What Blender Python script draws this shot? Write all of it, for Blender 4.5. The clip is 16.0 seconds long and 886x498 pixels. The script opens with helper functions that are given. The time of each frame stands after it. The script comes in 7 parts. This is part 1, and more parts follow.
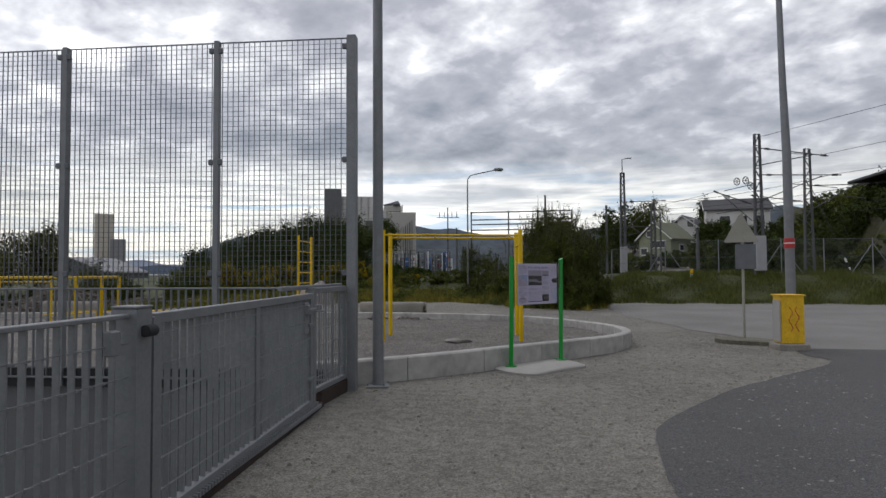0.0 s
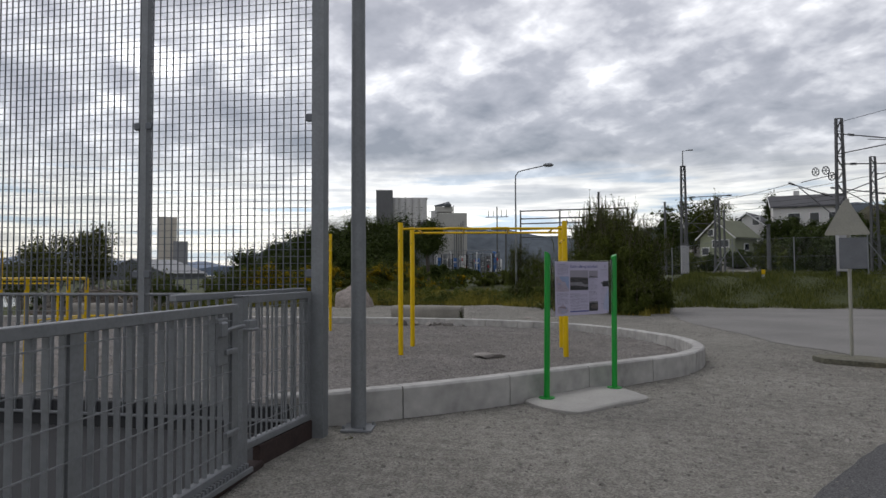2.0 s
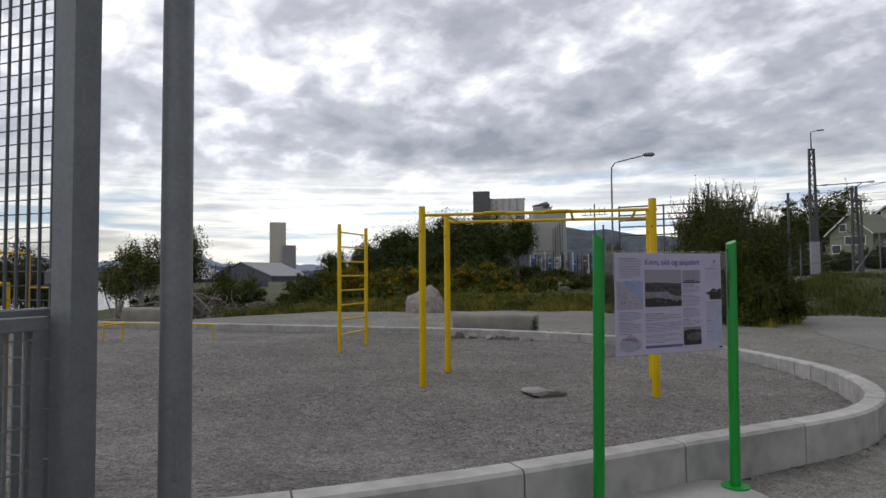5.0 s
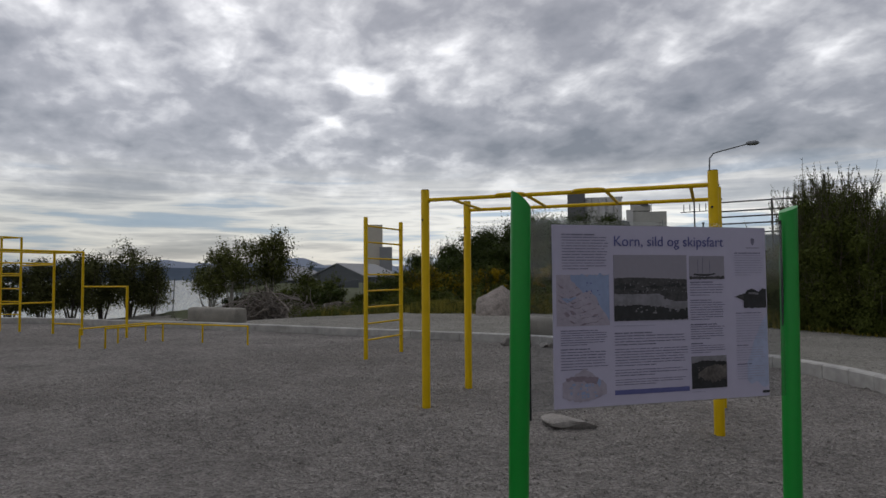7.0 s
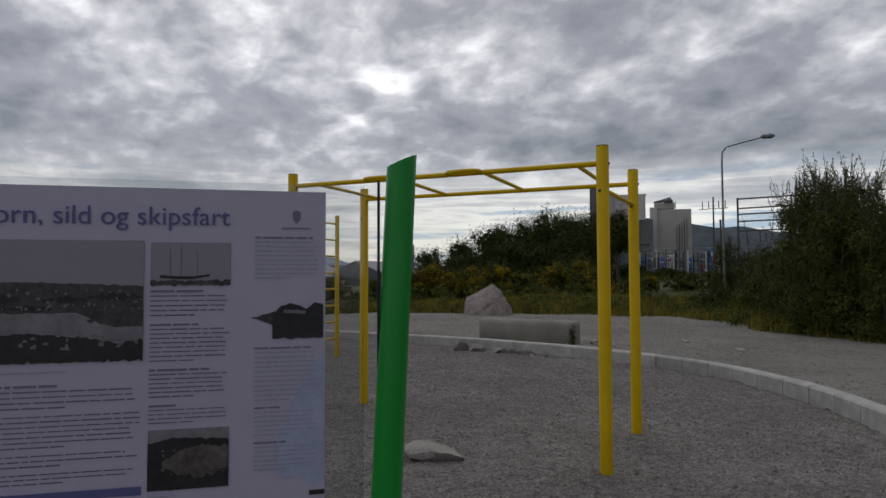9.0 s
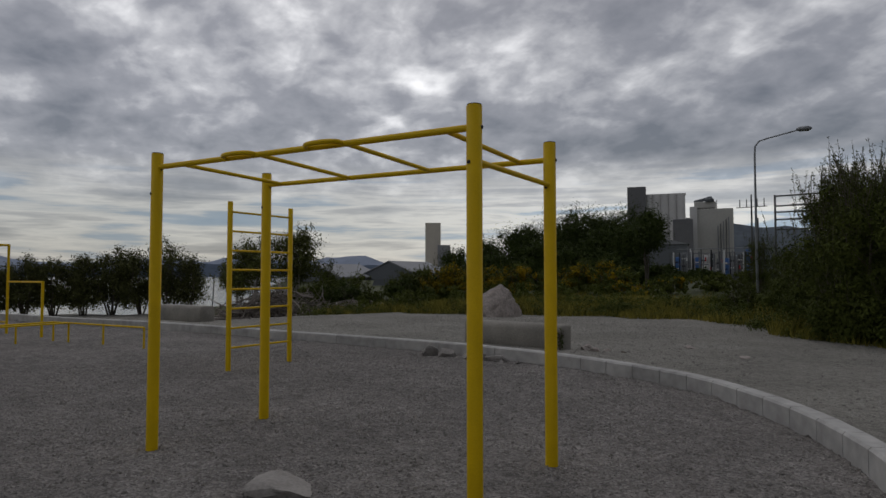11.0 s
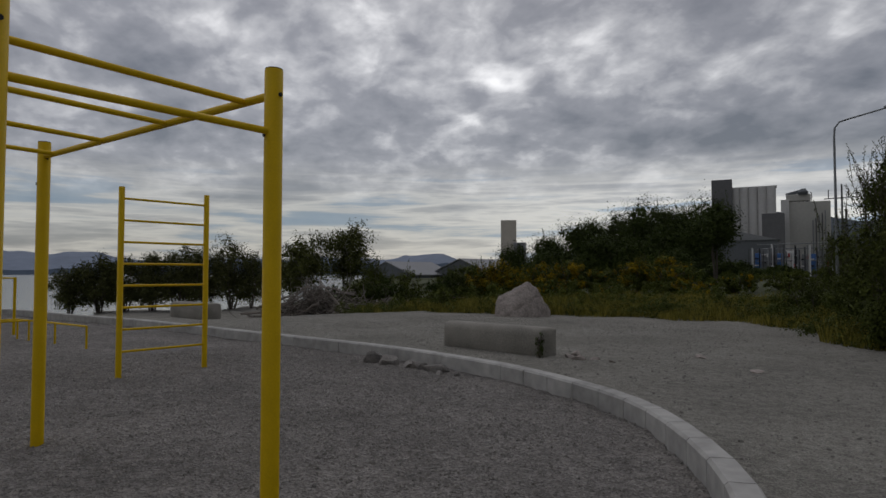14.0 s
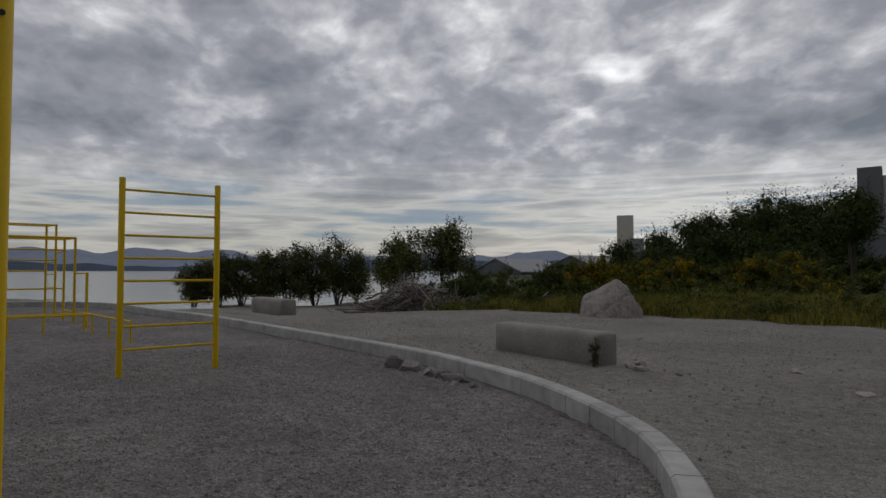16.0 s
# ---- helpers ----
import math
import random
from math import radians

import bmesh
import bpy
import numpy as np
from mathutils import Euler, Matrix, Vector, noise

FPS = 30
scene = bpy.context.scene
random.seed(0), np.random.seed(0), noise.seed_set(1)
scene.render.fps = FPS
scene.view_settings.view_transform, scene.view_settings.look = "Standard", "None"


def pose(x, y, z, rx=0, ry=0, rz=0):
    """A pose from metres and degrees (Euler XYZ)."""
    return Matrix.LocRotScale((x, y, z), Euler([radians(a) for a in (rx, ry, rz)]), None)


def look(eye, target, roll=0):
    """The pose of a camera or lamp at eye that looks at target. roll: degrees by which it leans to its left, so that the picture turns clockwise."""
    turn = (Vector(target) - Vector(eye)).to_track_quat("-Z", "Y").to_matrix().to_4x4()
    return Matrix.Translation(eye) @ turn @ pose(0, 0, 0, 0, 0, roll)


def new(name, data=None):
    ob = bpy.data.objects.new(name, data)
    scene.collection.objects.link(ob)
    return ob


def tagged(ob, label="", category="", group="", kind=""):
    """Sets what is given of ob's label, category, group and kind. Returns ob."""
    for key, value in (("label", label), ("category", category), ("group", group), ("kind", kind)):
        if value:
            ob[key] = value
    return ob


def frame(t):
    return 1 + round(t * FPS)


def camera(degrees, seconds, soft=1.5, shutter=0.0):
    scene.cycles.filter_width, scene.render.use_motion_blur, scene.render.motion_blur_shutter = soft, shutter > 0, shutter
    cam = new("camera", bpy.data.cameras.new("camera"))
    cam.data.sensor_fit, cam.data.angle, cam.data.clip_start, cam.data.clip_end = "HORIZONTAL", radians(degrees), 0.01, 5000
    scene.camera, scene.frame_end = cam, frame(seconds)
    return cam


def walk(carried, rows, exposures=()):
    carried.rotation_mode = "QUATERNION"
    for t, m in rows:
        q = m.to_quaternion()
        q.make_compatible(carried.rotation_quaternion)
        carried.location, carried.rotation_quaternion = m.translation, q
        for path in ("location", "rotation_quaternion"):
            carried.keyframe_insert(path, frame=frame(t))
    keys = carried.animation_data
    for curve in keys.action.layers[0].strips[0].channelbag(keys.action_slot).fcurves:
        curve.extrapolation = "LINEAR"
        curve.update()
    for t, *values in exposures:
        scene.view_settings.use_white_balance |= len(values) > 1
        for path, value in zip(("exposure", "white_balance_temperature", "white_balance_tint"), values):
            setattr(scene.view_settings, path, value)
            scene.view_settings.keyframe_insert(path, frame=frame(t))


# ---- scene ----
cam = camera(71.2, 16.0)

PATH = [
    (0, (-0.018, 0.221, 1.388), (-0.391, 2.185, 1.461), -0.3),
    (0.5, (0.003, 0.723, 1.394), (-0.377, 2.685, 1.466), -0.2),
    (1, (-0.022, 1.284, 1.391), (-0.493, 3.226, 1.467), -0.4),
    (1.5, (-0.022, 1.813, 1.396), (-0.536, 3.744, 1.47), -0.3),
    (2, (0.004, 2.38, 1.379), (-0.533, 4.305, 1.456), -0.3),
    (2.5, (0.008, 2.891, 1.368), (-0.598, 4.795, 1.447), -0.2),
    (3, (-0.022, 3.418, 1.368), (-0.65, 5.315, 1.449), -0.3),
    (3.5, (-0.014, 3.893, 1.386), (-0.767, 5.744, 1.47), -0.4),
    (5.8, (-0.04, 6.271, 1.372), (-0.954, 8.048, 1.457), -0.5),
    (6, (-0.026, 6.409, 1.375), (-0.991, 8.158, 1.46), -0.3),
    (6.5, (0.041, 6.874, 1.344), (-1.022, 8.566, 1.432), -0.3),
    (7, (0.182, 7.337, 1.328), (-0.922, 9.002, 1.419), -0.4),
    (7.5, (0.354, 7.766, 1.338), (-0.779, 9.411, 1.431), -0.4),
    (8, (0.534, 8.19, 1.346), (-0.601, 9.835, 1.437), -0.1),
    (8.2, (0.597, 8.355, 1.34), (-0.538, 9.999, 1.428), -0.1),
    (10.3, (1.09, 9.926, 1.325), (-0.16, 11.484, 1.416), -0.0),
    (10.5, (1.123, 10.074, 1.317), (-0.134, 11.627, 1.408), 0.1),
    (11, (1.213, 10.464, 1.298), (-0.048, 12.014, 1.384), 0.0),
    (11.5, (1.346, 10.837, 1.303), (0.041, 12.35, 1.389), -0.0),
    (12, (1.409, 11.266, 1.31), (0.079, 12.756, 1.393), 0.0),
    (12.5, (1.484, 11.657, 1.271), (0.121, 13.119, 1.353), -0.1),
    (13, (1.624, 12.087, 1.285), (0.188, 13.476, 1.368), -0.1),
    (13.5, (1.676, 12.512, 1.282), (0.232, 13.893, 1.364), -0.0),
    (14, (1.757, 12.941, 1.258), (0.312, 14.323, 1.337), -0.0),
    (14.5, (1.785, 13.33, 1.249), (0.312, 14.681, 1.327), 0.0),
    (15, (1.733, 13.758, 1.253), (0.224, 15.069, 1.327), 0.1),
    (15.5, (1.686, 14.136, 1.261), (0.09, 15.338, 1.332), 0.1),
    (16, (1.660, 14.561, 1.238), (-0.011, 15.658, 1.307), 0.1),
]
EXPOSURES = [(0, 0.18), (3.7, 0.24), (6, 0.16), (6.5, -0.06), (7, -0.3), (7.5, -0.33), (8.2, -0.31), (10.5, -0.65), (13, -0.74), (16, -0.73)]
walk(cam, [(t, look(eye, target, roll)) for t, eye, target, roll in PATH], EXPOSURES)

# ---- world and light ----


def build_world():
    w = bpy.data.worlds.new("overcast_sky")
    scene.world = w
    w.use_nodes = True
    nt = w.node_tree
    nt.nodes.clear()

    def node(kind, **kw):
        n = nt.nodes.new(kind)
        for k, v in kw.items():
            if k == "operation":
                n.operation = v
            elif k == "blend":
                n.blend_type = v
        return n

    def link(a, b):
        nt.links.new(a, b)

    def math_node(op, a, b=None, clamp=False):
        n = node("ShaderNodeMath", operation=op)
        n.use_clamp = clamp
        for i, v in enumerate((a, b)):
            if v is None:
                continue
            if isinstance(v, (int, float)):
                n.inputs[i].default_value = v
            else:
                link(v, n.inputs[i])
        return n.outputs[0]

    def ramp(fac, stops):
        n = node("ShaderNodeValToRGB")
        el = n.color_ramp.elements
        while len(el) < len(stops):
            el.new(0.5)
        for e, (p, c) in zip(el, stops):
            e.position = p
            e.color = (*c, 1) if len(c) == 3 else c
        link(fac, n.inputs[0])
        return n.outputs[0]

    co = node("ShaderNodeTexCoord")
    sep = node("ShaderNodeSeparateXYZ")
    link(co.outputs["Generated"], sep.inputs[0])
    z = math_node("MAXIMUM", sep.outputs[2], 0.0)
    zd = math_node("ADD", z, 0.34)
    comb = node("ShaderNodeCombineXYZ")
    link(math_node("DIVIDE", sep.outputs[0], zd), comb.inputs[0])
    link(math_node("DIVIDE", sep.outputs[1], zd), comb.inputs[1])

    def clouds(scale, detail, rough, dist, off):
        mp = node("ShaderNodeMapping")
        mp.inputs["Location"].default_value = off
        mp.inputs["Rotation"].default_value = (0, 0, radians(35))
        mp.inputs["Scale"].default_value = (1.0, 1.08, 1.0)
        link(comb.outputs[0], mp.inputs[0])
        n = node("ShaderNodeTexNoise")
        n.inputs["Scale"].default_value = scale
        n.inputs["Detail"].default_value = detail
        n.inputs["Roughness"].default_value = rough
        n.inputs["Distortion"].default_value = dist
        link(mp.outputs[0], n.inputs["Vector"])
        return n.outputs[0]

    big = clouds(1.1, 2, 0.45, 0.1, (3.55, 1.0, 0))
    mid = clouds(4.0, 5, 0.52, 0.2, (0, 5.0, 2))
    fine = clouds(9.5, 4, 0.52, 0.2, (4, 1.0, 7))
    both = math_node("ADD", math_node("ADD", math_node("MULTIPLY", big, 0.29), math_node("MULTIPLY", mid, 0.38)), math_node("MULTIPLY", fine, 0.33))
    # cover thins towards the horizon, thickens just above it
    cover = ramp(z, [(0.0, (0.56, 0.56, 0.56)), (0.05, (0.60, 0.60, 0.60)), (0.10, (0.57, 0.57, 0.57)), (0.19, (0.44, 0.44, 0.44)), (0.28, (0.49, 0.49, 0.49)), (0.42, (0.53, 0.53, 0.53)), (0.6, (0.44, 0.44, 0.44))])
    both = math_node("ADD", both, math_node("SUBTRACT", cover, 0.5))
    cloud = ramp(both, [(0.34, CLOUD_DARK), (0.475, CLOUD_MID), (0.55, CLOUD_LIGHT), (0.67, CLOUD_BRIGHT)])
    seaward = math_node("ADD", math_node("MULTIPLY", sep.outputs[0], -0.483), math_node("MULTIPLY", sep.outputs[1], 0.1295))
    seaward = math_node("ADD", seaward, 0.5)
    thin = ramp(seaward, [(0.0, (0.14, 0.14, 0.14)), (0.2, (0.24, 0.24, 0.24)), (0.36, (0.40, 0.40, 0.40)), (0.42, (0.46, 0.46, 0.46)), (0.5, (0.485, 0.485, 0.485)), (0.8, (0.475, 0.475, 0.475)), (0.93, (0.56, 0.56, 0.56)), (1.0, (0.62, 0.62, 0.62))])
    veil = node("ShaderNodeVectorMath", operation="SCALE")
    link(cloud, veil.inputs[0])
    link(math_node("MULTIPLY", thin, 2.0), veil.inputs["Scale"])
    cloud = veil.outputs[0]
    # brighter, streaky band low over the sea, with thin blue gaps
    low = ramp(z, [(0.0, (1, 1, 1)), (0.11, (0.94, 0.94, 0.94)), (0.18, (0, 0, 0))])
    sm = node("ShaderNodeCombineXYZ")
    link(sep.outputs[0], sm.inputs[0])
    link(sep.outputs[1], sm.inputs[1])
    link(math_node("MULTIPLY", z, 12.0), sm.inputs[2])
    st = node("ShaderNodeTexNoise")
    st.inputs["Scale"].default_value = 3.1
    st.inputs["Distortion"].default_value = 0.2
    st.inputs["Detail"].default_value = 5
    st.inputs["Roughness"].default_value = 0.55
    link(sm.outputs[0], st.inputs["Vector"])
    band = ramp(st.outputs[0], [(0.34, (0.44, 0.45, 0.48)), (0.43, (0.70, 0.69, 0.69)), (0.50, (1.10, 1.07, 1.01)), (0.565, (0.84, 0.84, 0.83)), (0.61, (0.50, 0.60, 0.72)), (0.70, (0.38, 0.51, 0.67))])
    glow = ramp(seaward, [(0.45, (0.41, 0.41, 0.41)), (0.6, (0.48, 0.48, 0.48)), (0.72, (0.63, 0.63, 0.63)), (0.86, (0.57, 0.57, 0.57)), (0.95, (0.42, 0.42, 0.42)), (1.0, (0.36, 0.36, 0.36))])
    lit = node("ShaderNodeVectorMath", operation="SCALE")
    link(band, lit.inputs[0])
    link(math_node("MULTIPLY", glow, 2.0), lit.inputs["Scale"])
    band = lit.outputs[0]
    mix = node("ShaderNodeMix")
    mix.data_type = "RGBA"
    link(low, mix.inputs["Factor"])
    link(cloud, mix.inputs["A"])
    link(band, mix.inputs["B"])
    # an overcast sky: brightest overhead, thinner over the open sea than inland
    overhead = ramp(z, [(0.0, (0.4, 0.4, 0.4)), (0.42, (0.4, 0.4, 0.4)), (0.7, (0.78, 0.78, 0.78)), (1.0, (1.0, 1.0, 1.0))])
    scaled = node("ShaderNodeVectorMath", operation="SCALE")
    link(mix.outputs["Result"], scaled.inputs[0])
    link(math_node("MULTIPLY", overhead, 2.5), scaled.inputs["Scale"])
    sky = node("ShaderNodeTexSky")
    sky.sky_type = "NISHITA"
    sky.sun_disc = False
    sky.sun_elevation = radians(SUN_ELEVATION)
    sky.sun_rotation = radians(SUN_ROTATION)
    b1 = node("ShaderNodeBackground")
    b1.inputs[1].default_value = SKY_STRENGTH
    link(scaled.outputs[0], b1.inputs[0])
    b2 = node("ShaderNodeBackground")
    b2.inputs[1].default_value = 0.02
    link(sky.outputs[0], b2.inputs[0])
    add = node("ShaderNodeAddShader")
    link(b1.outputs[0], add.inputs[0])
    link(b2.outputs[0], add.inputs[1])
    out = node("ShaderNodeOutputWorld")
    link(add.outputs[0], out.inputs[0])


SUN_ELEVATION, SUN_ROTATION = 52, -35
SKY_STRENGTH = 0.8
CLOUD_DARK, CLOUD_MID, CLOUD_LIGHT, CLOUD_BRIGHT = (0.235, 0.238, 0.262), (0.475, 0.47, 0.50), (0.83, 0.82, 0.84), (1.8, 1.78, 1.78)
build_world()
sun = new("sun", bpy.data.lights.new("sun", "SUN"))
sun.data.energy, sun.data.angle, sun.data.color = 0.3, radians(25), (1.0, 0.97, 0.92)
sun.matrix_world = look((-20, 30, 46), (0, 0, 0))

# ---- materials ----


def mat(name, color, rough=0.8, metal=0.0, vary=0.15, scale=6.0, fine=60.0, bump=0.2, bump_dist=0.004, tint=None, island=0.0, obj=0.0, spec=0.5, speck=0.0, speck_amount=0.6, lump=0.0):
    """A painted or grainy surface: two scales of variation, fine relief; island/obj: random shade by island or object."""
    m = bpy.data.materials.new(name)
    m.use_nodes = True
    nt = m.node_tree
    b = nt.nodes["Principled BSDF"]
    b.inputs["Roughness"].default_value = rough
    b.inputs["Metallic"].default_value = metal
    b.inputs["Specular IOR Level"].default_value = spec
    co = nt.nodes.new("ShaderNodeNewGeometry")
    vec = co.outputs["Position"]
    n1 = nt.nodes.new("ShaderNodeTexNoise")
    n1.inputs["Scale"].default_value = scale
    n1.inputs["Detail"].default_value = 5
    n2 = nt.nodes.new("ShaderNodeTexNoise")
    n2.inputs["Scale"].default_value = fine
    n2.inputs["Detail"].default_value = 3
    nt.links.new(vec, n1.inputs["Vector"])
    nt.links.new(vec, n2.inputs["Vector"])
    add = nt.nodes.new("ShaderNodeMath")
    add.operation = "ADD"
    nt.links.new(n1.outputs[0], add.inputs[0])
    nt.links.new(n2.outputs[0], add.inputs[1])
    last = add.outputs[0]
    for amount, sock in ((island, "Random Per Island"), (obj, None)):
        if amount:
            if sock:
                src = co.outputs[sock]
            else:
                src = nt.nodes.new("ShaderNodeObjectInfo").outputs["Random"]
            mul = nt.nodes.new("ShaderNodeMath")
            mul.operation = "MULTIPLY_ADD"
            nt.links.new(src, mul.inputs[0])
            mul.inputs[1].default_value = amount
            nt.links.new(last, mul.inputs[2])
            sub = nt.nodes.new("ShaderNodeMath")
            sub.operation = "SUBTRACT"
            nt.links.new(mul.outputs[0], sub.inputs[0])
            sub.inputs[1].default_value = amount / 2
            last = sub.outputs[0]
    r = nt.nodes.new("ShaderNodeMapRange")
    r.inputs["From Min"].default_value = 0.55
    r.inputs["From Max"].default_value = 1.45
    nt.links.new(last, r.inputs["Value"])
    mix = nt.nodes.new("ShaderNodeMix")
    mix.data_type = "RGBA"
    c2 = tint or color
    mix.inputs["A"].default_value = (*[max(0, c * (1 - vary)) for c in color], 1)
    mix.inputs["B"].default_value = (*[min(1, c * (1 + vary)) for c in c2], 1)
    nt.links.new(r.outputs[0], mix.inputs["Factor"])
    col = mix.outputs["Result"]
    if speck:
        vo = nt.nodes.new("ShaderNodeTexVoronoi")
        vo.inputs["Scale"].default_value = speck
        nt.links.new(vec, vo.inputs["Vector"])
        hs = nt.nodes.new("ShaderNodeMix")
        hs.data_type = "RGBA"
        hs.blend_type = "OVERLAY"
        hs.inputs["Factor"].default_value = speck_amount
        bw = nt.nodes.new("ShaderNodeRGBToBW")
        nt.links.new(vo.outputs["Color"], bw.inputs[0])
        nt.links.new(col, hs.inputs["A"])
        nt.links.new(bw.outputs[0], hs.inputs["B"])
        col = hs.outputs["Result"]
    nt.links.new(col, b.inputs["Base Color"])
    if bump:
        bp = nt.nodes.new("ShaderNodeBump")
        bp.inputs["Strength"].default_value = bump
        bp.inputs["Distance"].default_value = bump_dist
        if speck and lump:
            both = nt.nodes.new("ShaderNodeMath")
            both.operation = "MULTIPLY_ADD"
            nt.links.new(n2.outputs[0], both.inputs[0])
            both.inputs[1].default_value = lump
            nt.links.new(vo.outputs["Distance"], both.inputs[2])
            nt.links.new(both.outputs[0], bp.inputs["Height"])
        elif speck:
            nt.links.new(vo.outputs["Distance"], bp.inputs["Height"])
        else:
            nt.links.new(n2.outputs[0], bp.inputs["Height"])
        nt.links.new(bp.outputs[0], b.inputs["Normal"])
    return m


M_GRAVEL = mat("crushed_gravel", (0.218, 0.203, 0.188), 0.95, vary=0.4, scale=0.9, fine=9, bump=1.0, bump_dist=0.022, speck=55, speck_amount=0.45, spec=0.2, lump=5.0)
M_GROUND = mat("packed_gravel", (0.246, 0.235, 0.206), 0.95, vary=0.38, scale=0.5, fine=8, bump=0.9, bump_dist=0.02, speck=75, speck_amount=0.45, spec=0.2, lump=3.5)
M_ASPHALT = mat("worn_asphalt", (0.085, 0.084, 0.084), 0.85, vary=0.3, scale=0.5, fine=90, bump=0.5, bump_dist=0.006, speck=110, spec=0.3)
# far road: worn asphalt, its grazing sky sheen painted as a paler base colour
M_PALEROAD = mat("worn_asphalt_sheen", (0.19, 0.183, 0.172), 0.9, vary=0.4, scale=0.35, fine=60, bump=0.4, bump_dist=0.008, spec=0.3)
M_KERB = mat("kerb_concrete", (0.385, 0.375, 0.355), 0.85, vary=0.34, scale=1.4, fine=7, bump=0.15, bump_dist=0.003, obj=0.12, spec=0.25)
M_CONCRETE = mat("weathered_concrete", (0.235, 0.22, 0.19), 0.9, vary=0.42, scale=2.2, fine=40, bump=0.4, bump_dist=0.006)
M_PADCONC = mat("pale_concrete", (0.34, 0.33, 0.305), 0.9, vary=0.18, scale=3, fine=50, bump=0.4, bump_dist=0.004)
M_YELLOW = mat("yellow_paint", (0.66, 0.43, 0.0), 0.5, vary=0.12, scale=5, fine=120, bump=0.06, bump_dist=0.001, spec=0.25)
M_GREEN = mat("green_paint", (0.0, 0.27, 0.025), 0.35, vary=0.08, scale=5, fine=120, bump=0.05, bump_dist=0.001)
M_GALV = mat("galvanised_steel", (0.215, 0.225, 0.235), 0.55, metal=0.35, vary=0.18, scale=7, fine=45, bump=0.06, bump_dist=0.001)
M_GALVD = mat("dull_galvanised_wire", (0.15, 0.16, 0.175), 0.6, metal=0.4, vary=0.15, scale=7, fine=60, bump=0)
M_MAST = mat("mast_steel", (0.11, 0.112, 0.115), 0.7, metal=0.3, vary=0.25, scale=3, fine=30, bump=0.1)
M_RUST = mat("rusty_steel", (0.034, 0.020, 0.017), 0.9, vary=0.5, scale=8, fine=60, bump=0.4)
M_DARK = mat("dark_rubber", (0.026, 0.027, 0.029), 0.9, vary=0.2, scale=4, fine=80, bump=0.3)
M_ROCK = mat("granite", (0.30, 0.262, 0.236), 0.9, vary=0.55, scale=3.0, fine=16, bump=0.9, bump_dist=0.03, obj=0.8)
M_WOODGREY = mat("bleached_driftwood", (0.19, 0.165, 0.142), 0.9, vary=0.4, scale=9, fine=70, bump=0.4, island=1.8)
M_BARK = mat("bark", (0.09, 0.075, 0.06), 0.95, vary=0.4, scale=6, fine=50, bump=0.6)
M_BIRCHBARK = mat("pale_bark", (0.32, 0.30, 0.27), 0.9, vary=0.45, scale=6, fine=30, bump=0.3)
M_LEAF = mat("leaf_green", (0.050, 0.064, 0.014), 0.6, vary=0.45, scale=0.8, fine=4, bump=0, island=0.55, tint=(0.066, 0.079, 0.017), spec=0.04)
M_LEAFD = mat("leaf_dark", (0.042, 0.058, 0.014), 0.6, vary=0.45, scale=0.45, fine=3, bump=0, island=0.35, spec=0.04)
M_LEAFS = mat("leaf_shore", (0.070, 0.075, 0.026), 0.6, vary=0.4, scale=0.7, fine=4, bump=0, island=1.0, spec=0.04)
M_LEAFB = mat("leaf_olive", (0.088, 0.104, 0.022), 0.6, vary=0.35, scale=0.6, fine=4, bump=0, island=0.9, spec=0.04)
M_LEAFBIRCH = mat("leaf_birch", (0.078, 0.086, 0.025), 0.6, vary=0.4, scale=0.9, fine=4, bump=0, island=0.9, spec=0.04)
M_GRASSB = mat("bank_grass_blade", (0.075, 0.10, 0.022), 0.7, vary=0.5, scale=0.3, fine=3, bump=0, island=0.8, tint=(0.115, 0.122, 0.035), spec=0.04)
M_GORSE = mat("gorse_bloom", (0.30, 0.20, 0.008), 0.7, vary=0.4, scale=0.8, fine=5, bump=0, island=0.8, spec=0.04)
M_GRASS = mat("grass_blade", (0.175, 0.18, 0.03), 0.7, vary=0.5, scale=0.3, fine=3, bump=0, island=0.8, tint=(0.24, 0.20, 0.045), spec=0.04)
M_SOIL = mat("turf", (0.048, 0.056, 0.017), 0.95, vary=0.4, scale=0.7, fine=12, bump=0.6, bump_dist=0.05)
# distance haze is mixed into these three hill colours as blue-grey
M_HILLNEAR = mat("hazy_far_shore", (0.075, 0.095, 0.125), 1.0, vary=0.25, scale=0.006, fine=0.03, bump=0, spec=0)
M_HILLTOWN = mat("hazy_wooded_hill", (0.10, 0.115, 0.13), 1.0, vary=0.3, scale=0.012, fine=0.05, bump=0, spec=0)
M_HILLFAR = mat("hazy_far_mountains", (0.23, 0.265, 0.33), 1.0, vary=0.15, scale=0.004, fine=0.02, bump=0, spec=0)
M_SILO = mat("silo_concrete", (0.56, 0.55, 0.54), 0.9, vary=0.12, scale=0.12, fine=1.2, bump=0)
M_MILL = mat("mill_render", (0.44, 0.43, 0.40), 0.9, vary=0.12, scale=0.12, fine=1.2, bump=0)
M_SILODARK = mat("silo_shaft", (0.15, 0.15, 0.155), 0.9, vary=0.15, scale=0.12, fine=1.2, bump=0)
M_SHEDROOF = mat("sheet_roof", (0.23, 0.235, 0.245), 0.7, vary=0.15, scale=0.1, fine=2, bump=0)
M_SHEDWALL = mat("sheet_wall", (0.12, 0.13, 0.14), 0.8, vary=0.15, scale=0.1, fine=2, bump=0)
M_WHITEWALL = mat("white_boards", (0.60, 0.59, 0.57), 0.8, vary=0.1, scale=0.5, fine=8, bump=0.2)
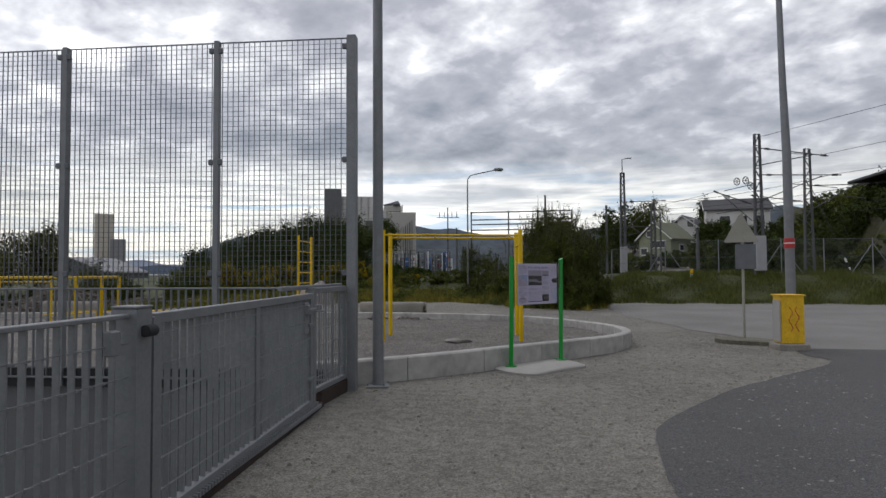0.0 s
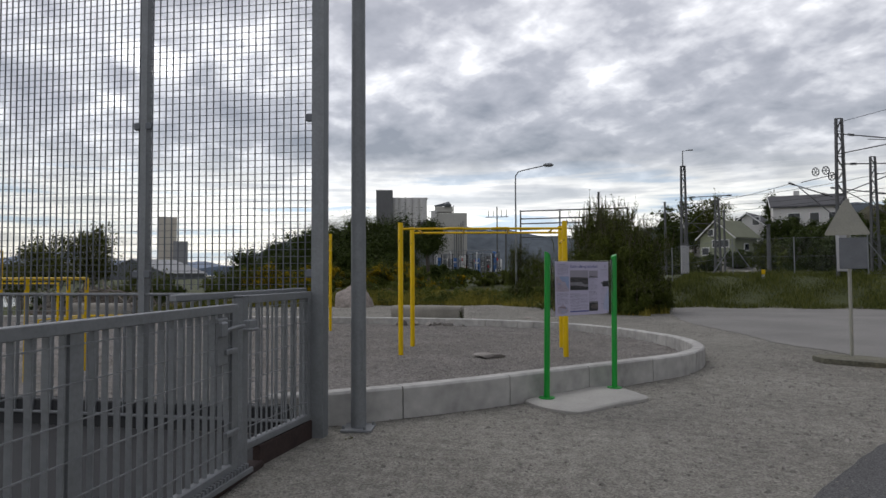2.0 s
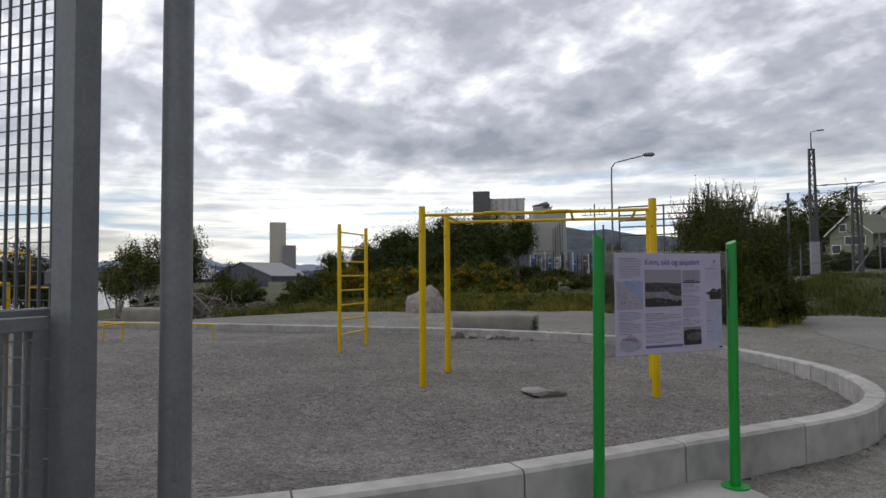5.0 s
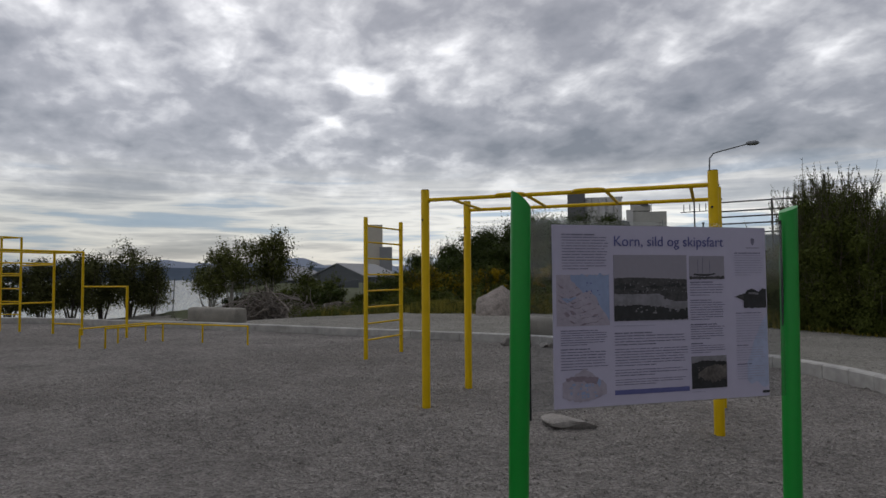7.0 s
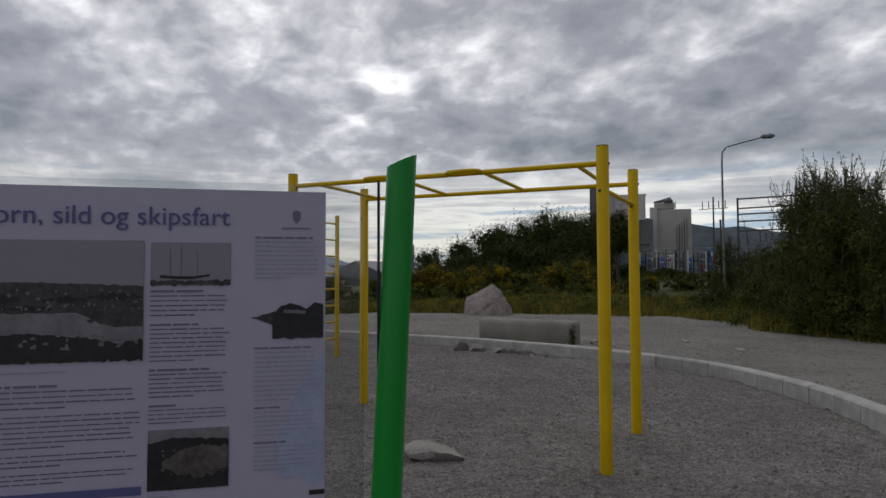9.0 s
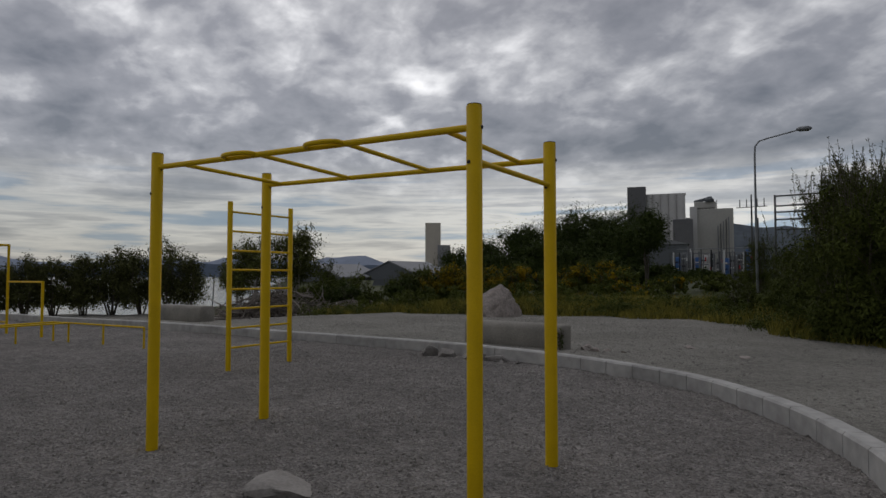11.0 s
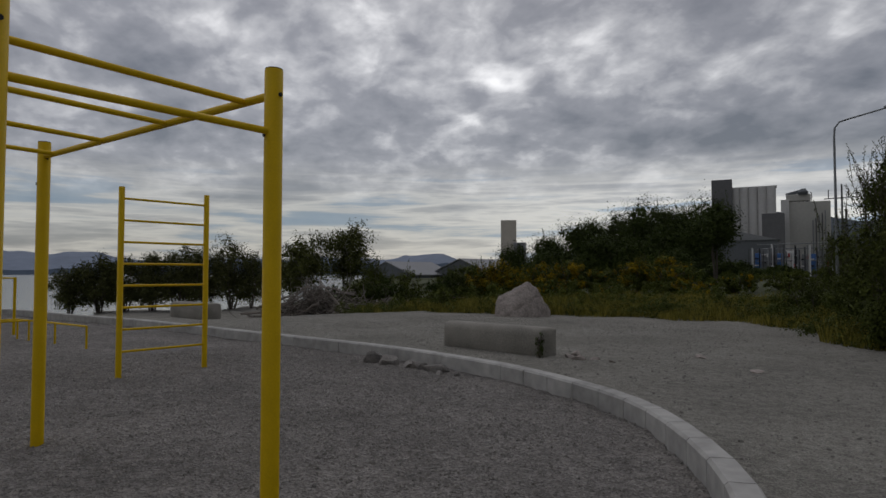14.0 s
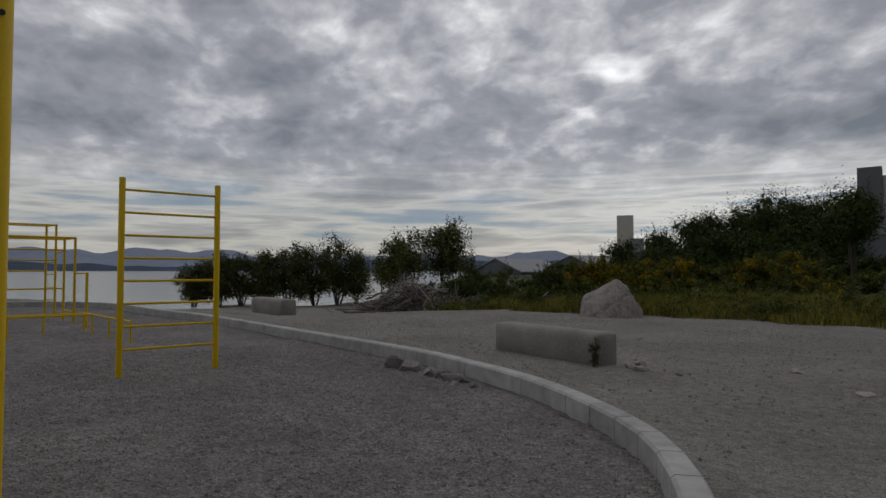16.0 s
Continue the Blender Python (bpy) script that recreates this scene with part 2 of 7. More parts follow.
M_GREENWALL = mat("sage_boards", (0.24, 0.26, 0.17), 0.8, vary=0.12, scale=0.5, fine=8, bump=0.2)
M_SAGEROOF = mat("olive_sheet_roof", (0.15, 0.16, 0.105), 0.8, vary=0.15, scale=0.6, fine=6, bump=0.2)
M_SLEEVE = mat("pale_steel_sleeve", (0.36, 0.36, 0.37), 0.6, vary=0.12, scale=3, fine=30, bump=0)
M_ROOF = mat("dark_roof_tiles", (0.06, 0.06, 0.065), 0.8, vary=0.25, scale=0.8, fine=6, bump=0.4)
M_GLASSDARK = mat("window_dark", (0.02, 0.024, 0.03), 0.12, vary=0.2, scale=1, fine=5, bump=0)
M_WHITE = mat("white_paint", (0.72, 0.72, 0.71), 0.5, vary=0.08, scale=4, fine=50, bump=0)
M_RED = mat("red_paint", (0.45, 0.03, 0.03), 0.5, vary=0.1, scale=4, fine=50, bump=0)
M_BLUE = mat("blue_paint", (0.06, 0.16, 0.42), 0.5, vary=0.15, scale=2, fine=20, bump=0)
M_PRINT = mat("printed_sheet", (0.46, 0.43, 0.56), 0.45, vary=0.05, scale=3, fine=30, bump=0)
M_INK = mat("grey_ink", (0.175, 0.165, 0.235), 0.6, vary=0.1, scale=8, fine=60, bump=0)
M_INKBLUE = mat("blue_ink", (0.10, 0.105, 0.27), 0.6, vary=0.1, scale=8, fine=60, bump=0)
M_PHOTODARK = mat("photo_dark", (0.016, 0.016, 0.019), 0.5, vary=0.8, scale=14, fine=60, bump=0)
M_PHOTOTOWN = mat("photo_town", (0.026, 0.025, 0.028), 0.5, vary=0.7, scale=26, fine=90, bump=0, tint=(0.05, 0.047, 0.05))
M_PHOTOPALE = mat("photo_pale", (0.15, 0.142, 0.155), 0.5, vary=0.3, scale=30, fine=90, bump=0)
M_PHOTOBROWN = mat("photo_brown", (0.05, 0.042, 0.038), 0.5, vary=0.8, scale=24, fine=80, bump=0, tint=(0.10, 0.086, 0.08))
M_PALEINK = mat("pale_ink", (0.34, 0.33, 0.44), 0.6, vary=0.1, scale=8, fine=60, bump=0)
M_PALESEA = mat("pale_map_sea", (0.36, 0.40, 0.56), 0.5, vary=0.15, scale=10, fine=60, bump=0)
M_MAPROAD = mat("map_road", (0.24, 0.19, 0.235), 0.5, vary=0.2, scale=20, fine=60, bump=0)
M_PHOTOGREY = mat("photo_grey", (0.19, 0.182, 0.205), 0.5, vary=0.4, scale=16, fine=60, bump=0)
M_PHOTOSKY = mat("photo_sky", (0.27, 0.25, 0.30), 0.5, vary=0.05, scale=6, fine=60, bump=0)
M_MAPLAND = mat("map_land", (0.36, 0.32, 0.39), 0.5, vary=0.18, scale=25, fine=70, bump=0)
M_MAPSEA = mat("map_sea", (0.25, 0.31, 0.48), 0.5, vary=0.12, scale=8, fine=60, bump=0)
M_SIGNBACK = mat("sign_back", (0.30, 0.295, 0.255), 0.7, vary=0.15, scale=4, fine=40, bump=0)
M_CABLE = mat("dark_cable", (0.03, 0.03, 0.032), 0.6, vary=0.1, scale=2, fine=20, bump=0)
M_ORANGE = mat("orange_stain_paint", (0.70, 0.43, 0.01), 0.5, vary=0.3, scale=7, fine=40, bump=0.1)
M_CABGREY = mat("grey_cabinet", (0.33, 0.32, 0.31), 0.6, vary=0.1, scale=5, fine=50, bump=0)


def glass_mat(name, tint):
    m = bpy.data.materials.new(name)
    m.use_nodes = True
    nt = m.node_tree
    nt.nodes.clear()
    tr = nt.nodes.new("ShaderNodeBsdfTransparent")
    tr.inputs[0].default_value = (*tint, 1)
    gl = nt.nodes.new("ShaderNodeBsdfGlossy")
    gl.inputs["Roughness"].default_value = 0.05
    mx = nt.nodes.new("ShaderNodeMixShader")
    out = nt.nodes.new("ShaderNodeOutputMaterial")
    mx.inputs[0].default_value = 0.045
    nt.links.new(tr.outputs[0], mx.inputs[1])
    nt.links.new(gl.outputs[0], mx.inputs[2])
    nt.links.new(mx.outputs[0], out.inputs[0])
    return m


M_ACRYLIC = glass_mat("clear_acrylic", (0.90, 0.91, 0.92))


def water_mat():
    m = mat("sea_water", (0.05, 0.065, 0.08), 0.12, vary=0.1, scale=0.02, fine=0.2, bump=0)
    nt = m.node_tree
    b = nt.nodes["Principled BSDF"]
    co = nt.nodes.new("ShaderNodeNewGeometry")
    n = nt.nodes.new("ShaderNodeTexNoise")
    n.inputs["Scale"].default_value = 0.9
    n.inputs["Detail"].default_value = 4
    nt.links.new(co.outputs["Position"], n.inputs["Vector"])
    bp = nt.nodes.new("ShaderNodeBump")
    bp.inputs["Strength"].default_value = 0.35
    bp.inputs["Distance"].default_value = 0.12
    nt.links.new(n.outputs[0], bp.inputs["Height"])
    nt.links.new(bp.outputs[0], b.inputs["Normal"])
    return m


M_WATER = water_mat()

# ---- building tools ----


class Geo:
    """Vertices and faces that become one mesh."""

    def __init__(self):
        self.v, self.f = [], []

    def add(self, verts, faces):
        k = len(self.v)
        self.v += [tuple(p) for p in verts]
        self.f += [tuple(i + k for i in f) for f in faces]
        return self

    def box(self, c, s, turn=0.0, m=None, bevel=0.0):
        hx, hy, hz = (a / 2 for a in s)
        if bevel:
            e = min(bevel, hx * 0.9, hy * 0.9, hz * 0.9)
            pts = []
            for sz in (-1, 1):
                for lx, ly, lz in ((hx - e, hy - e, hz), (hx, hy, hz - e)) if sz > 0 else ((hx, hy, hz - e), (hx - e, hy - e, hz)):
                    for sx, sy in ((-1, -1), (1, -1), (1, 1), (-1, 1)):
                        pts.append((sx * lx, sy * ly, sz * lz))
            rings = [pts[4:8], pts[0:4], pts[12:16], pts[8:12]]
            rings = [[(x, y, z) for x, y, z in r] for r in rings]
            rings.sort(key=lambda r: r[0][2])
            v = [p for r in rings for p in r]
            f = [(3, 2, 1, 0), (12, 13, 14, 15)]
            for i in range(3):
                for j in range(4):
                    f.append((i * 4 + j, i * 4 + (j + 1) % 4, i * 4 + 4 + (j + 1) % 4, i * 4 + 4 + j))
        else:
            v = [(sx * hx, sy * hy, sz * hz) for sz in (-1, 1) for sx, sy in ((-1, -1), (1, -1), (1, 1), (-1, 1))]
            f = [(3, 2, 1, 0), (4, 5, 6, 7), (0, 1, 5, 4), (1, 2, 6, 5), (2, 3, 7, 6), (3, 0, 4, 7)]
        mm = Matrix.Translation(c) @ (m if m is not None else Matrix.Rotation(radians(turn), 4, "Z"))
        return self.add([mm @ Vector(p) for p in v], f)

    def rod(self, a, b, r, r2=None, n=10, cap=True):
        return self.tube([a, b], [r, r if r2 is None else r2], n, cap)

    def tube(self, path, r, n=10, cap=True):
        path = [Vector(p) for p in path]
        rs = r if isinstance(r, (list, tuple)) else [r] * len(path)
        k = len(self.v)
        side = None
        for i, p in enumerate(path):
            d = (path[min(i + 1, len(path) - 1)] - path[max(i - 1, 0)]).normalized()
            if side is None:
                side = d.orthogonal().normalized()
            side = (side - d * side.dot(d)).normalized()
            up_ = d.cross(side)
            for j in range(n):
                a = 2 * math.pi * (j + 0.5) / n
                self.v.append(tuple(p + (side * math.cos(a) + up_ * math.sin(a)) * rs[i]))
        for i in range(len(path) - 1):
            for j in range(n):
                self.f.append((k + i * n + j, k + i * n + (j + 1) % n, k + (i + 1) * n + (j + 1) % n, k + (i + 1) * n + j))
        if cap:
            self.f.append(tuple(k + j for j in reversed(range(n))))
            e = k + (len(path) - 1) * n
            self.f.append(tuple(e + j for j in range(n)))
        return self

    def prism(self, outline, z0, z1):
        """An upright prism over a counter-clockwise outline of (x, y)."""
        n = len(outline)
        v = [(x, y, z0) for x, y in outline] + [(x, y, z1) for x, y in outline]
        f = [tuple(reversed(range(n))), tuple(range(n, 2 * n))] + [(i, (i + 1) % n, n + (i + 1) % n, n + i) for i in range(n)]
        return self.add(v, f)

    def arrays(self, verts, faces):
        """Adds numpy arrays of vertices and equal-sized faces."""
        k = len(self.v)
        self.v += verts.tolist()
        self.f += (faces + k).tolist()
        return self


def mesh_of(name, geo, material, smooth=35):
    me = bpy.data.meshes.new(name)
    me.from_pydata(geo.v, [], geo.f)
    me.materials.append(material)
    if smooth:
        me.polygons.foreach_set("use_smooth", [True] * len(me.polygons))
        me.set_sharp_from_angle(angle=radians(smooth))
    me.update()
    return me


def thing(name, at, label, category, group="", kind=""):
    e = new(name)
    e.empty_display_size = 0.2
    e.location = at
    return tagged(e, label, category, group, kind)


def part(name, geo, material, parent, label="", smooth=35):
    ob = new(name, mesh_of(name, geo, material, smooth))
    ob.parent = parent
    p = parent
    base = Vector((0, 0, 0))
    while p is not None:
        base = base + Vector(p.location)
        p = p.parent
    if parent.type == "EMPTY":
        ob.matrix_parent_inverse = Matrix.Translation(-base)
    if label:
        tagged(ob, label)
    return ob


def single(name, geo, material, label, category, group="", kind="", smooth=35):
    return tagged(new(name, mesh_of(name, geo, material, smooth)), label, category, group, kind)


rng = np.random.default_rng(7)
rnd = random.Random(11)


def smooth01(a, b, v):
    u = np.clip((v - a) / (b - a), 0, 1)
    return u * u * (3 - 2 * u)


def catmull(points, step):
    pts = [Vector((*p, 0)) if len(p) == 2 else Vector(p) for p in points]
    out = []
    for i in range(len(pts) - 1):
        p0, p1, p2, p3 = pts[max(i - 1, 0)], pts[i], pts[i + 1], pts[min(i + 2, len(pts) - 1)]
        n = max(2, int((p2 - p1).length / step))
        for k in range(n):
            u = k / n
            out.append(0.5 * (2 * p1 + (p2 - p0) * u + (2 * p0 - 5 * p1 + 4 * p2 - p3) * u * u + (3 * p1 - p0 - 3 * p2 + p3) * u ** 3))
    out.append(pts[-1])
    return out

# ---- the ground, the sea and the far shore ----
KERB_LINE = [(-2.95, 7.22), (-2.15, 7.81), (-1.19, 8.75), (-0.32, 9.85), (0.28, 10.63), (0.92, 11.52), (1.28, 12.55), (1.35, 13.6), (1.18, 14.9), (0.78, 16.0), (0.14, 17.02),
             (-0.83, 18.02), (-1.78, 18.57), (-3.2, 19.03), (-4.6, 19.2), (-6.3, 19.22), (-10.0, 18.8), (-14.6, 18.25), (-18.0, 17.5), (-21.5, 16.9), (-23.8, 15.6), (-24.7, 13.4), (-25.0, 9.0), (-25.0, 4.5)]
kerb_outer = catmull(KERB_LINE, 0.05)
bed_outline = [(p.x, p.y) for p in kerb_outer] + [(-16.0, 5.6)]
BED_Z = -0.07
SHORE_Y = [-400, -60, 10, 16, 20, 24, 33, 42, 47, 60, 80, 128, 136, 160, 220, 600, 5000]
SHORE_X = [-34, -30, -26.6, -40, -52, -62, -67, -63, -52, -52, -70, -134, -168, -176, -190, -540, -900]


def land(x, y):
    """The height of the ground outside the gravel bed."""
    z = -0.012 * np.clip(y - 8, 0, 22)
    z = z - np.minimum(2.2, 0.07 * np.maximum(0, -17 - x)) * (1 - smooth01(40, 54, y)) * smooth01(12, 22, y)
    bank = smooth01(32.3, 37.5, y) * (1 - 0.35 * smooth01(50, 90, y)) * smooth01(0.5, 4.5, x)
    z = z + 1.4 * bank
    z = z + 1.2 * smooth01(40, 70, y) * smooth01(-30, -12, x) * (1 - smooth01(0.5, 4.5, x))
    z = z + 6.0 * smooth01(70, 130, y) * smooth01(2, 14, x) + 14 * smooth01(150, 600, y) * smooth01(-60, 60, x)
    sx = np.interp(y, SHORE_Y, SHORE_X)
    z = z - 3.6 * smooth01(0, 5 + 0.02 * np.abs(y), sx - x)
    return z


def inside(px, py, poly):
    c = np.zeros(px.shape, bool)
    n = len(poly)
    for i in range(n):
        (x1, y1), (x2, y2) = poly[i], poly[(i + 1) % n]
        if y1 == y2:
            continue
        hit = ((y1 > py) != (y2 > py)) & (px < (x2 - x1) * (py - y1) / (y2 - y1) + x1)
        c ^= hit
    return c


def sheet(xs, ys, height):
    gx, gy = np.meshgrid(xs, ys)
    gz = height(gx, gy)
    v = np.stack([gx.ravel(), gy.ravel(), gz.ravel()], 1)
    nx = len(xs)
    i = (np.arange(len(ys) - 1)[:, None] * nx + np.arange(nx - 1)[None, :]).ravel()
    f = np.stack([i, i + 1, i + 1 + nx, i + nx], 1)
    g = Geo()
    g.arrays(v, f)
    return g


def ground_height(x, y):
    z = land(x, y)
    z = z - 0.5 * inside(x, y, inner_outline)
    return z


mid_line = []
for i, p in enumerate(kerb_outer):
    d = (kerb_outer[min(i + 1, len(kerb_outer) - 1)] - kerb_outer[max(i - 1, 0)]).normalized()
    mid_line.append((p.x - d.y * 0.09, p.y + d.x * 0.09))
inner_outline = mid_line + [(-16.0, 5.6)]
xs = np.concatenate([[-4500, -3000, -2000, -1200, -800, -500, -350, -250, -210, -190, -180, -170, -160, -145, -130, -115, -100, -90, -80, -72, -66, -60, -54, -48], np.arange(-43, -26, 0.8), np.arange(-26, 2.2, 0.11), np.arange(2.4, 20, 0.5), [21, 23, 26, 30, 36, 44, 55, 70, 90, 120, 160, 220, 300, 450, 700, 1200, 2000, 4500]])
ys = np.concatenate([[-4500, -2000, -800, -300, -120, -60, -30, -15, -8], np.arange(-4, 4, 0.5), np.arange(4, 20, 0.11), np.arange(20.2, 48, 0.5), [50, 53, 57, 62, 68, 76, 86, 98, 112, 120, 126, 132, 138, 150, 165, 180, 230, 300, 400, 550, 800, 1200, 2000, 4500]])
ground = single("ground", sheet(xs, ys, ground_height), M_GROUND, "packed grey gravel ground with scattered stones", "ground", kind="structure", smooth=60)


def bed_height(x, y):
    out = np.full(x.shape, BED_Z)
    flat = [noise.noise((a * 0.9, b * 0.9, 0.3)) * 0.018 + noise.noise((a * 2.7, b * 2.7, 4.3)) * 0.016 + noise.noise((a * 6.5, b * 6.5, 8.1)) * 0.022 for a, b in zip(x.ravel(), y.ravel())]
    return out + np.array(flat).reshape(x.shape)


def gravel_bed():
    xs_, ys_ = np.arange(-25.2, 1.7, 0.09), np.arange(4.4, 19.4, 0.09)
    g = sheet(xs_, ys_, bed_height)
    v = np.array(g.v)
    keep = inside(v[:, 0], v[:, 1], inner_outline)
    idx = np.cumsum(keep) - 1
    out = Geo()
    out.v = [tuple(p) for p, k in zip(g.v, keep) if k]
    out.f = [tuple(int(idx[i]) for i in f) for f in g.f if all(keep[i] for i in f)]
    return single("gravel_bed", out, M_GRAVEL, "loose crushed grey gravel inside the concrete kerb", "gravel", kind="structure", smooth=60)


gravel_bed()

# asphalt of the turning area and the worn pale road beyond
g = Geo()
edge = catmull([(0.66, -6), (0.66, 2.0), (0.67, 4.3), (0.76, 5.75), (1.08, 6.55), (1.95, 8.0)], 0.12)
pts = [(p.x + 0.02 * noise.noise((p.y * 4, 0, 0)), p.y) for p in edge]
out = pts + [(60, 8.0), (60, -6)]
n = len(out)
g.add([(x, y, 0.008) for x, y in out], [tuple(reversed(range(n)))])
single("asphalt", g, M_ASPHALT, "dark worn asphalt with a curved gravel edge", "asphalt", kind="structure", smooth=0)
g = Geo()
edge = catmull([(1.95, 8.0), (3.0, 9.3), (3.8, 10.3), (4.12, 10.95), (3.98, 11.5), (4.1, 12.6)], 0.12)
pts = [(p.x + 0.03 * noise.noise((p.y * 4, 0, 0)), p.y) for p in edge]
out = pts + [(60, 12.6), (60, 8.0)]
n = len(out)
g.add([(x, y, float(land(np.array(x), np.array(y))) + 0.008) for x, y in out], [tuple(reversed(range(n)))])
single("asphalt", g, M_ASPHALT, "dark worn asphalt beside the cabinet island", "asphalt", kind="structure", smooth=0)
g = Geo()
edge = catmull([(4.1, 12.6), (3.9, 14.6), (3.2, 16.5), (2.9, 18.6), (2.2, 21.8), (2.0, 25), (2.2, 30)], 0.25)
pts = [(p.x + 0.1 * noise.noise((p.y * 1.4, 0, 0)), p.y) for p in edge]
out = pts + [(2.4, 32.2), (60, 32.2), (60, 12.6)]
n = len(out)
g.add([(x, y, float(land(np.array(x), np.array(y))) + 0.008) for x, y in out], [tuple(reversed(range(n)))])
single("road", g, M_PALEROAD, "worn pale grey asphalt road below the railway bank, grazing sheen in its colour", "road", kind="structure", smooth=0)

g = Geo()
g.add([(-4600, -4600, -2.6), (400, -4600, -2.6), (400, 4600, -2.6), (-4600, 4600, -2.6)], [(0, 1, 2, 3)])
single("water", g, M_WATER, "calm silvery fjord water", "water", kind="structure", smooth=0)


def ridge(name, material, dist, height, a0, a1, seed, label, rough=1.0):
    """A range of hills round the viewpoint between two bearings (degrees left of straight ahead)."""
    g_ = Geo()
    n_ = 160
    rows = []
    for i in range(n_ + 1):
        a = radians(a0 + (a1 - a0) * i / n_)
        q = i / n_
        hgt = height * (0.55 + 0.45 * noise.fractal((q * 7 * rough, seed, 0.0), 1.0, 2.0, 5) + 0.25 * noise.noise((q * 2.2, seed, 7)))
        hgt *= min(1, q * 12, (1 - q) * 12) ** 0.5
        dirx, diry = -math.sin(a), math.cos(a)
        rows.append([(dirx * dist * k, diry * dist * k, z_) for k, z_ in ((0.86, -4), (0.9, max(2, hgt * 0.35)), (0.96, max(2.5, hgt * 0.75)), (1.0, max(3, hgt)), (1.08, -4))])
    for r0 in rows:
        g_.v += r0
    for i in range(n_):
        for j in range(4):
            g_.f.append((i * 5 + j, (i + 1) * 5 + j, (i + 1) * 5 + j + 1, i * 5 + j + 1))
    return single(name, g_, material, label, "hills", kind="structure", smooth=60)


# no haze in the air: each ridge carries it in its base colour
ridge("backdrop_mountains", M_HILLFAR, 4000, 195, 20, 115, 3.3, "distant mountain range across the fjord, blue-grey haze in its colour", 1.6)
ridge("backdrop_shore", M_HILLNEAR, 2600, 60, 30, 112, 9.1, "low dark wooded far shore of the fjord, haze in its colour")
ridge("backdrop_hills", M_HILLTOWN, 1500, 165, -28, 34, 5.4, "wooded hills behind the town, grey haze in their colour", 0.35)

# ---- kerb of separate concrete stones ----
kerb = thing("kerb", (-1.0, 9.0, 0), "curved kerb of pale concrete stones round the gravel", "kerb", kind="structure")


def kerb_top(p):
    """Height of the kerb's top along its line."""
    return float(np.interp(p, KERB_S, KERB_Z))


lens = [0.0]
for a, b in zip(kerb_outer, kerb_outer[1:]):
    lens.append(lens[-1] + (b - a).length)


def kerb_at(s):
    s = min(max(s, 0), lens[-1] - 0.001)
    i = int(np.searchsorted(lens, s, side="right")) - 1
    u = (s - lens[i]) / max(1e-6, lens[i + 1] - lens[i])
    p = kerb_outer[i].lerp(kerb_outer[i + 1], u)
    d = (kerb_outer[i + 1] - kerb_outer[i]).normalized()
    return p, Vector((-d.y, d.x, 0))


def length_near(x, y):
    return lens[min(range(len(kerb_outer)), key=lambda i: (kerb_outer[i].x - x) ** 2 + (kerb_outer[i].y - y) ** 2)]


KERB_S = [0, length_near(-1.0, 9.0), length_near(0.92, 11.48), length_near(1.35, 13.6), length_near(0.78, 16.0), length_near(-1.78, 18.57), length_near(-8, 18.9), length_near(-14.2, 18.1), lens[-1]]
KERB_Z = [0.30, 0.30, 0.25, 0.195, 0.125, 0.11, 0.11, 0.12, 0.13]
CURVE_A, CURVE_B = length_near(0.75, 11.2), length_near(-3.0, 18.9)


def kerb_stone(s0, s1):
    g_ = Geo()
    w, e = 0.18, 0.02
    steps = max(2, int((s1 - s0) / 0.3) + 1)
    prof = [(0, -0.45), (0, -e), (e, 0), (w - e, 0), (w, -e), (w, -0.45)]
    for k in range(steps):
        s = s0 + (s1 - s0) * k / (steps - 1)
        p, nrm = kerb_at(s)
        top = kerb_top(s)
        for off, dz in prof:
            q = p + nrm * off
            g_.v.append((q.x, q.y, top + dz))
    m = len(prof)
    for k in range(steps - 1):
        for j in range(m - 1):
            g_.f.append((k * m + j, k * m + j + 1, (k + 1) * m + j + 1, (k + 1) * m + j))
    g_.f.append(tuple(range(m))[::-1])
    g_.f.append(tuple((steps - 1) * m + j for j in range(m)))
    ob = part("kerb_stone", g_, M_KERB, kerb, smooth=30)
    return ob


s = 0.0
while s < lens[-1] - 0.1:
    step = 0.48 if CURVE_A < s < CURVE_B else 1.25
    s1 = min(s + step, lens[-1])
    kerb_stone(s + 0.006, s1 - 0.006)
    s = s1

# ---- exercise equipment ----
P1, P2, P3, P4 = (-3.71, 12.86), (-3.873, 14.01), (-0.845, 13.275), (-1.012, 14.43)
POST_TOP, RAIL_Z = {P1: 2.283, P2: 2.283, P3: 2.266, P4: 2.266}, {P1: 2.172, P2: 2.172, P3: 2.14, P4: 2.14}


def lerp(a, b, u):
    return tuple(x + (y - x) * u for x, y in zip(a, b))


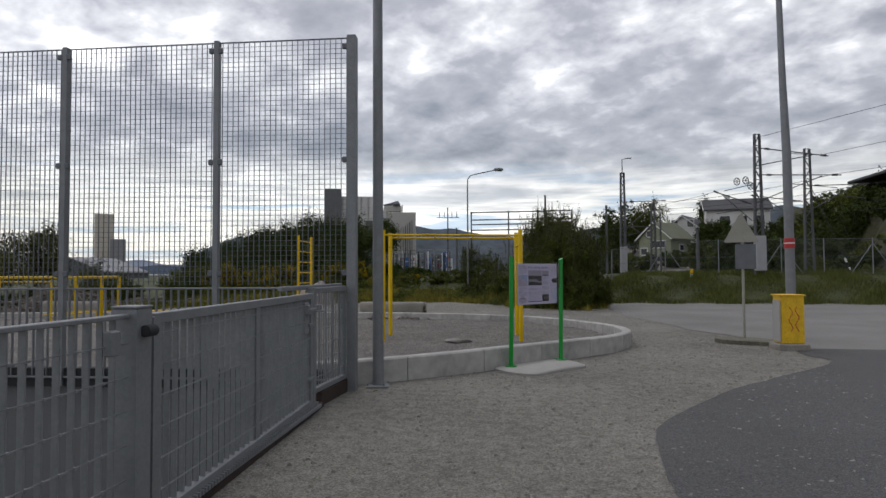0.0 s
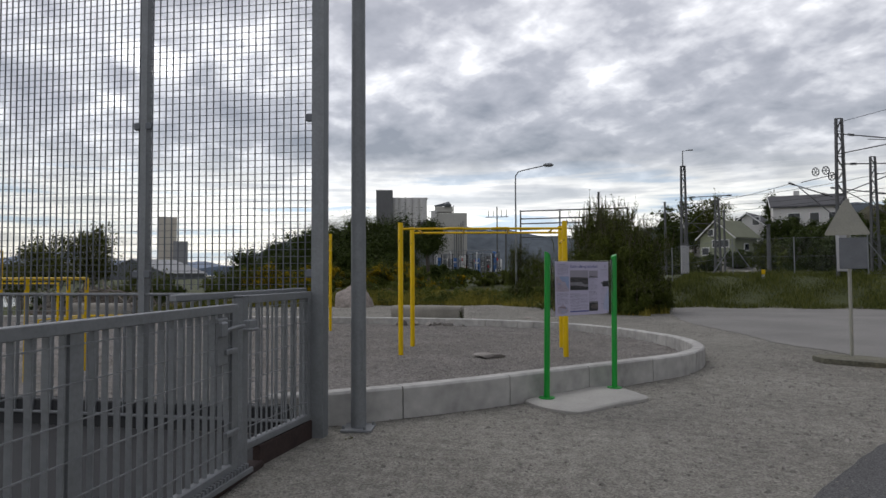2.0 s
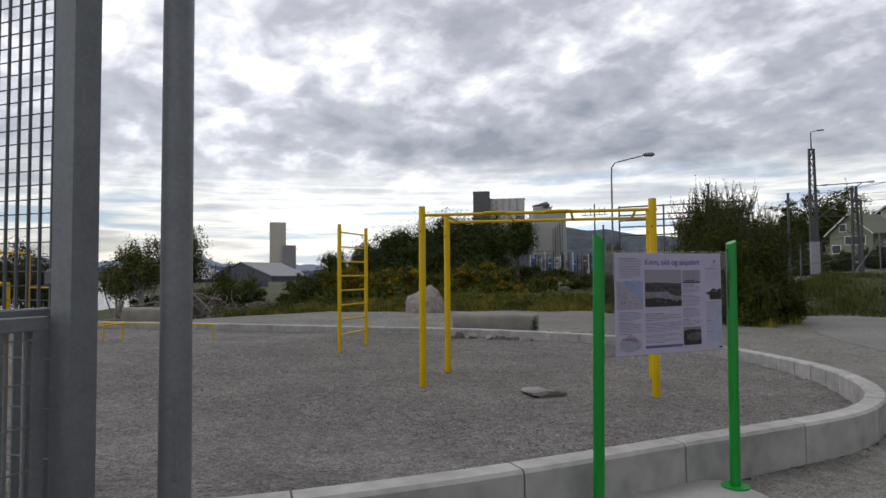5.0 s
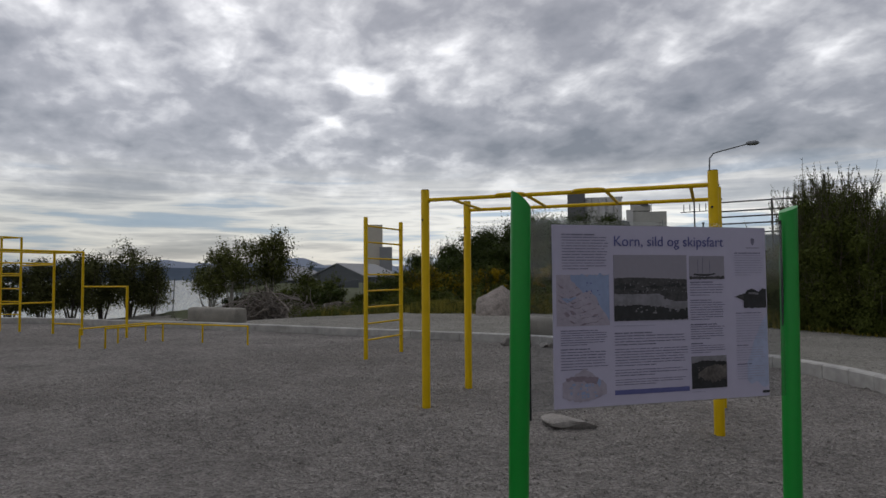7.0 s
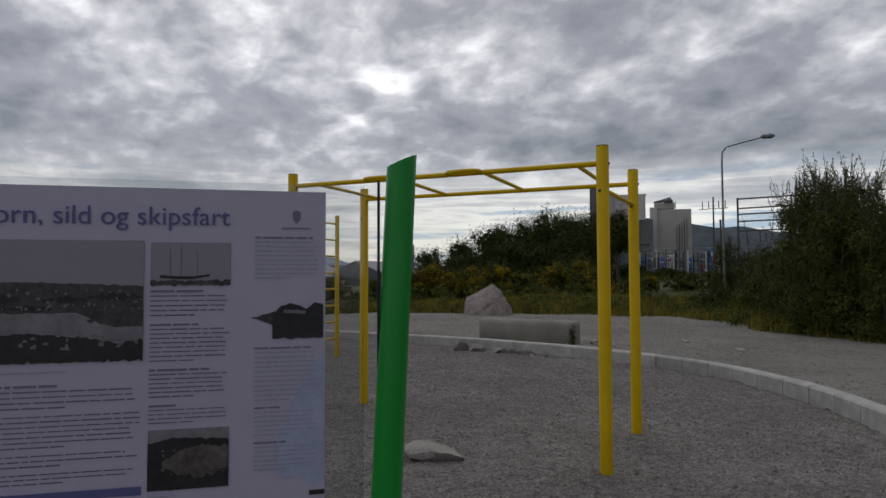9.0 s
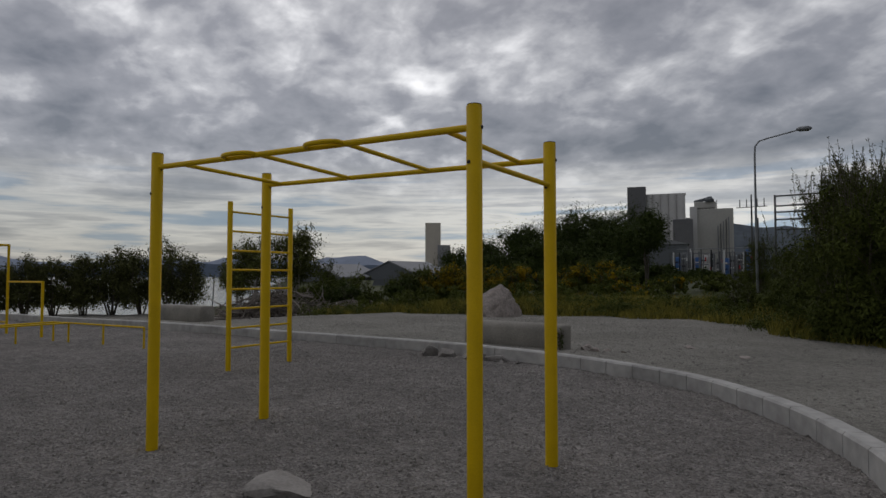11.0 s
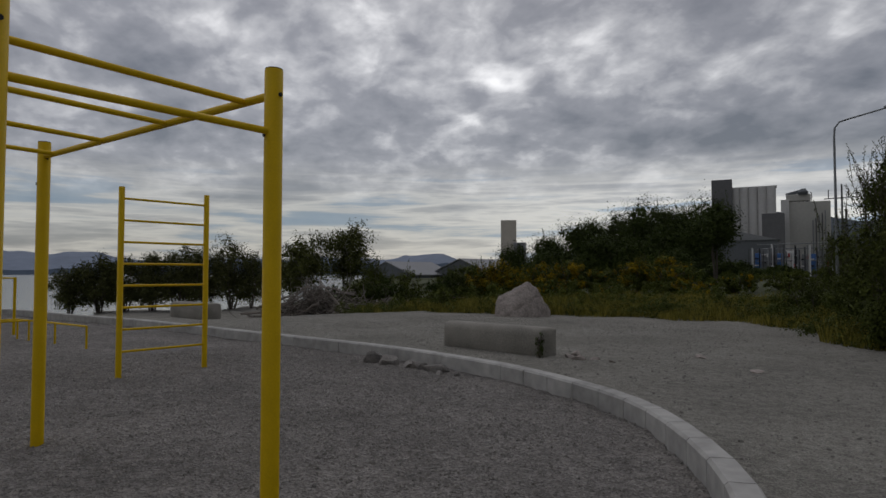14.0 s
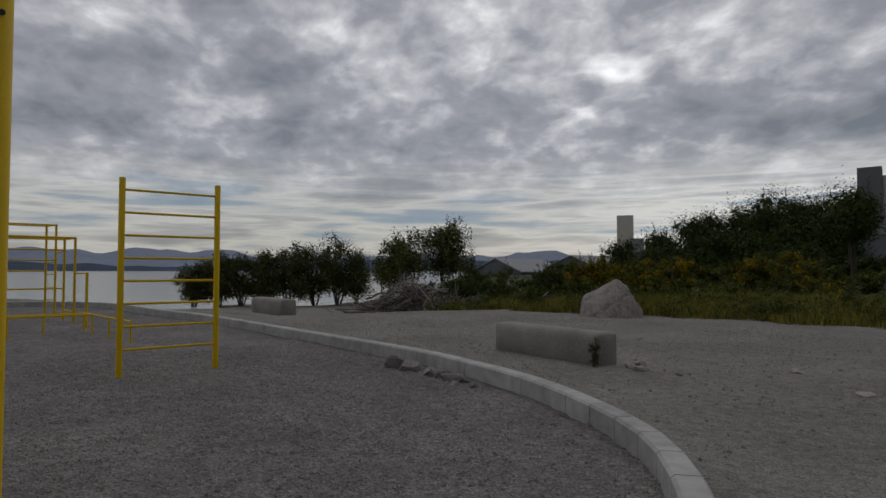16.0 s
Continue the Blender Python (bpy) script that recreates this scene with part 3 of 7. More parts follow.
def pull_up_frame():
    t = thing("monkey_bars", (*lerp(P1, P4, 0.5), BED_Z), "yellow painted steel overhead bars on four posts", "exercise bars")
    for p in (P1, P2, P3, P4):
        top = POST_TOP[p]
        post = part("post", Geo().tube([(*p, BED_Z - 0.3), (*p, top - 0.006), (*p, top)], [0.0455, 0.0455, 0.042], 20), M_YELLOW, t)
        part("cap", Geo().tube([(*p, top), (*p, top + 0.004)], [0.044, 0.042], 20), M_DARK, post, "dark end cap")
        for dz, ang in ((0.13, 14), (0.33, -96)):
            d = Vector((math.cos(radians(ang)), math.sin(radians(ang)), 0))
            c = Vector((*p, top - dz)) + d * 0.0435
            part("bolt", Geo().rod(c, c + d * 0.008, 0.011, n=8), M_DARK, post, "small dark bolt head")
    for a, b in ((P1, P3), (P2, P4)):
        part("rail", Geo().rod((*a, RAIL_Z[a]), (*b, RAIL_Z[b]), 0.021, n=14), M_YELLOW, t)
    part("end_bar", Geo().rod((*P3, RAIL_Z[P3] - 0.19), (*P4, RAIL_Z[P4] - 0.185), 0.0175, n=14), M_YELLOW, t)
    side = (Vector((*P1, 0)) - Vector((*P2, 0))).normalized()
    along = (Vector((*P3, RAIL_Z[P3])) - Vector((*P1, RAIL_Z[P1]))).normalized()
    for u, w in ((0.105, 0.07), (0.39, 0.355), (0.668, 0.645), (0.935, 0.92)):
        a, b = Vector(lerp((*P1, RAIL_Z[P1]), (*P3, RAIL_Z[P3]), u)), Vector(lerp((*P2, RAIL_Z[P2]), (*P4, RAIL_Z[P4]), w))
        if u in (0.39, 0.668):
            lift = Vector((0, 0, 0.006))
            path = [b - side * 0.0, a - side * 0.1 + lift * 0.7, a + lift, a + side * 0.045 + lift]
            for k in range(1, 8):
                an = math.pi * k / 8
                path.append(a + side * (0.045 + 0.05 * math.sin(an)) + lift * (1 - 0.1 * k / 8) - along * (0.14 * (1 - math.cos(an))))
            path += [a - along * 0.285 + side * 0.04 + lift * 0.85, a - along * 0.3 + side * 0.015 + lift * 0.5, a - along * 0.305 - side * 0.0]
            part("rung", Geo().tube(path, 0.0165, 12), M_YELLOW, t, "bent bar with a loop handle")
        else:
            part("rung", Geo().rod(a, b, 0.0165, n=12), M_YELLOW, t)
    return t


pull_up_frame()


def wall_ladder():
    a, b = (-6.76, 15.415), (-6.885, 16.565)
    t = thing("climbing_ladder", (*a, BED_Z), "yellow painted steel ladder frame with eight rungs", "climbing ladder")
    for p in (a, b):
        part("post", Geo().tube([(*p, BED_Z - 0.3), (*p, 2.36), (*p, 2.366)], [0.037, 0.037, 0.033], 16), M_YELLOW, t)
    for i in range(8):
        z = 0.265 + i * 0.279
        part("rung", Geo().rod((*a, z), (*b, z), 0.0155, n=10), M_YELLOW, t)
    return t


wall_ladder()


# two low parallel rails with a bend in the middle
low = thing("low_parallel_bars", (-12.8, 15.5, BED_Z), "low yellow steel push-up rails with a bend", "exercise bars", "calisthenics frames")
for line in ([(-13.0, 13.8), (-13.35, 15.42), (-12.85, 15.53)], [(-12.62, 14.12), (-12.83, 15.5), (-12.7, 15.56), (-10.49, 15.97)]):
    part("rail", Geo().tube([(*p, 0.325) for p in line], 0.018, 10), M_YELLOW, low)
for p in ((-13.0, 13.8), (-13.2, 14.7), (-13.35, 15.42), (-12.85, 15.53), (-11.7, 15.74), (-10.49, 15.97), (-12.62, 14.12)):
    part("leg", Geo().rod((*p, BED_Z - 0.2), (*p, 0.33), 0.019, n=10), M_YELLOW, low)

bars = thing("parallel_bars", (-8, 9.7, BED_Z), "chest-high yellow steel parallel bars on posts", "exercise bars", "calisthenics frames")
for line in ([(-10.6, 10.3), (-7.8, 10.05)], [(-10.6, 9.3), (-7.8, 9.05)], [(-7.8, 9.05), (-7.8, 10.05)]):
    part("bar", Geo().tube([(*p, 1.32) for p in line], 0.021, 12), M_YELLOW, bars)
for p in ((-7.8, 10.05), (-7.8, 9.05), (-8.16, 10.06), (-10.6, 10.3), (-10.6, 9.3)):
    part("post", Geo().rod((*p, BED_Z - 0.2), (*p, 1.335), 0.03, n=12), M_YELLOW, bars)


def bar_tower():
    """The far group of frames: a high gate, a lower gate, a dip bar and a ladder."""
    t = thing("bar_tower", (-17, 14.5, BED_Z), "tall yellow steel bar frame with ladder rungs and cross bars", "exercise bars", "calisthenics frames")

    def leg(p, z):
        part("post", Geo().rod((*p, BED_Z - 0.2), (*p, z), 0.03, n=12), M_YELLOW, t)

    def bar(a, b, z, r=0.02):
        part("bar", Geo().rod((*a, z), (*b, z), r, n=10), M_YELLOW, t)

    a, b, c, d = (-16.06, 15.35), (-17.14, 15.16), (-15.75, 12.6), (-16.85, 12.4)
    for p in (a, b, c, d):
        leg(p, 2.04)
    bar(a, b, 2.02), bar(a, c, 2.02, 0.028), bar(b, d, 2.02), bar(b, d, 1.75), bar(c, d, 2.02), bar(a, b, 0.2), bar(b, d, 0.75)
    e, f, h_, i_ = (-18.64, 15.0), (-19.3, 14.78), (-18.3, 12.2), (-18.95, 12.0)
    for p in (e, f, h_, i_):
        leg(p, 2.5)
    bar(e, h_, 2.48), bar(f, i_, 2.48), bar(e, f, 2.48), bar(h_, i_, 2.48), bar(e, h_, 1.5), bar(b, e, 1.72), bar(f, i_, 1.2)
    for k in range(6):
        bar(e, f, 0.4 + 0.35 * k, 0.015)
    g_ = (-14.3, 15.51)
    leg(g_, 1.17)
    bar(a, g_, 1.155)
    return t


bar_tower()

# ---- information sign ----
A1, B1 = Vector((-0.728, 9.11, 0)), Vector((-0.03, 9.895, 0))
ALONG = (B1 - A1).normalized()
FACE = Vector((ALONG.y, -ALONG.x, 0))


def sign_point(u, z, out=0.0):
    p = A1 + ALONG * u + FACE * out
    return Vector((p.x, p.y, z))


SIGN_LEN = (B1 - A1).length


def plate(name, u0, u1, z0, z1, out, material, parent, thick=0.0012, label=""):
    a, b = sign_point(u0, z0, out), sign_point(u1, z0, out)
    v = [a, b, sign_point(u1, z1, out), sign_point(u0, z1, out)]
    w = [p - FACE * thick for p in v]
    g_ = Geo().add([*v, *w], [(0, 1, 2, 3), (7, 6, 5, 4), (0, 4, 5, 1), (1, 5, 6, 2), (2, 6, 7, 3), (3, 7, 4, 0)])
    return part(name, g_, material, parent, label, smooth=0)


class TextGeo(Geo):
    """Collects bars of text and hands them over as one mesh."""

    def copy_out(self):
        g_ = Geo()
        g_.v, g_.f = list(self.v), list(self.f)
        self.v, self.f = [], []
        return g_


def info_sign():
    t = thing("information_sign", (*A1.xy, 0.03), "clear panel with a printed history poster between green posts", "information sign")
    for base, sgn in ((A1, -1), (B1, 1)):
        g_ = Geo()
        n_ = 20
        for z_ in (0.0, 1.0):
            for j in range(n_):
                an = 2 * math.pi * j / n_
                off = ALONG * (0.032 * math.cos(an)) + FACE * (0.032 * math.sin(an))
                q = base + off + ALONG * (0.032 * z_) + (Vector((-0.008, 0.07, 0)) * z_ if sgn > 0 else Vector())
                zz = 0.035 if z_ == 0 else 1.575 + (0.029 if sgn < 0 else 0.014) * sgn * math.cos(an)
                g_.v.append((q.x, q.y, zz))
        g_.f += [(j, (j + 1) % n_, n_ + (j + 1) % n_, n_ + j) for j in range(n_)] + [tuple(range(n_, 2 * n_)), tuple(reversed(range(n_)))]
        if sgn > 0:
            g_.f = [tuple(f) for f in g_.f]
        post = part("post", g_, M_GREEN, t, "green tube cut at a slant")
        f_ = Geo().tube([(*base.xy, 0.03), (*base.xy, 0.045)], [0.085, 0.085], 20)
        part("base_plate", f_, M_GREEN, post, "green round foot plate")
        slot = Geo()
        m_ = Matrix.Rotation(math.atan2(ALONG.y, ALONG.x), 4, "Z")
        slot.box(base + ALONG * (0.024 - sgn * 0.0315) + (Vector((-0.006, 0.053, 0)) if sgn > 0 else Vector()) + Vector((0, 0, 1.2)), (0.005, 0.008, 0.66), m=m_)
        part("clamp_strip", slot, M_DARK, post, "dark slot strip")
    u0, u1, zb, zt = 0.045, SIGN_LEN - 0.005, 0.895, 1.512
    panel = plate("panel", u0, u1, zb, zt, 0.0, M_ACRYLIC, t, 0.006, "clear acrylic panel")
    panel.visible_shadow = False
    q0, q1, r0, r1 = 0.137, 0.137 + 0.832, 0.9, 1.497
    paper = plate("poster", q0, q1, r0, r1, 0.004, M_PRINT, t, 0.003, "pale lilac printed poster")
    W, H = q1 - q0, r1 - r0

    def pl(name, x0, x1, y0, y1, m, label="", lift=0.0055):
        return plate(name, q0 + W * x0, q0 + W * x1, r0 + H * (1 - y1), r0 + H * (1 - y0), lift, m, paper, 0.001, label)

    def lines(x0, x1, y0, y1, count, m=M_INK, seed=1, head=0.0):
        """Unreadable text as thin bars, a bold short one first where there is a sub-heading."""
        rr = random.Random(seed)
        for i in range(count):
            yc = y0 + (y1 - y0) * (i + 0.5) / count
            h2 = (y1 - y0) / count * (0.12 + 0.04 * rr.random())
            xe = x1 - (x1 - x0) * (rr.random() * 0.1 if i < count - 1 else 0.45)
            mm = m
            if head and i == 0:
                xe, h2, mm = x0 + (x1 - x0) * head, h2 * 1.5, M_INK
            x = x0
            while x < xe - 0.004:
                w = min(0.012 + 0.05 * rr.random(), xe - x)
                a, b = q0 + W * x, q0 + W * (x + w)
                z0_, z1_ = r0 + H * (1 - yc - h2), r0 + H * (1 - yc + h2)
                v = [sign_point(a, z0_, 0.0056), sign_point(b, z0_, 0.0056), sign_point(b, z1_, 0.0056), sign_point(a, z1_, 0.0056)]
                strip_geo.add(v, [(0, 1, 2, 3)]) if mm is m else bold_geo.add(v, [(0, 1, 2, 3)])
                x += w + 0.004
        part("text_block", strip_geo.copy_out(), m, paper, smooth=0)
        if head:
            part("sub_heading", bold_geo.copy_out(), M_INK, paper, smooth=0)

    def area(name, x0, x1, top, bottom, m, lift, label="", rough=0.006, freq=60, seed=0):
        """A printed shape between two wavering edges, given as heights at even steps."""
        g_ = Geo()
        n_ = 48
        for i in range(n_ + 1):
            u = i / n_
            k = [j / (len(top) - 1) for j in range(len(top))]
            kb = [j / (len(bottom) - 1) for j in range(len(bottom))]
            yt = float(np.interp(u, k, top)) + rough * noise.noise((u * freq * (x1 - x0), seed, 0))
            yb = float(np.interp(u, kb, bottom)) + rough * noise.noise((u * freq * (x1 - x0), seed, 9))
            yb = max(yb, yt + 0.0005)
            for yy in (yb, yt):
                p_ = sign_point(q0 + W * (x0 + (x1 - x0) * u), r0 + H * (1 - yy), lift)
                g_.v.append(tuple(p_))
        g_.f = [(2 * i, 2 * i + 2, 2 * i + 3, 2 * i + 1) for i in range(n_)]
        return part(name, g_, m, paper, label, smooth=0)

    def specks(name, x0, x1, y0, y1, count, m, seed, size=0.006, lift=0.0068):
        rr = random.Random(seed)
        g_ = Geo()
        for _ in range(count):
            x, y = x0 + (x1 - x0) * rr.random(), y0 + (y1 - y0) * rr.random()
            w, h_ = size * (0.4 + rr.random()), size * (0.4 + 0.8 * rr.random())
            pts_ = [(x, y), (x + w, y + h_ * 0.1), (x + w * 0.95, y - h_), (x + w * 0.5, y - h_ * 1.4), (x, y - h_ * 0.9)]
            g_.add([sign_point(q0 + W * min(a, x1), r0 + H * (1 - b), lift) for a, b in pts_], [(0, 1, 2, 3, 4)])
        return tagged(part(name, g_, m, paper, smooth=0), kind="stuff")

    strip_geo, bold_geo = TextGeo(), TextGeo()
    # the harbour photograph
    photo = pl("photo", 0.265, 0.604, 0.165, 0.535, M_PHOTOSKY, "old grey harbour photograph")
    area("photo_town", 0.266, 0.603, [0.295, 0.292, 0.296, 0.30, 0.306], [0.385, 0.388, 0.39, 0.385, 0.43, 0.445], M_PHOTOTOWN, 0.0060, "town on a hillside", 0.006, 70, 1)
    area("photo_water", 0.265, 0.604, [0.385, 0.388, 0.385, 0.39, 0.43, 0.43], [0.45, 0.455, 0.46, 0.455, 0.475, 0.48], M_PHOTOGREY, 0.0063, "", 0.006, 50, 2)
    area("photo_spit", 0.49, 0.604, [0.408, 0.388, 0.375, 0.38], [0.41, 0.42, 0.425, 0.42], M_PHOTOTOWN, 0.0066, "", 0.008, 70, 3)
    area("photo_shore", 0.265, 0.604, [0.448, 0.45, 0.445, 0.455, 0.46, 0.48, 0.47], [0.534, 0.534], M_PHOTODARK, 0.0066, "dark wooded foreground", 0.012, 110, 4)
    for k, (a, b, c, d_) in enumerate(((0.27, 0.36, 0.325, 0.36), (0.40, 0.50, 0.335, 0.355), (0.49, 0.60, 0.325, 0.35), (0.30, 0.44, 0.362, 0.378))):
        area("photo_trees", a, b, [c + 0.012, c, c + 0.012], [d_ - 0.008, d_, d_ - 0.008], M_PHOTODARK, 0.0064, "", 0.014, 90, 50 + k)
    specks("photo_houses", 0.31, 0.60, 0.315, 0.38, 46, M_PHOTOPALE, 5, 0.006)
    specks("photo_houses", 0.36, 0.60, 0.455, 0.50, 18, M_PHOTOPALE, 6, 0.009, 0.0072)
    lines(0.04, 0.245, 0.045, 0.25, 13, seed=2, head=0.7)
    # maps with a wavering coast
    pl("map", 0.015, 0.245, 0.275, 0.555, M_MAPLAND, "small map print")
    area("map_sea", 0.075, 0.244, [0.277, 0.277], [0.30, 0.335, 0.375, 0.36, 0.41, 0.475, 0.53], M_MAPSEA, 0.0060, "", 0.02, 50, 11)
    area("map_bay", 0.03, 0.10, [0.40, 0.405, 0.395], [0.405, 0.43, 0.40], M_MAPSEA, 0.0060, "", 0.01, 60, 12)
    for k in range(7):
        y_ = 0.32 + 0.03 * k
        area("map_road", 0.02, 0.11 + 0.018 * k, [y_, y_ + 0.05, y_ + 0.02], [y_ + 0.003, y_ + 0.053, y_ + 0.023], M_MAPROAD, 0.0064, "", 0.02, 40, 20 + k)
    specks("map_marks", 0.03, 0.2, 0.38, 0.54, 26, M_INK, 13, 0.005, 0.0068)
    specks("map_marks", 0.13, 0.24, 0.30, 0.40, 10, M_INKBLUE, 14, 0.006, 0.0068)
    lines(0.03, 0.235, 0.575, 0.665, 7, seed=3, head=0.8)
    lines(0.03, 0.24, 0.675, 0.80, 8, seed=4, head=0.6)
    area("map", 0.035, 0.225, [0.86, 0.83, 0.787, 0.83, 0.88], [0.94, 0.965, 0.968, 0.955, 0.93], M_MAPLAND, 0.0058, "small map print", 0.012, 60, 15)
    area("map_bay", 0.05, 0.19, [0.835, 0.828, 0.84], [0.85, 0.86, 0.875], M_MAPROAD, 0.0062, "", 0.012, 60, 16)
    specks("map_marks", 0.06, 0.2, 0.86, 0.95, 24, M_MAPSEA, 17, 0.012, 0.0066)
    lines(0.265, 0.604, 0.555, 0.57, 1, M_PALEINK, seed=41)
    lines(0.265, 0.604, 0.595, 0.675, 5, seed=6, head=0.52)
    lines(0.265, 0.604, 0.685, 0.79, 7, seed=7)
    lines(0.265, 0.604, 0.80, 0.845, 3, seed=8)
    lines(0.265, 0.60, 0.855, 0.895, 3, seed=9)
    area("banner", 0.262, 0.605, [0.917, 0.917], [0.943, 0.943], M_INKBLUE, 0.0056, "blue bar", 0.001, 20, 18)
    # sailing ship
    pl("photo", 0.617, 0.787, 0.17, 0.305, M_PHOTOSKY, "pale old ship photograph")
    area("hull", 0.637, 0.742, [0.272, 0.276, 0.276, 0.27], [0.282, 0.286, 0.286, 0.276], M_PHOTODARK, 0.0062, "", 0.001, 20, 19)
    area("photo_water", 0.617, 0.787, [0.288, 0.29, 0.288], [0.304, 0.304], M_PHOTOTOWN, 0.0062, "", 0.008, 90, 20)
    for mx, m0 in ((0.657, 0.19), (0.68, 0.18), (0.714, 0.195)):
        pl("ship_mast", mx, mx + 0.002, m0, 0.275, M_INK, lift=0.0062)
    for k, (a, b, c) in enumerate(((0.315, 0.405, 6), (0.42, 0.545, 9), (0.56, 0.655, 7), (0.67, 0.735, 5))):
        lines(0.617, 0.787, a, b, c, seed=20 + k, head=(0.7, 0.6, 0.75, 0.35)[k])
    pl("photo", 0.617, 0.787, 0.75, 0.935, M_PHOTOGREY, "dark colour photograph of a town")
    area("photo_town", 0.617, 0.787, [0.79, 0.775, 0.78, 0.785], [0.934, 0.934], M_PHOTODARK, 0.0060, "", 0.01, 70, 21)
    area("photo_field", 0.647, 0.786, [0.845, 0.81, 0.80, 0.81], [0.86, 0.895, 0.90, 0.87], M_PHOTOBROWN, 0.0064, "", 0.02, 80, 22)
    specks("photo_houses", 0.642, 0.782, 0.81, 0.89, 22, M_PHOTOBROWN, 23, 0.006)
    lines(0.617, 0.73, 0.945, 0.96, 1, M_PALEINK, seed=43)
    lines(0.84, 0.985, 0.145, 0.29, 10, M_PALEINK, seed=30, head=0.9)
    area("photo", 0.88, 0.995, [0.40, 0.372, 0.366, 0.37, 0.384, 0.362, 0.37], [0.478, 0.478], M_PHOTODARK, 0.0060, "dark cut-out ship photograph", 0.005, 60, 24)
    area("photo_wing", 0.835, 0.885, [0.408, 0.402, 0.39], [0.412, 0.42, 0.44], M_PHOTOTOWN, 0.0058, "", 0.004, 60, 25)
    area("photo_light", 0.905, 0.955, [0.385, 0.388], [0.395, 0.40], M_PHOTOGREY, 0.0066, "", 0.004, 60, 28)
    lines(0.84, 0.985, 0.50, 0.68, 12, M_PALEINK, seed=31, head=0.9)
    lines(0.84, 0.985, 0.69, 0.79, 7, M_PALEINK, seed=32, head=0.4)
    lines(0.84, 0.985, 0.80, 0.90, 7, M_PALEINK, seed=33, head=0.5)
    area("map_sea", 0.89, 0.997, [0.80, 0.72, 0.66, 0.60, 0.55, 0.52], [0.90, 0.92, 0.935, 0.94], M_PALESEA, 0.0052, "pale blue map print", 0.03, 30, 26)
    area("crest", 0.924, 0.942, [0.068, 0.062, 0.068], [0.09, 0.108, 0.09], M_INK, 0.0056, "small crest", 0.001, 20, 27)
    pl("crest_bar", 0.90, 0.965, 0.119, 0.123, M_INK)
    pl("corner_label", 0.965, 1.0, 0.967, 0.982, M_DARK)
    # the heading
    cu = bpy.data.curves.new("heading", "FONT")
    cu.body = "Korn, sild og skipsfart"
    cu.size = 0.058
    cu.extrude = 0.0004
    tmp = bpy.data.objects.new("heading_tmp", cu)
    scene.collection.objects.link(tmp)
    dg = bpy.context.evaluated_depsgraph_get()
    me = bpy.data.meshes.new_from_object(tmp.evaluated_get(dg))
    bpy.data.objects.remove(tmp)
    wid = max(v.co.x for v in me.vertices)
    k = (W * 0.52) / wid
    m_ = Matrix((( ALONG.x, 0, FACE.x, 0), (ALONG.y, 0, FACE.y, 0), (0, 1, 0, 0), (0, 0, 0, 1)))
    o = sign_point(q0 + W * 0.265, r0 + H * (1 - 0.115), 0.0062)
    me.transform(Matrix.Translation(o) @ m_ @ Matrix.Diagonal((k, k, 1, 1)))
    me.materials.clear()
    me.materials.append(M_INKBLUE)
    hd = new("heading", me)
    hd.parent = paper
    return t


info_sign()
# concrete pad under the sign, an uneven slab
g = Geo()
pad = [(-0.95, 9.0), (-0.72, 8.72), (-0.36, 8.6), (-0.05, 9.0), (0.30, 9.42), (0.27, 9.62), (0.02, 9.98), (-0.25, 9.98), (-0.62, 9.55)]
pad = [(p.x, p.y) for p in catmull(pad + [pad[0]], 0.12)][:-1]
cx, cy = sum(p[0] for p in pad) / len(pad), sum(p[1] for p in pad) / len(pad)
n = len(pad)
g.v = [(x, y, -0.1) for x, y in pad] + [(x, y, 0.018) for x, y in pad] + [(cx + (x - cx) * 0.95, cy + (y - cy) * 0.95, 0.035) for x, y in pad]
g.f = [(i, (i + 1) % n, n + (i + 1) % n, n + i) for i in range(n)] + [(n + i, n + (i + 1) % n, 2 * n + (i + 1) % n, 2 * n + i) for i in range(n)] + [tuple(range(2 * n, 3 * n))]
single("concrete_pad", g, M_PADCONC, "pale rough concrete pad under the sign posts", "concrete pad")

# ---- lamp pole by the fence ----
t = thing("lamp_pole", (-2.21, 7.505, 0), "tall grey galvanised steel lamp pole with foot plate", "lamp pole")
part("pole", Geo().tube([(-2.21, 7.505, 0.0), (-2.21, 7.505, 1.2), (-2.21, 7.505, 9.0)], [0.069, 0.066, 0.052], 24), M_GALV, t)
fp = part("foot_plate", Geo().box((-2.21, 7.505, 0.012), (0.27, 0.27, 0.022), 12, bevel=0.004), M_GALV, t)
for sx in (-1, 1):
    for sy in (-1, 1):
        part("bolt", Geo().rod((-2.21 + 0.1 * sx, 7.505 + 0.1 * sy, 0.02), (-2.21 + 0.1 * sx, 7.505 + 0.1 * sy, 0.05), 0.013, n=6), M_GALV, fp)
part("hatch", Geo().box((-2.165, 7.485, 0.7), (0.02, 0.07, 0.35), 15, bevel=0.004), M_GALV, t)

# ---- ball court: tall mesh fence and low fence with the sliding gate ----
F0 = Vector((-2.435, 7.2, 0))
FPOSTS = [Vector((-2.435, 7.2, 0)), Vector((-4.1, 7.04, 0)), Vector((-6.06, 6.86, 0)), Vector((-8.02, 6.68, 0)), Vector((-9.98, 6.5, 0)), Vector((-11.94, 6.32, 0))]
FDIR = Vector((-1.96, -0.18, 0))
MESH_TOP = 4.19


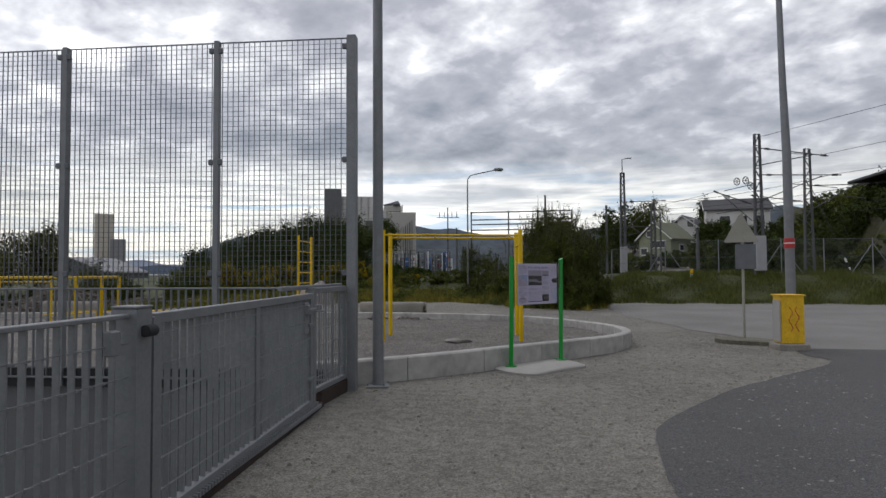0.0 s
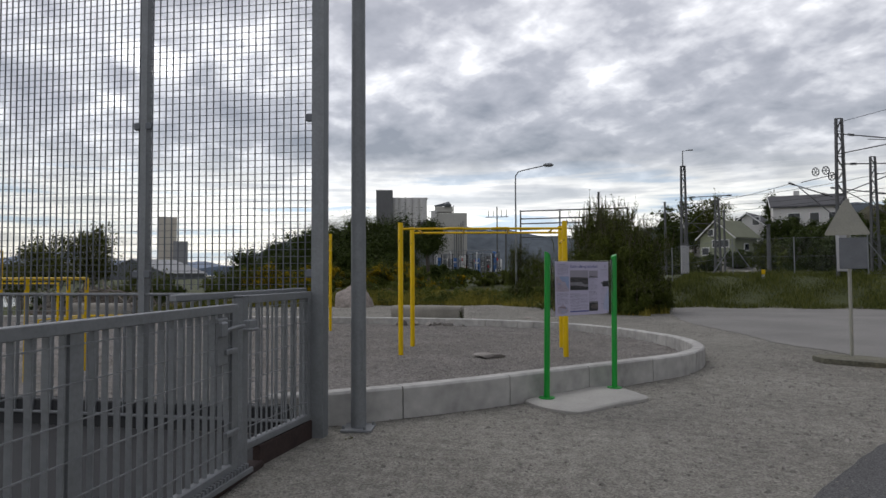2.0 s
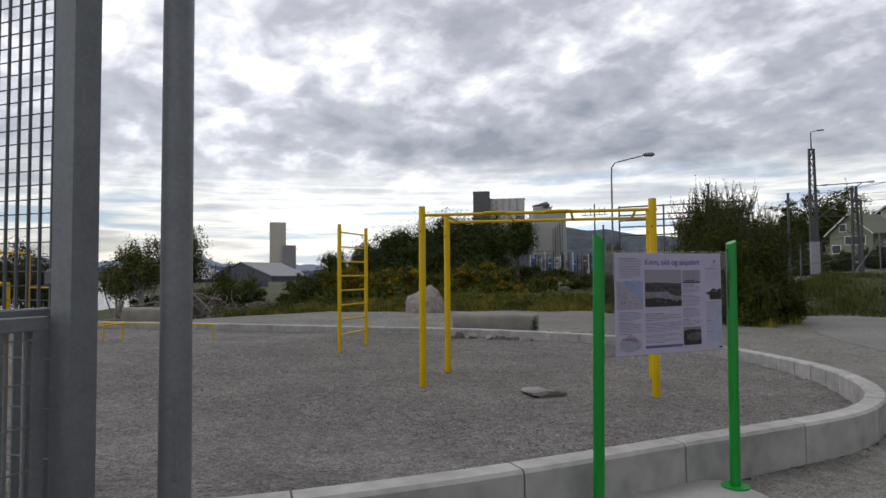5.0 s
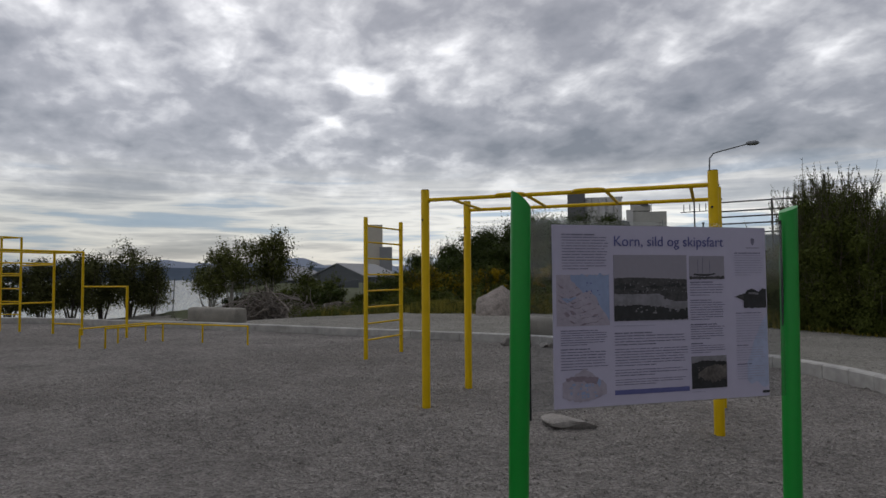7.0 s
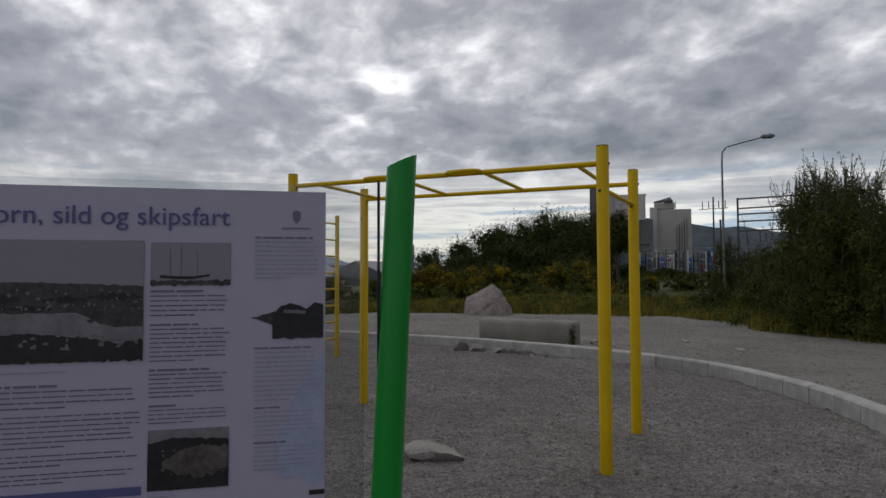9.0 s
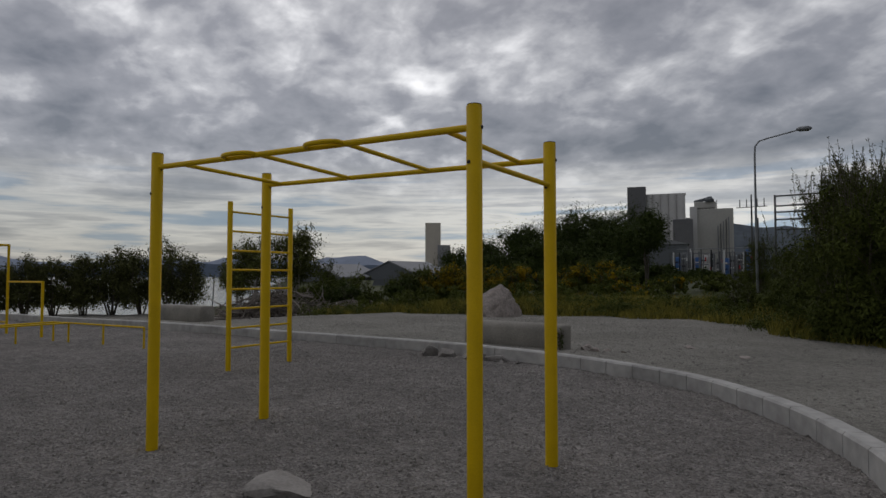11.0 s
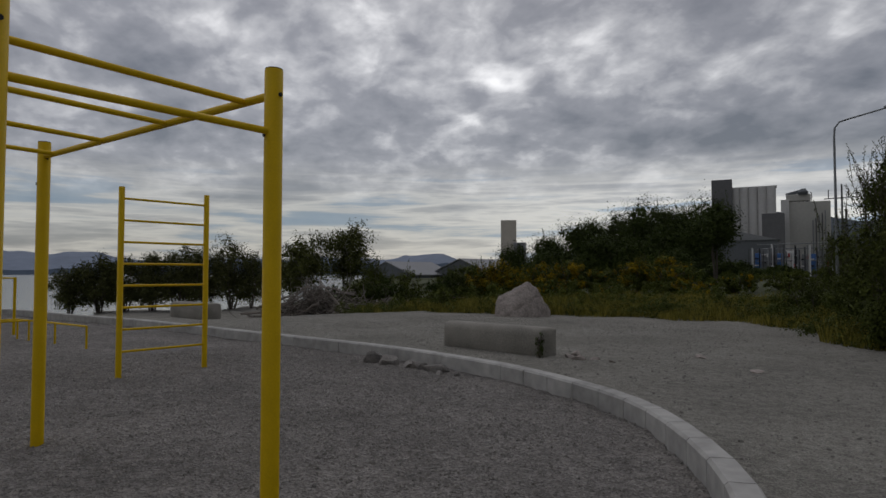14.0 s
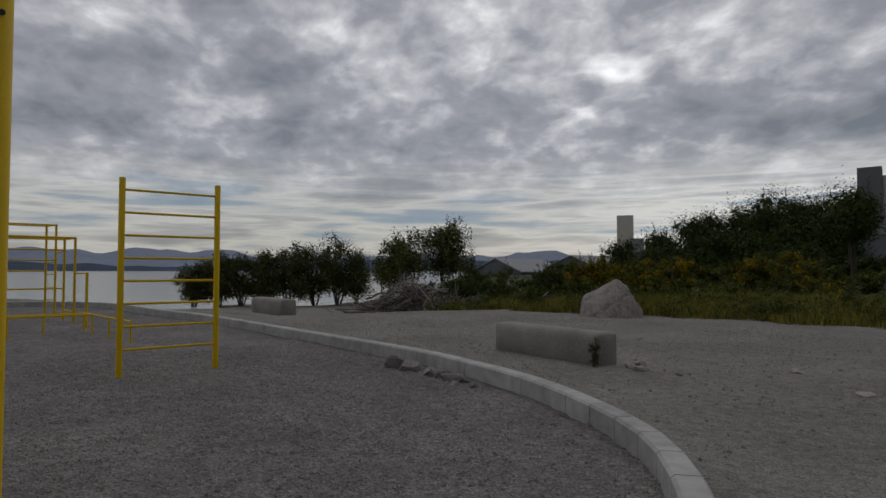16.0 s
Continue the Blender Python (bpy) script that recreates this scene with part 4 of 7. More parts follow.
def tall_fence():
    t = thing("mesh_fence", F0, "tall galvanised ball court fence of steel mesh bays", "fence")
    fd = FDIR.normalized()
    for i, p in enumerate(FPOSTS):
        s_ = 0.125 if i == 0 else 0.075
        post = part("post", Geo().box((p.x, p.y, 2.06), (s_ * 0.85, s_, 4.3), 6, bevel=0.006), M_GALV, t)
        for z in (4.08, 2.72, 1.38):
            for sd in (-1, 1):
                if i == 0 and sd < 0:
                    continue
                q = p + fd * (s_ / 2 + 0.02) * sd
                part("clamp", Geo().box((q.x, q.y - 0.03, z), (0.055, 0.03, 0.075), 6, bevel=0.012), M_GALVD, post, "dark bolted mesh clamp")
    for p0, p1 in zip(FPOSTS, FPOSTS[1:]):
        d_ = p1 - p0
        a = math.degrees(math.atan2(d_.y, d_.x))
        g_ = Geo()
        nv = int(d_.length / 0.0645)
        for k in range(1, nv):
            q = p0.lerp(p1, k / nv)
            g_.box((q.x, q.y, (1.24 + MESH_TOP) / 2), (0.007, 0.012, MESH_TOP - 1.24), a)
        m_ = p0.lerp(p1, 0.5)
        for k in range(int((MESH_TOP - 1.24) / 0.0605) + 1):
            z = MESH_TOP - k * 0.0605
            g_.box((m_.x, m_.y + 0.008, z), (d_.length - 0.05, 0.004, 0.0045 if k else 0.018), a)
        tagged(part("mesh_panel", g_, M_GALVD, t, smooth=0), kind="stuff")
        for k in range(1, 21):
            q = p0.lerp(p1, k / 21)
            part("bar", Geo().box((q.x, q.y, 0.66), (0.010, 0.035, 1.06), a), M_GALV, t, smooth=0)
        for z in (1.2, 0.12):
            part("rail", Geo().box((m_.x, m_.y, z), (d_.length - 0.06, 0.045, 0.024), a, bevel=0.005), M_GALV, t)
        for z in (0.25, 0.45, 0.65, 0.85, 1.05):
            part("wire", Geo().box((m_.x, m_.y - 0.02, z), (d_.length - 0.06, 0.005, 0.005), a), M_GALV, t)
    return t


tall_fence()
# dark plinth under the mesh fence and the court's floor
g = Geo()
e = FPOSTS[-1]
m_ = F0.lerp(e, 0.5)
a = math.degrees(math.atan2(FDIR.y, FDIR.x))
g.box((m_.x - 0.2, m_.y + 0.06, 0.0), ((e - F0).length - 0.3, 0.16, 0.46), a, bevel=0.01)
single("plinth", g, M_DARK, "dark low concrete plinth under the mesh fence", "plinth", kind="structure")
g = Geo()
fl = [(-2.55, 7.12), (e.x, e.y), (-11.2, -4), (-1.6, -4), (-1.85, 1.0), (-2.12, 3.0), (-2.4, 5.2)]
g.add([(x, y, 0.012) for x, y in fl], [tuple(range(len(fl)))])
single("court_floor", g, M_DARK, "dark rubber floor of the ball court", "court floor", kind="structure", smooth=0)


def low_point(y):
    """The line of the low fence in plan."""
    return float(np.interp(y, [-4, 1.0, 3.0, 4.8, 6.2, 7.2], [-1.72, -1.95, -2.13, -2.35, -2.505, -2.5]))


def fence_run(name, y0, y1, z0, z1, label, dx=0.0, spacing=0.088, rail=0.056, wires=True, depth=0.030, top=0.0, strands=False):
    t = thing(name, (low_point(y0) + dx, y0, 0), label, "fence", "low court fence")
    a, b = Vector((low_point(y0) + dx, y0, 0)), Vector((low_point(y1) + dx, y1, 0))
    d = b - a
    an = math.degrees(math.atan2(d.y, d.x))
    m_ = a.lerp(b, 0.5)
    tall = top or rail
    part("top_rail", Geo().box((m_.x, m_.y, z1 - tall / 2), (d.length, rail, tall), an, bevel=0.004), M_GALV, t)
    part("bottom_rail", Geo().box((m_.x, m_.y, z0 + rail / 2), (d.length, rail, rail), an, bevel=0.008), M_GALV, t)
    n_ = int(d.length / spacing)
    for k in range(1, n_):
        q = a.lerp(b, k / n_)
        part("bar", Geo().box((q.x, q.y, (z0 + z1) / 2), (0.009, depth, z1 - z0 - 0.03), an), M_GALV, t, smooth=0)
    if wires:
        k = z0 + 0.16
        while k < z1 - 0.08:
            wire = part("wire", Geo().box((m_.x + 0.022, m_.y, k), (d.length, 0.006, 0.006), an), M_GALV, t)
            if strands:
                knots = Geo()
                for j in range(1, n_):
                    q = a.lerp(b, j / n_)
                    knots.box((q.x + 0.024, q.y, k), (0.014, 0.012, 0.012), an)
                tagged(part("weld_knot", knots, M_GALV, wire, "small weld where wire meets bar", smooth=0), kind="stuff")
            k += 0.165
    return t


fence_run("low_fence", -3.9, 2.92, 0.06, 1.188, "grey galvanised low fence panel with upright bars", top=0.022, strands=True)
fence_run("low_fence", 6.2, 7.12, 0.155, 1.228, "short grey galvanised fence panel beside the tall post", -0.0, 0.07, depth=0.012)
single("fence_stile", Geo().box((low_point(7.08), 7.085, 0.7), (0.05, 0.05, 1.05), 2, bevel=0.006), M_GALV, "grey galvanised stile of the short fence panel", "fence post")
gate = fence_run("sliding_gate", 3.1, 5.99, 0.09, 1.18, "grey galvanised sliding gate with upright bars, closed", 0.03)
for y in (3.13, 4.56, 5.96):
    part("stile", Geo().box((low_point(y) + 0.03, y, 0.635), (0.055, 0.085, 1.06), 8, bevel=0.006), M_GALV, gate)
g = Geo()
y = 3.15
while y < 6.1:
    g.box((low_point(y) + 0.075, y, 0.085), (0.028, 0.022, 0.03), 8)
    y += 0.042
g.box((low_point(4.6) + 0.068, 4.63, 0.062), (0.02, 2.98, 0.03), 5)
part("gear_rack", g, M_GALV, gate, "pale toothed drive rack along the bottom", smooth=0)
lock = part("lock_box", Geo().box((low_point(5.79) + 0.035, 5.79, 0.95), (0.06, 0.12, 0.3), 5, bevel=0.008), M_GALV, gate)
part("latch", Geo().tube([(low_point(5.82) + 0.08, 5.8, 1.02), (low_point(5.9) + 0.09, 5.9, 1.03), (low_point(6.02) + 0.075, 6.04, 1.03)], 0.014, 8), M_GALV, lock)
part("latch", Geo().box((low_point(5.88) + 0.07, 5.88, 0.88), (0.03, 0.14, 0.035), 5, bevel=0.006), M_GALV, lock)
part("latch", Geo().box((low_point(5.92) + 0.06, 5.92, 0.35), (0.03, 0.16, 0.035), 5, bevel=0.006), M_GALV, gate)
part("knob", Geo().box((low_point(5.77) + 0.085, 5.76, 1.03), (0.03, 0.07, 0.1), 5, bevel=0.012), M_GALV, lock)
# post that the gate closes against, and the thick guide post
t = thing("gate_post", (low_point(6.14), 6.14, 0), "grey galvanised square gate post with a catch", "post", "gate posts")
part("post", Geo().box((low_point(6.14), 6.14, 0.6), (0.07, 0.075, 1.24), 5, bevel=0.006), M_GALV, t)
part("cap", Geo().box((low_point(6.14), 6.14, 1.225), (0.078, 0.083, 0.012), 5, bevel=0.003), M_GALV, t)
part("catch", Geo().box((low_point(6.14) + 0.07, 6.14, 1.03), (0.05, 0.1, 0.07), 5, bevel=0.008), M_GALV, t)
part("catch", Geo().tube([(low_point(6.14) + 0.06, 6.08, 1.0), (low_point(6.14) + 0.11, 6.1, 1.0), (low_point(6.14) + 0.11, 6.18, 1.0)], 0.01, 8), M_GALV, t)
t = thing("gate_post", (low_point(2.86), 2.86, 0), "thick grey galvanised guide post with a roller", "post", "gate posts")
part("post", Geo().box((low_point(2.86) - 0.015, 2.99, 0.605), (0.13, 0.13, 1.22), 5, bevel=0.008), M_GALV, t)
part("cap", Geo().box((low_point(2.86) - 0.015, 2.99, 1.22), (0.138, 0.138, 0.012), 5, bevel=0.003), M_GALV, t)
part("hinge_box", Geo().box((low_point(2.8) + 0.035, 2.78, 1.06), (0.04, 0.07, 0.12), 5, bevel=0.008), M_GALV, t)
part("roller", Geo().tube([(low_point(3.0) + 0.085, 2.97, 1.1), (low_point(3.0) + 0.085, 3.04, 1.1)], 0.03, 12), M_DARK, t)
# inner rail of the fixed fence behind the gate
g = Geo().box((-2.56, 6.35, 1.235), (0.045, 1.7, 0.045), 1.5, bevel=0.006)
single("fence_rail", g, M_GALV, "grey galvanised rail behind the closed gate", "rail")
# rusty guide plank on the ground
g = Geo()
for ya, yb in ((-3.9, 3.0), (3.0, 6.35), (6.35, 7.15)):
    pa, pb = Vector((low_point(ya), ya, 0)), Vector((low_point(yb), yb, 0))
    d = pb - pa
    tall = yb > 6.4
    g.box((*pa.lerp(pb, 0.5).xy, 0.045 if tall else 0.02), (d.length - 0.005, 0.06 if tall else 0.12, 0.21 if tall else 0.05), math.degrees(math.atan2(d.y, d.x)), bevel=0.008)
single("guide_track", g, M_RUST, "rusty brown steel track along the foot of the gate", "track", kind="structure")

# ---- loose stones and concrete blocks ----


def gz(x, y):
    return float(land(np.array(float(x)), np.array(float(y))))


def boulder(name, at, size, seed, label, turn=0.0, angular=0.5, category="rock", group="", material=None, floor=0.25):
    bm = bmesh.new()
    bmesh.ops.create_icosphere(bm, subdivisions=5 if max(size) > 0.8 else 3, radius=1.0)
    rr = random.Random(seed)
    planes = []
    for _ in range(16):
        d = Vector((rr.gauss(0, 1), rr.gauss(0, 1), rr.gauss(0, 0.8))).normalized()
        planes.append((d, 1 - angular * (0.25 + 0.35 * rr.random())))
    for v in bm.verts:
        p = v.co.copy()
        for d, h_ in planes:
            q = p.dot(d)
            if q > h_:
                p -= d * (q - h_)
        p += p.normalized() * (0.10 * noise.noise(p * 1.7 + Vector((seed, 0, 0))) + 0.05 * noise.noise(p * 4 + Vector((0, seed, 0))) + 0.025 * noise.noise(p * 11 + Vector((0, seed, 0))))
        v.co = p
    ex, ey = max(abs(v.co.x) for v in bm.verts), max(abs(v.co.y) for v in bm.verts)
    for v in bm.verts:
        v.co = Vector((v.co.x / ex, v.co.y / ey, v.co.z))
    top = max(v.co.z for v in bm.verts)
    bot = -floor * top
    for v in bm.verts:
        v.co = Vector((v.co.x * size[0] / 2, v.co.y * size[1] / 2, (max(v.co.z, bot - 0.2) - bot) / (top - bot) * size[2]))
    m_ = Matrix.Translation(at) @ Matrix.Rotation(radians(turn), 4, "Z")
    bmesh.ops.transform(bm, matrix=m_, verts=bm.verts)
    me = bpy.data.meshes.new(name)
    bm.to_mesh(me)
    bm.free()
    me.materials.append(material or M_ROCK)
    me.polygons.foreach_set("use_smooth", [True] * len(me.polygons))
    me.set_sharp_from_angle(angle=radians(28))
    return tagged(new(name, me), label, category, group)


def faceted_rock(name, at, width, depth, height, turn, label):
    """A broken rock: the hull of a few corners, roughened on its faces."""
    corners = [(-1, -0.3, 0), (-0.97, -0.2, 0.42), (-0.84, 0.1, 0.62), (-0.22, 0.05, 0.84), (0.2, -0.1, 1.0), (0.3, 0.3, 0.95), (0.6, -0.1, 0.78), (0.66, 0.2, 0.58), (0.78, -0.35, 0.34), (0.98, 0.1, 0.2), (0.97, -0.2, 0), (0.55, -0.8, 0.1), (0.3, -0.72, 0.45), (-0.3, -0.7, 0.42), (-0.6, -0.85, 0), (0.2, -0.95, 0), (-0.7, 0.8, 0), (0.6, 0.85, 0), (-0.4, 0.7, 0.6), (0.4, 0.75, 0.5)]
    bm = bmesh.new()
    for c_ in corners:
        bm.verts.new(c_)
    bmesh.ops.convex_hull(bm, input=bm.verts)
    bmesh.ops.subdivide_edges(bm, edges=bm.edges, cuts=3, use_grid_fill=True)
    bmesh.ops.triangulate(bm, faces=bm.faces)
    bmesh.ops.subdivide_edges(bm, edges=bm.edges, cuts=2, use_grid_fill=True)
    for v_ in bm.verts:
        p_ = v_.co
        n_ = 0.05 * noise.noise(p_ * 2.3) + 0.035 * noise.noise(p_ * 5) + 0.02 * noise.noise(p_ * 12)
        crack = 0.05 * max(0.0, 1 - abs(p_.z - 0.35 - 0.5 * p_.x - 0.1 * noise.noise(p_ * 3)) * 22)
        p_ = p_ * (1 + n_ - crack)
        v_.co = Vector((p_.x * width / 2, p_.y * depth / 2, max(0.0, p_.z) * height))
    bmesh.ops.transform(bm, matrix=Matrix.Translation(at) @ Matrix.Rotation(radians(turn), 4, "Z"), verts=bm.verts)
    me = bpy.data.meshes.new(name)
    bm.to_mesh(me)
    bm.free()
    me.materials.append(M_ROCK)
    me.polygons.foreach_set("use_smooth", [True] * len(me.polygons))
    me.set_sharp_from_angle(angle=radians(30))
    return tagged(new(name, me), label, "rock")


faceted_rock("boulder", (-12.3, 30.3, gz(-12.3, 30.3) - 0.1), 2.0, 1.5, 1.32, 38, "large angular pale granite boulder at the grass edge")
M_STONE = mat("grey_stone", (0.21, 0.195, 0.178), 0.9, vary=0.45, scale=5, fine=40, bump=0.6, bump_dist=0.01, obj=0.7)
boulder("flat_stone", (-2.14, 12.9, BED_Z - 0.015), (0.64, 0.42, 0.1), 14, "flat grey stone lying on the gravel", 10, 1.25, material=M_STONE, floor=0.9)
for i, (x, y, w, h_, lab) in enumerate(((-5.75, 18.68, 0.3, 0.15, "grey"), (-5.42, 18.72, 0.24, 0.12, "brown"), (-4.98, 18.78, 0.17, 0.09, "pale"), (-4.75, 18.74, 0.22, 0.1, "reddish"), (-4.42, 18.76, 0.24, 0.09, "pale"), (-4.2, 18.6, 0.1, 0.05, "grey"), (-4.0, 18.72, 0.09, 0.05, "grey"))):
    boulder("stone", (x, y - 0.03, BED_Z - 0.01), (w * 1.4, w * 1.15, h_ * 1.25), 20 + i, f"small {lab} stone lying along the kerb", i * 50, 1.0, "stone", "stones along the kerb", material=M_STONE)


def concrete_block(a, b, width, z, h_, label):
    """A long rounded concrete barrier block from a to b in plan (its front edge)."""
    a, b = Vector((*a, 0)), Vector((*b, 0))
    d = (b - a).normalized()
    nrm = Vector((-d.y, d.x, 0))
    g_ = Geo()
    e, e2 = 0.08, 0.13
    prof = [(0.02, 0), (0, 0.05), (0, h_ - e2), (e * 0.5, h_ - e * 0.5), (e2, h_), (width - e2, h_), (width - e * 0.5, h_ - e * 0.5), (width, h_ - e2), (width, 0.05), (width - 0.02, 0)]
    ln = (b - a).length
    stations = [0, 0.03, 0.15, ln * 0.25, ln * 0.5, ln * 0.75, ln - 0.15, ln - 0.03, ln]
    for si, s_ in enumerate(stations):
        k = 0.04 if s_ in (0, ln) else 0.0
        for off, zz in prof:
            o_ = min(max(off, k), width - k)
            q = a + d * s_ + nrm * o_
            g_.v.append((q.x + 0.006 * noise.noise((q.x * 3, q.y * 3, zz * 4)), q.y, z + min(zz, h_ - k) + 0.008 * noise.noise((q.x * 2, q.y * 2, zz * 3 + 5))))
    m = len(prof)
    for i in range(len(stations) - 1):
        for j in range(m - 1):
            g_.f.append((i * m + j, (i + 1) * m + j, (i + 1) * m + j + 1, i * m + j + 1))
    g_.f.append(tuple(range(m)))
    g_.f.append(tuple((len(stations) - 1) * m + j for j in reversed(range(m))))
    return single("concrete_block", g_, M_CONCRETE, label, "concrete block", "concrete blocks", smooth=50)


concrete_block((-7.1, 21.42), (-4.74, 21.46), 0.48, -0.175, 0.49, "long weathered concrete block with rounded edges on gravel")
concrete_block((-19.6, 20.7), (-17.3, 20.95), 0.55, -0.2, 0.52, "long weathered concrete block near the shore shrubs")

for i, (x, y, w, h_) in enumerate(((-4.35, 21.75, 0.16, 0.08), (-4.12, 21.7, 0.22, 0.09), (-3.95, 21.9, 0.14, 0.06), (-4.5, 22.1, 0.2, 0.1), (-3.6, 21.8, 0.1, 0.05), (-2.9, 23.5, 0.22, 0.07), (-1.6, 22.4, 0.16, 0.06))):
    boulder("stone", (x, y, gz(x, y) - 0.01), (w * 1.4, w, h_), 60 + i, "broken grey rubble stone on the packed gravel", i * 40, 1.0, "stone", "rubble stones")


def branch_pile():
    g_ = Geo()
    rr = random.Random(4)
    top_ = Vector((-30.4, 33.2, 0))
    for i in range(460):
        u = rr.gauss(0, 0.42)
        cx_, cy_ = -30.4 + 2.9 * u + rr.gauss(0, 0.5), 33.2 + 3.0 * u + rr.gauss(0, 0.6)
        hmax = 1.9 * max(0.1, 1 - abs(u) * 1.15)
        z = gz(cx_, cy_) + rr.random() ** 1.3 * hmax
        an, el, ln = rr.random() * 6.28, rr.gauss(0.1, 0.4), 0.6 + rr.random() * 1.6
        if i < 130:
            # long limbs leaning in towards the peak
            q = Vector((cx_, cy_, 0)) - top_
            an, el, ln = math.atan2(-q.y, -q.x) + rr.gauss(0, 0.5), abs(rr.gauss(0.5, 0.3)), 1.5 + rr.random() * 1.8
        d = Vector((math.cos(an) * math.cos(el), math.sin(an) * math.cos(el), math.sin(el)))
        p = Vector((cx_, cy_, max(z, gz(cx_, cy_) + 0.02)))
        path = []
        for k in range(5):
            q = p + d * ln * (k / 4 - 0.5) + Vector((rr.gauss(0, 0.06), rr.gauss(0, 0.06), rr.gauss(0, 0.05)))
            q.z = max(q.z, gz(cx_, cy_) + 0.01)
            path.append(q)
        r = 0.018 + rr.random() ** 3 * (0.09 if i < 130 else 0.05)
        g_.tube(path, [r, r * 0.95, r * 0.8, r * 0.6, r * 0.3], 5)
    return single("branch_pile", g_, M_WOODGREY, "heap of bleached bare branches and driftwood", "branch pile", kind="stuff", smooth=60)


branch_pile()


def rubble_bank():
    """Dug-over earth with roots, planks and stones beside the branches."""
    g_ = Geo()
    rr = random.Random(12)
    for i in range(150):
        x, y = -26.0 + rr.gauss(0, 2.2), 35.6 + rr.gauss(0, 1.3)
        z, an, ln = gz(x, y) + 0.75 * rr.random() ** 1.5, rr.random() * 6.28, 0.4 + rr.random() * 1.2
        d = Vector((math.cos(an), math.sin(an), rr.gauss(0, 0.15)))
        g_.tube([Vector((x, y, z)) + d * ln * (k / 3 - 0.5) + Vector((0, 0, rr.gauss(0, 0.03))) for k in range(4)], [0.03, 0.035, 0.025, 0.01], 5)
    return single("root_debris", g_, M_WOODGREY, "roots and broken wood on dug earth", "debris", kind="stuff", smooth=60)


rubble_bank()
xs_, ys_ = np.arange(-35, -18, 0.4), np.arange(30, 43, 0.4)
M_EARTH = mat("dug_earth", (0.05, 0.04, 0.028), 0.95, vary=0.6, scale=1.6, fine=14, bump=1.0, bump_dist=0.05)


def mound(x, y):
    r_ = ((x + 26.4) / 5.2) ** 2 + ((y - 36.6) / 3.2) ** 2
    h_ = 0.75 * np.exp(-r_ * 1.4)
    lump = np.array([noise.fractal((a_ * 0.9, b_ * 0.9, 1.0), 0.9, 2.1, 4) for a_, b_ in zip(x.ravel(), y.ravel())]).reshape(x.shape)
    return land(x, y) + h_ * (1 + 0.5 * lump) - 0.09


single("earth_mound", sheet(xs_, ys_, mound), M_EARTH, "low mound of dug brown earth", "earth mound", smooth=50)


def pebbles(name, region, count, zf, size, material, label, seed):
    """Loose stones lying on the ground: small four-sided lumps."""
    r_ = np.random.default_rng(seed)
    x = r_.uniform(region[0], region[2], count * 2)
    y = r_.uniform(region[1], region[3], count * 2)
    keep = zf(x, y) > -90
    x, y = x[keep][:count], y[keep][:count]
    z = zf(x, y)
    n_ = len(x)
    s_ = size[0] + (size[1] - size[0]) * r_.random(n_) ** 4
    an = r_.random(n_) * 6.28
    base = np.array([(1, 0.1, 0), (-0.1, 0.8, 0), (-0.9, -0.1, 0), (0.1, -0.85, 0), (0.45, 0.3, 0.62), (-0.35, -0.25, 0.7)])
    v = base[None] * s_[:, None, None] * r_.uniform(0.7, 1.2, (n_, 6, 1))
    ca, sa = np.cos(an)[:, None], np.sin(an)[:, None]
    vx = v[:, :, 0] * ca - v[:, :, 1] * sa + x[:, None]
    vy = v[:, :, 0] * sa + v[:, :, 1] * ca + y[:, None]
    vz = v[:, :, 2] + z[:, None] - 0.1 * s_[:, None]
    V = np.stack([vx, vy, vz], 2).reshape(-1, 3)
    F = np.array([(0, 1, 4), (1, 5, 4), (1, 2, 5), (2, 3, 5), (3, 4, 5), (3, 0, 4)])
    Fa = (F[None] + (np.arange(n_) * 6)[:, None, None]).reshape(-1, 3)
    g_ = Geo()
    g_.arrays(V, Fa)
    return single(name, g_, material, label, "gravel", kind="stuff", smooth=0)


M_PEBBLE = mat("gravel_stone", (0.235, 0.22, 0.20), 0.9, vary=0.35, scale=3, fine=60, bump=0, island=1.0, spec=0.2)


def bed_only(x, y):
    return np.where(inside(x, y, inner_outline), bed_height(x, y) + 0.002, -99)


def outside_only(x, y):
    z = land(x, y)
    return np.where(inside(x, y, bed_outline) | (z < -0.6), -99, z)


pebbles("loose_gravel", (-9, 10.5, 1.2, 18.8), 65000, bed_only, (0.005, 0.021), M_PEBBLE, "loose grey gravel stones", 3)
pebbles("loose_stones", (-14, 17.5, 3.5, 31), 22000, outside_only, (0.005, 0.034), M_PEBBLE, "loose stones on packed gravel", 4)
pebbles("loose_stones", (-2.2, 3.5, 3.9, 15), 12000, outside_only, (0.004, 0.03), M_PEBBLE, "small loose stones on packed gravel", 5)

# ---- plants ----


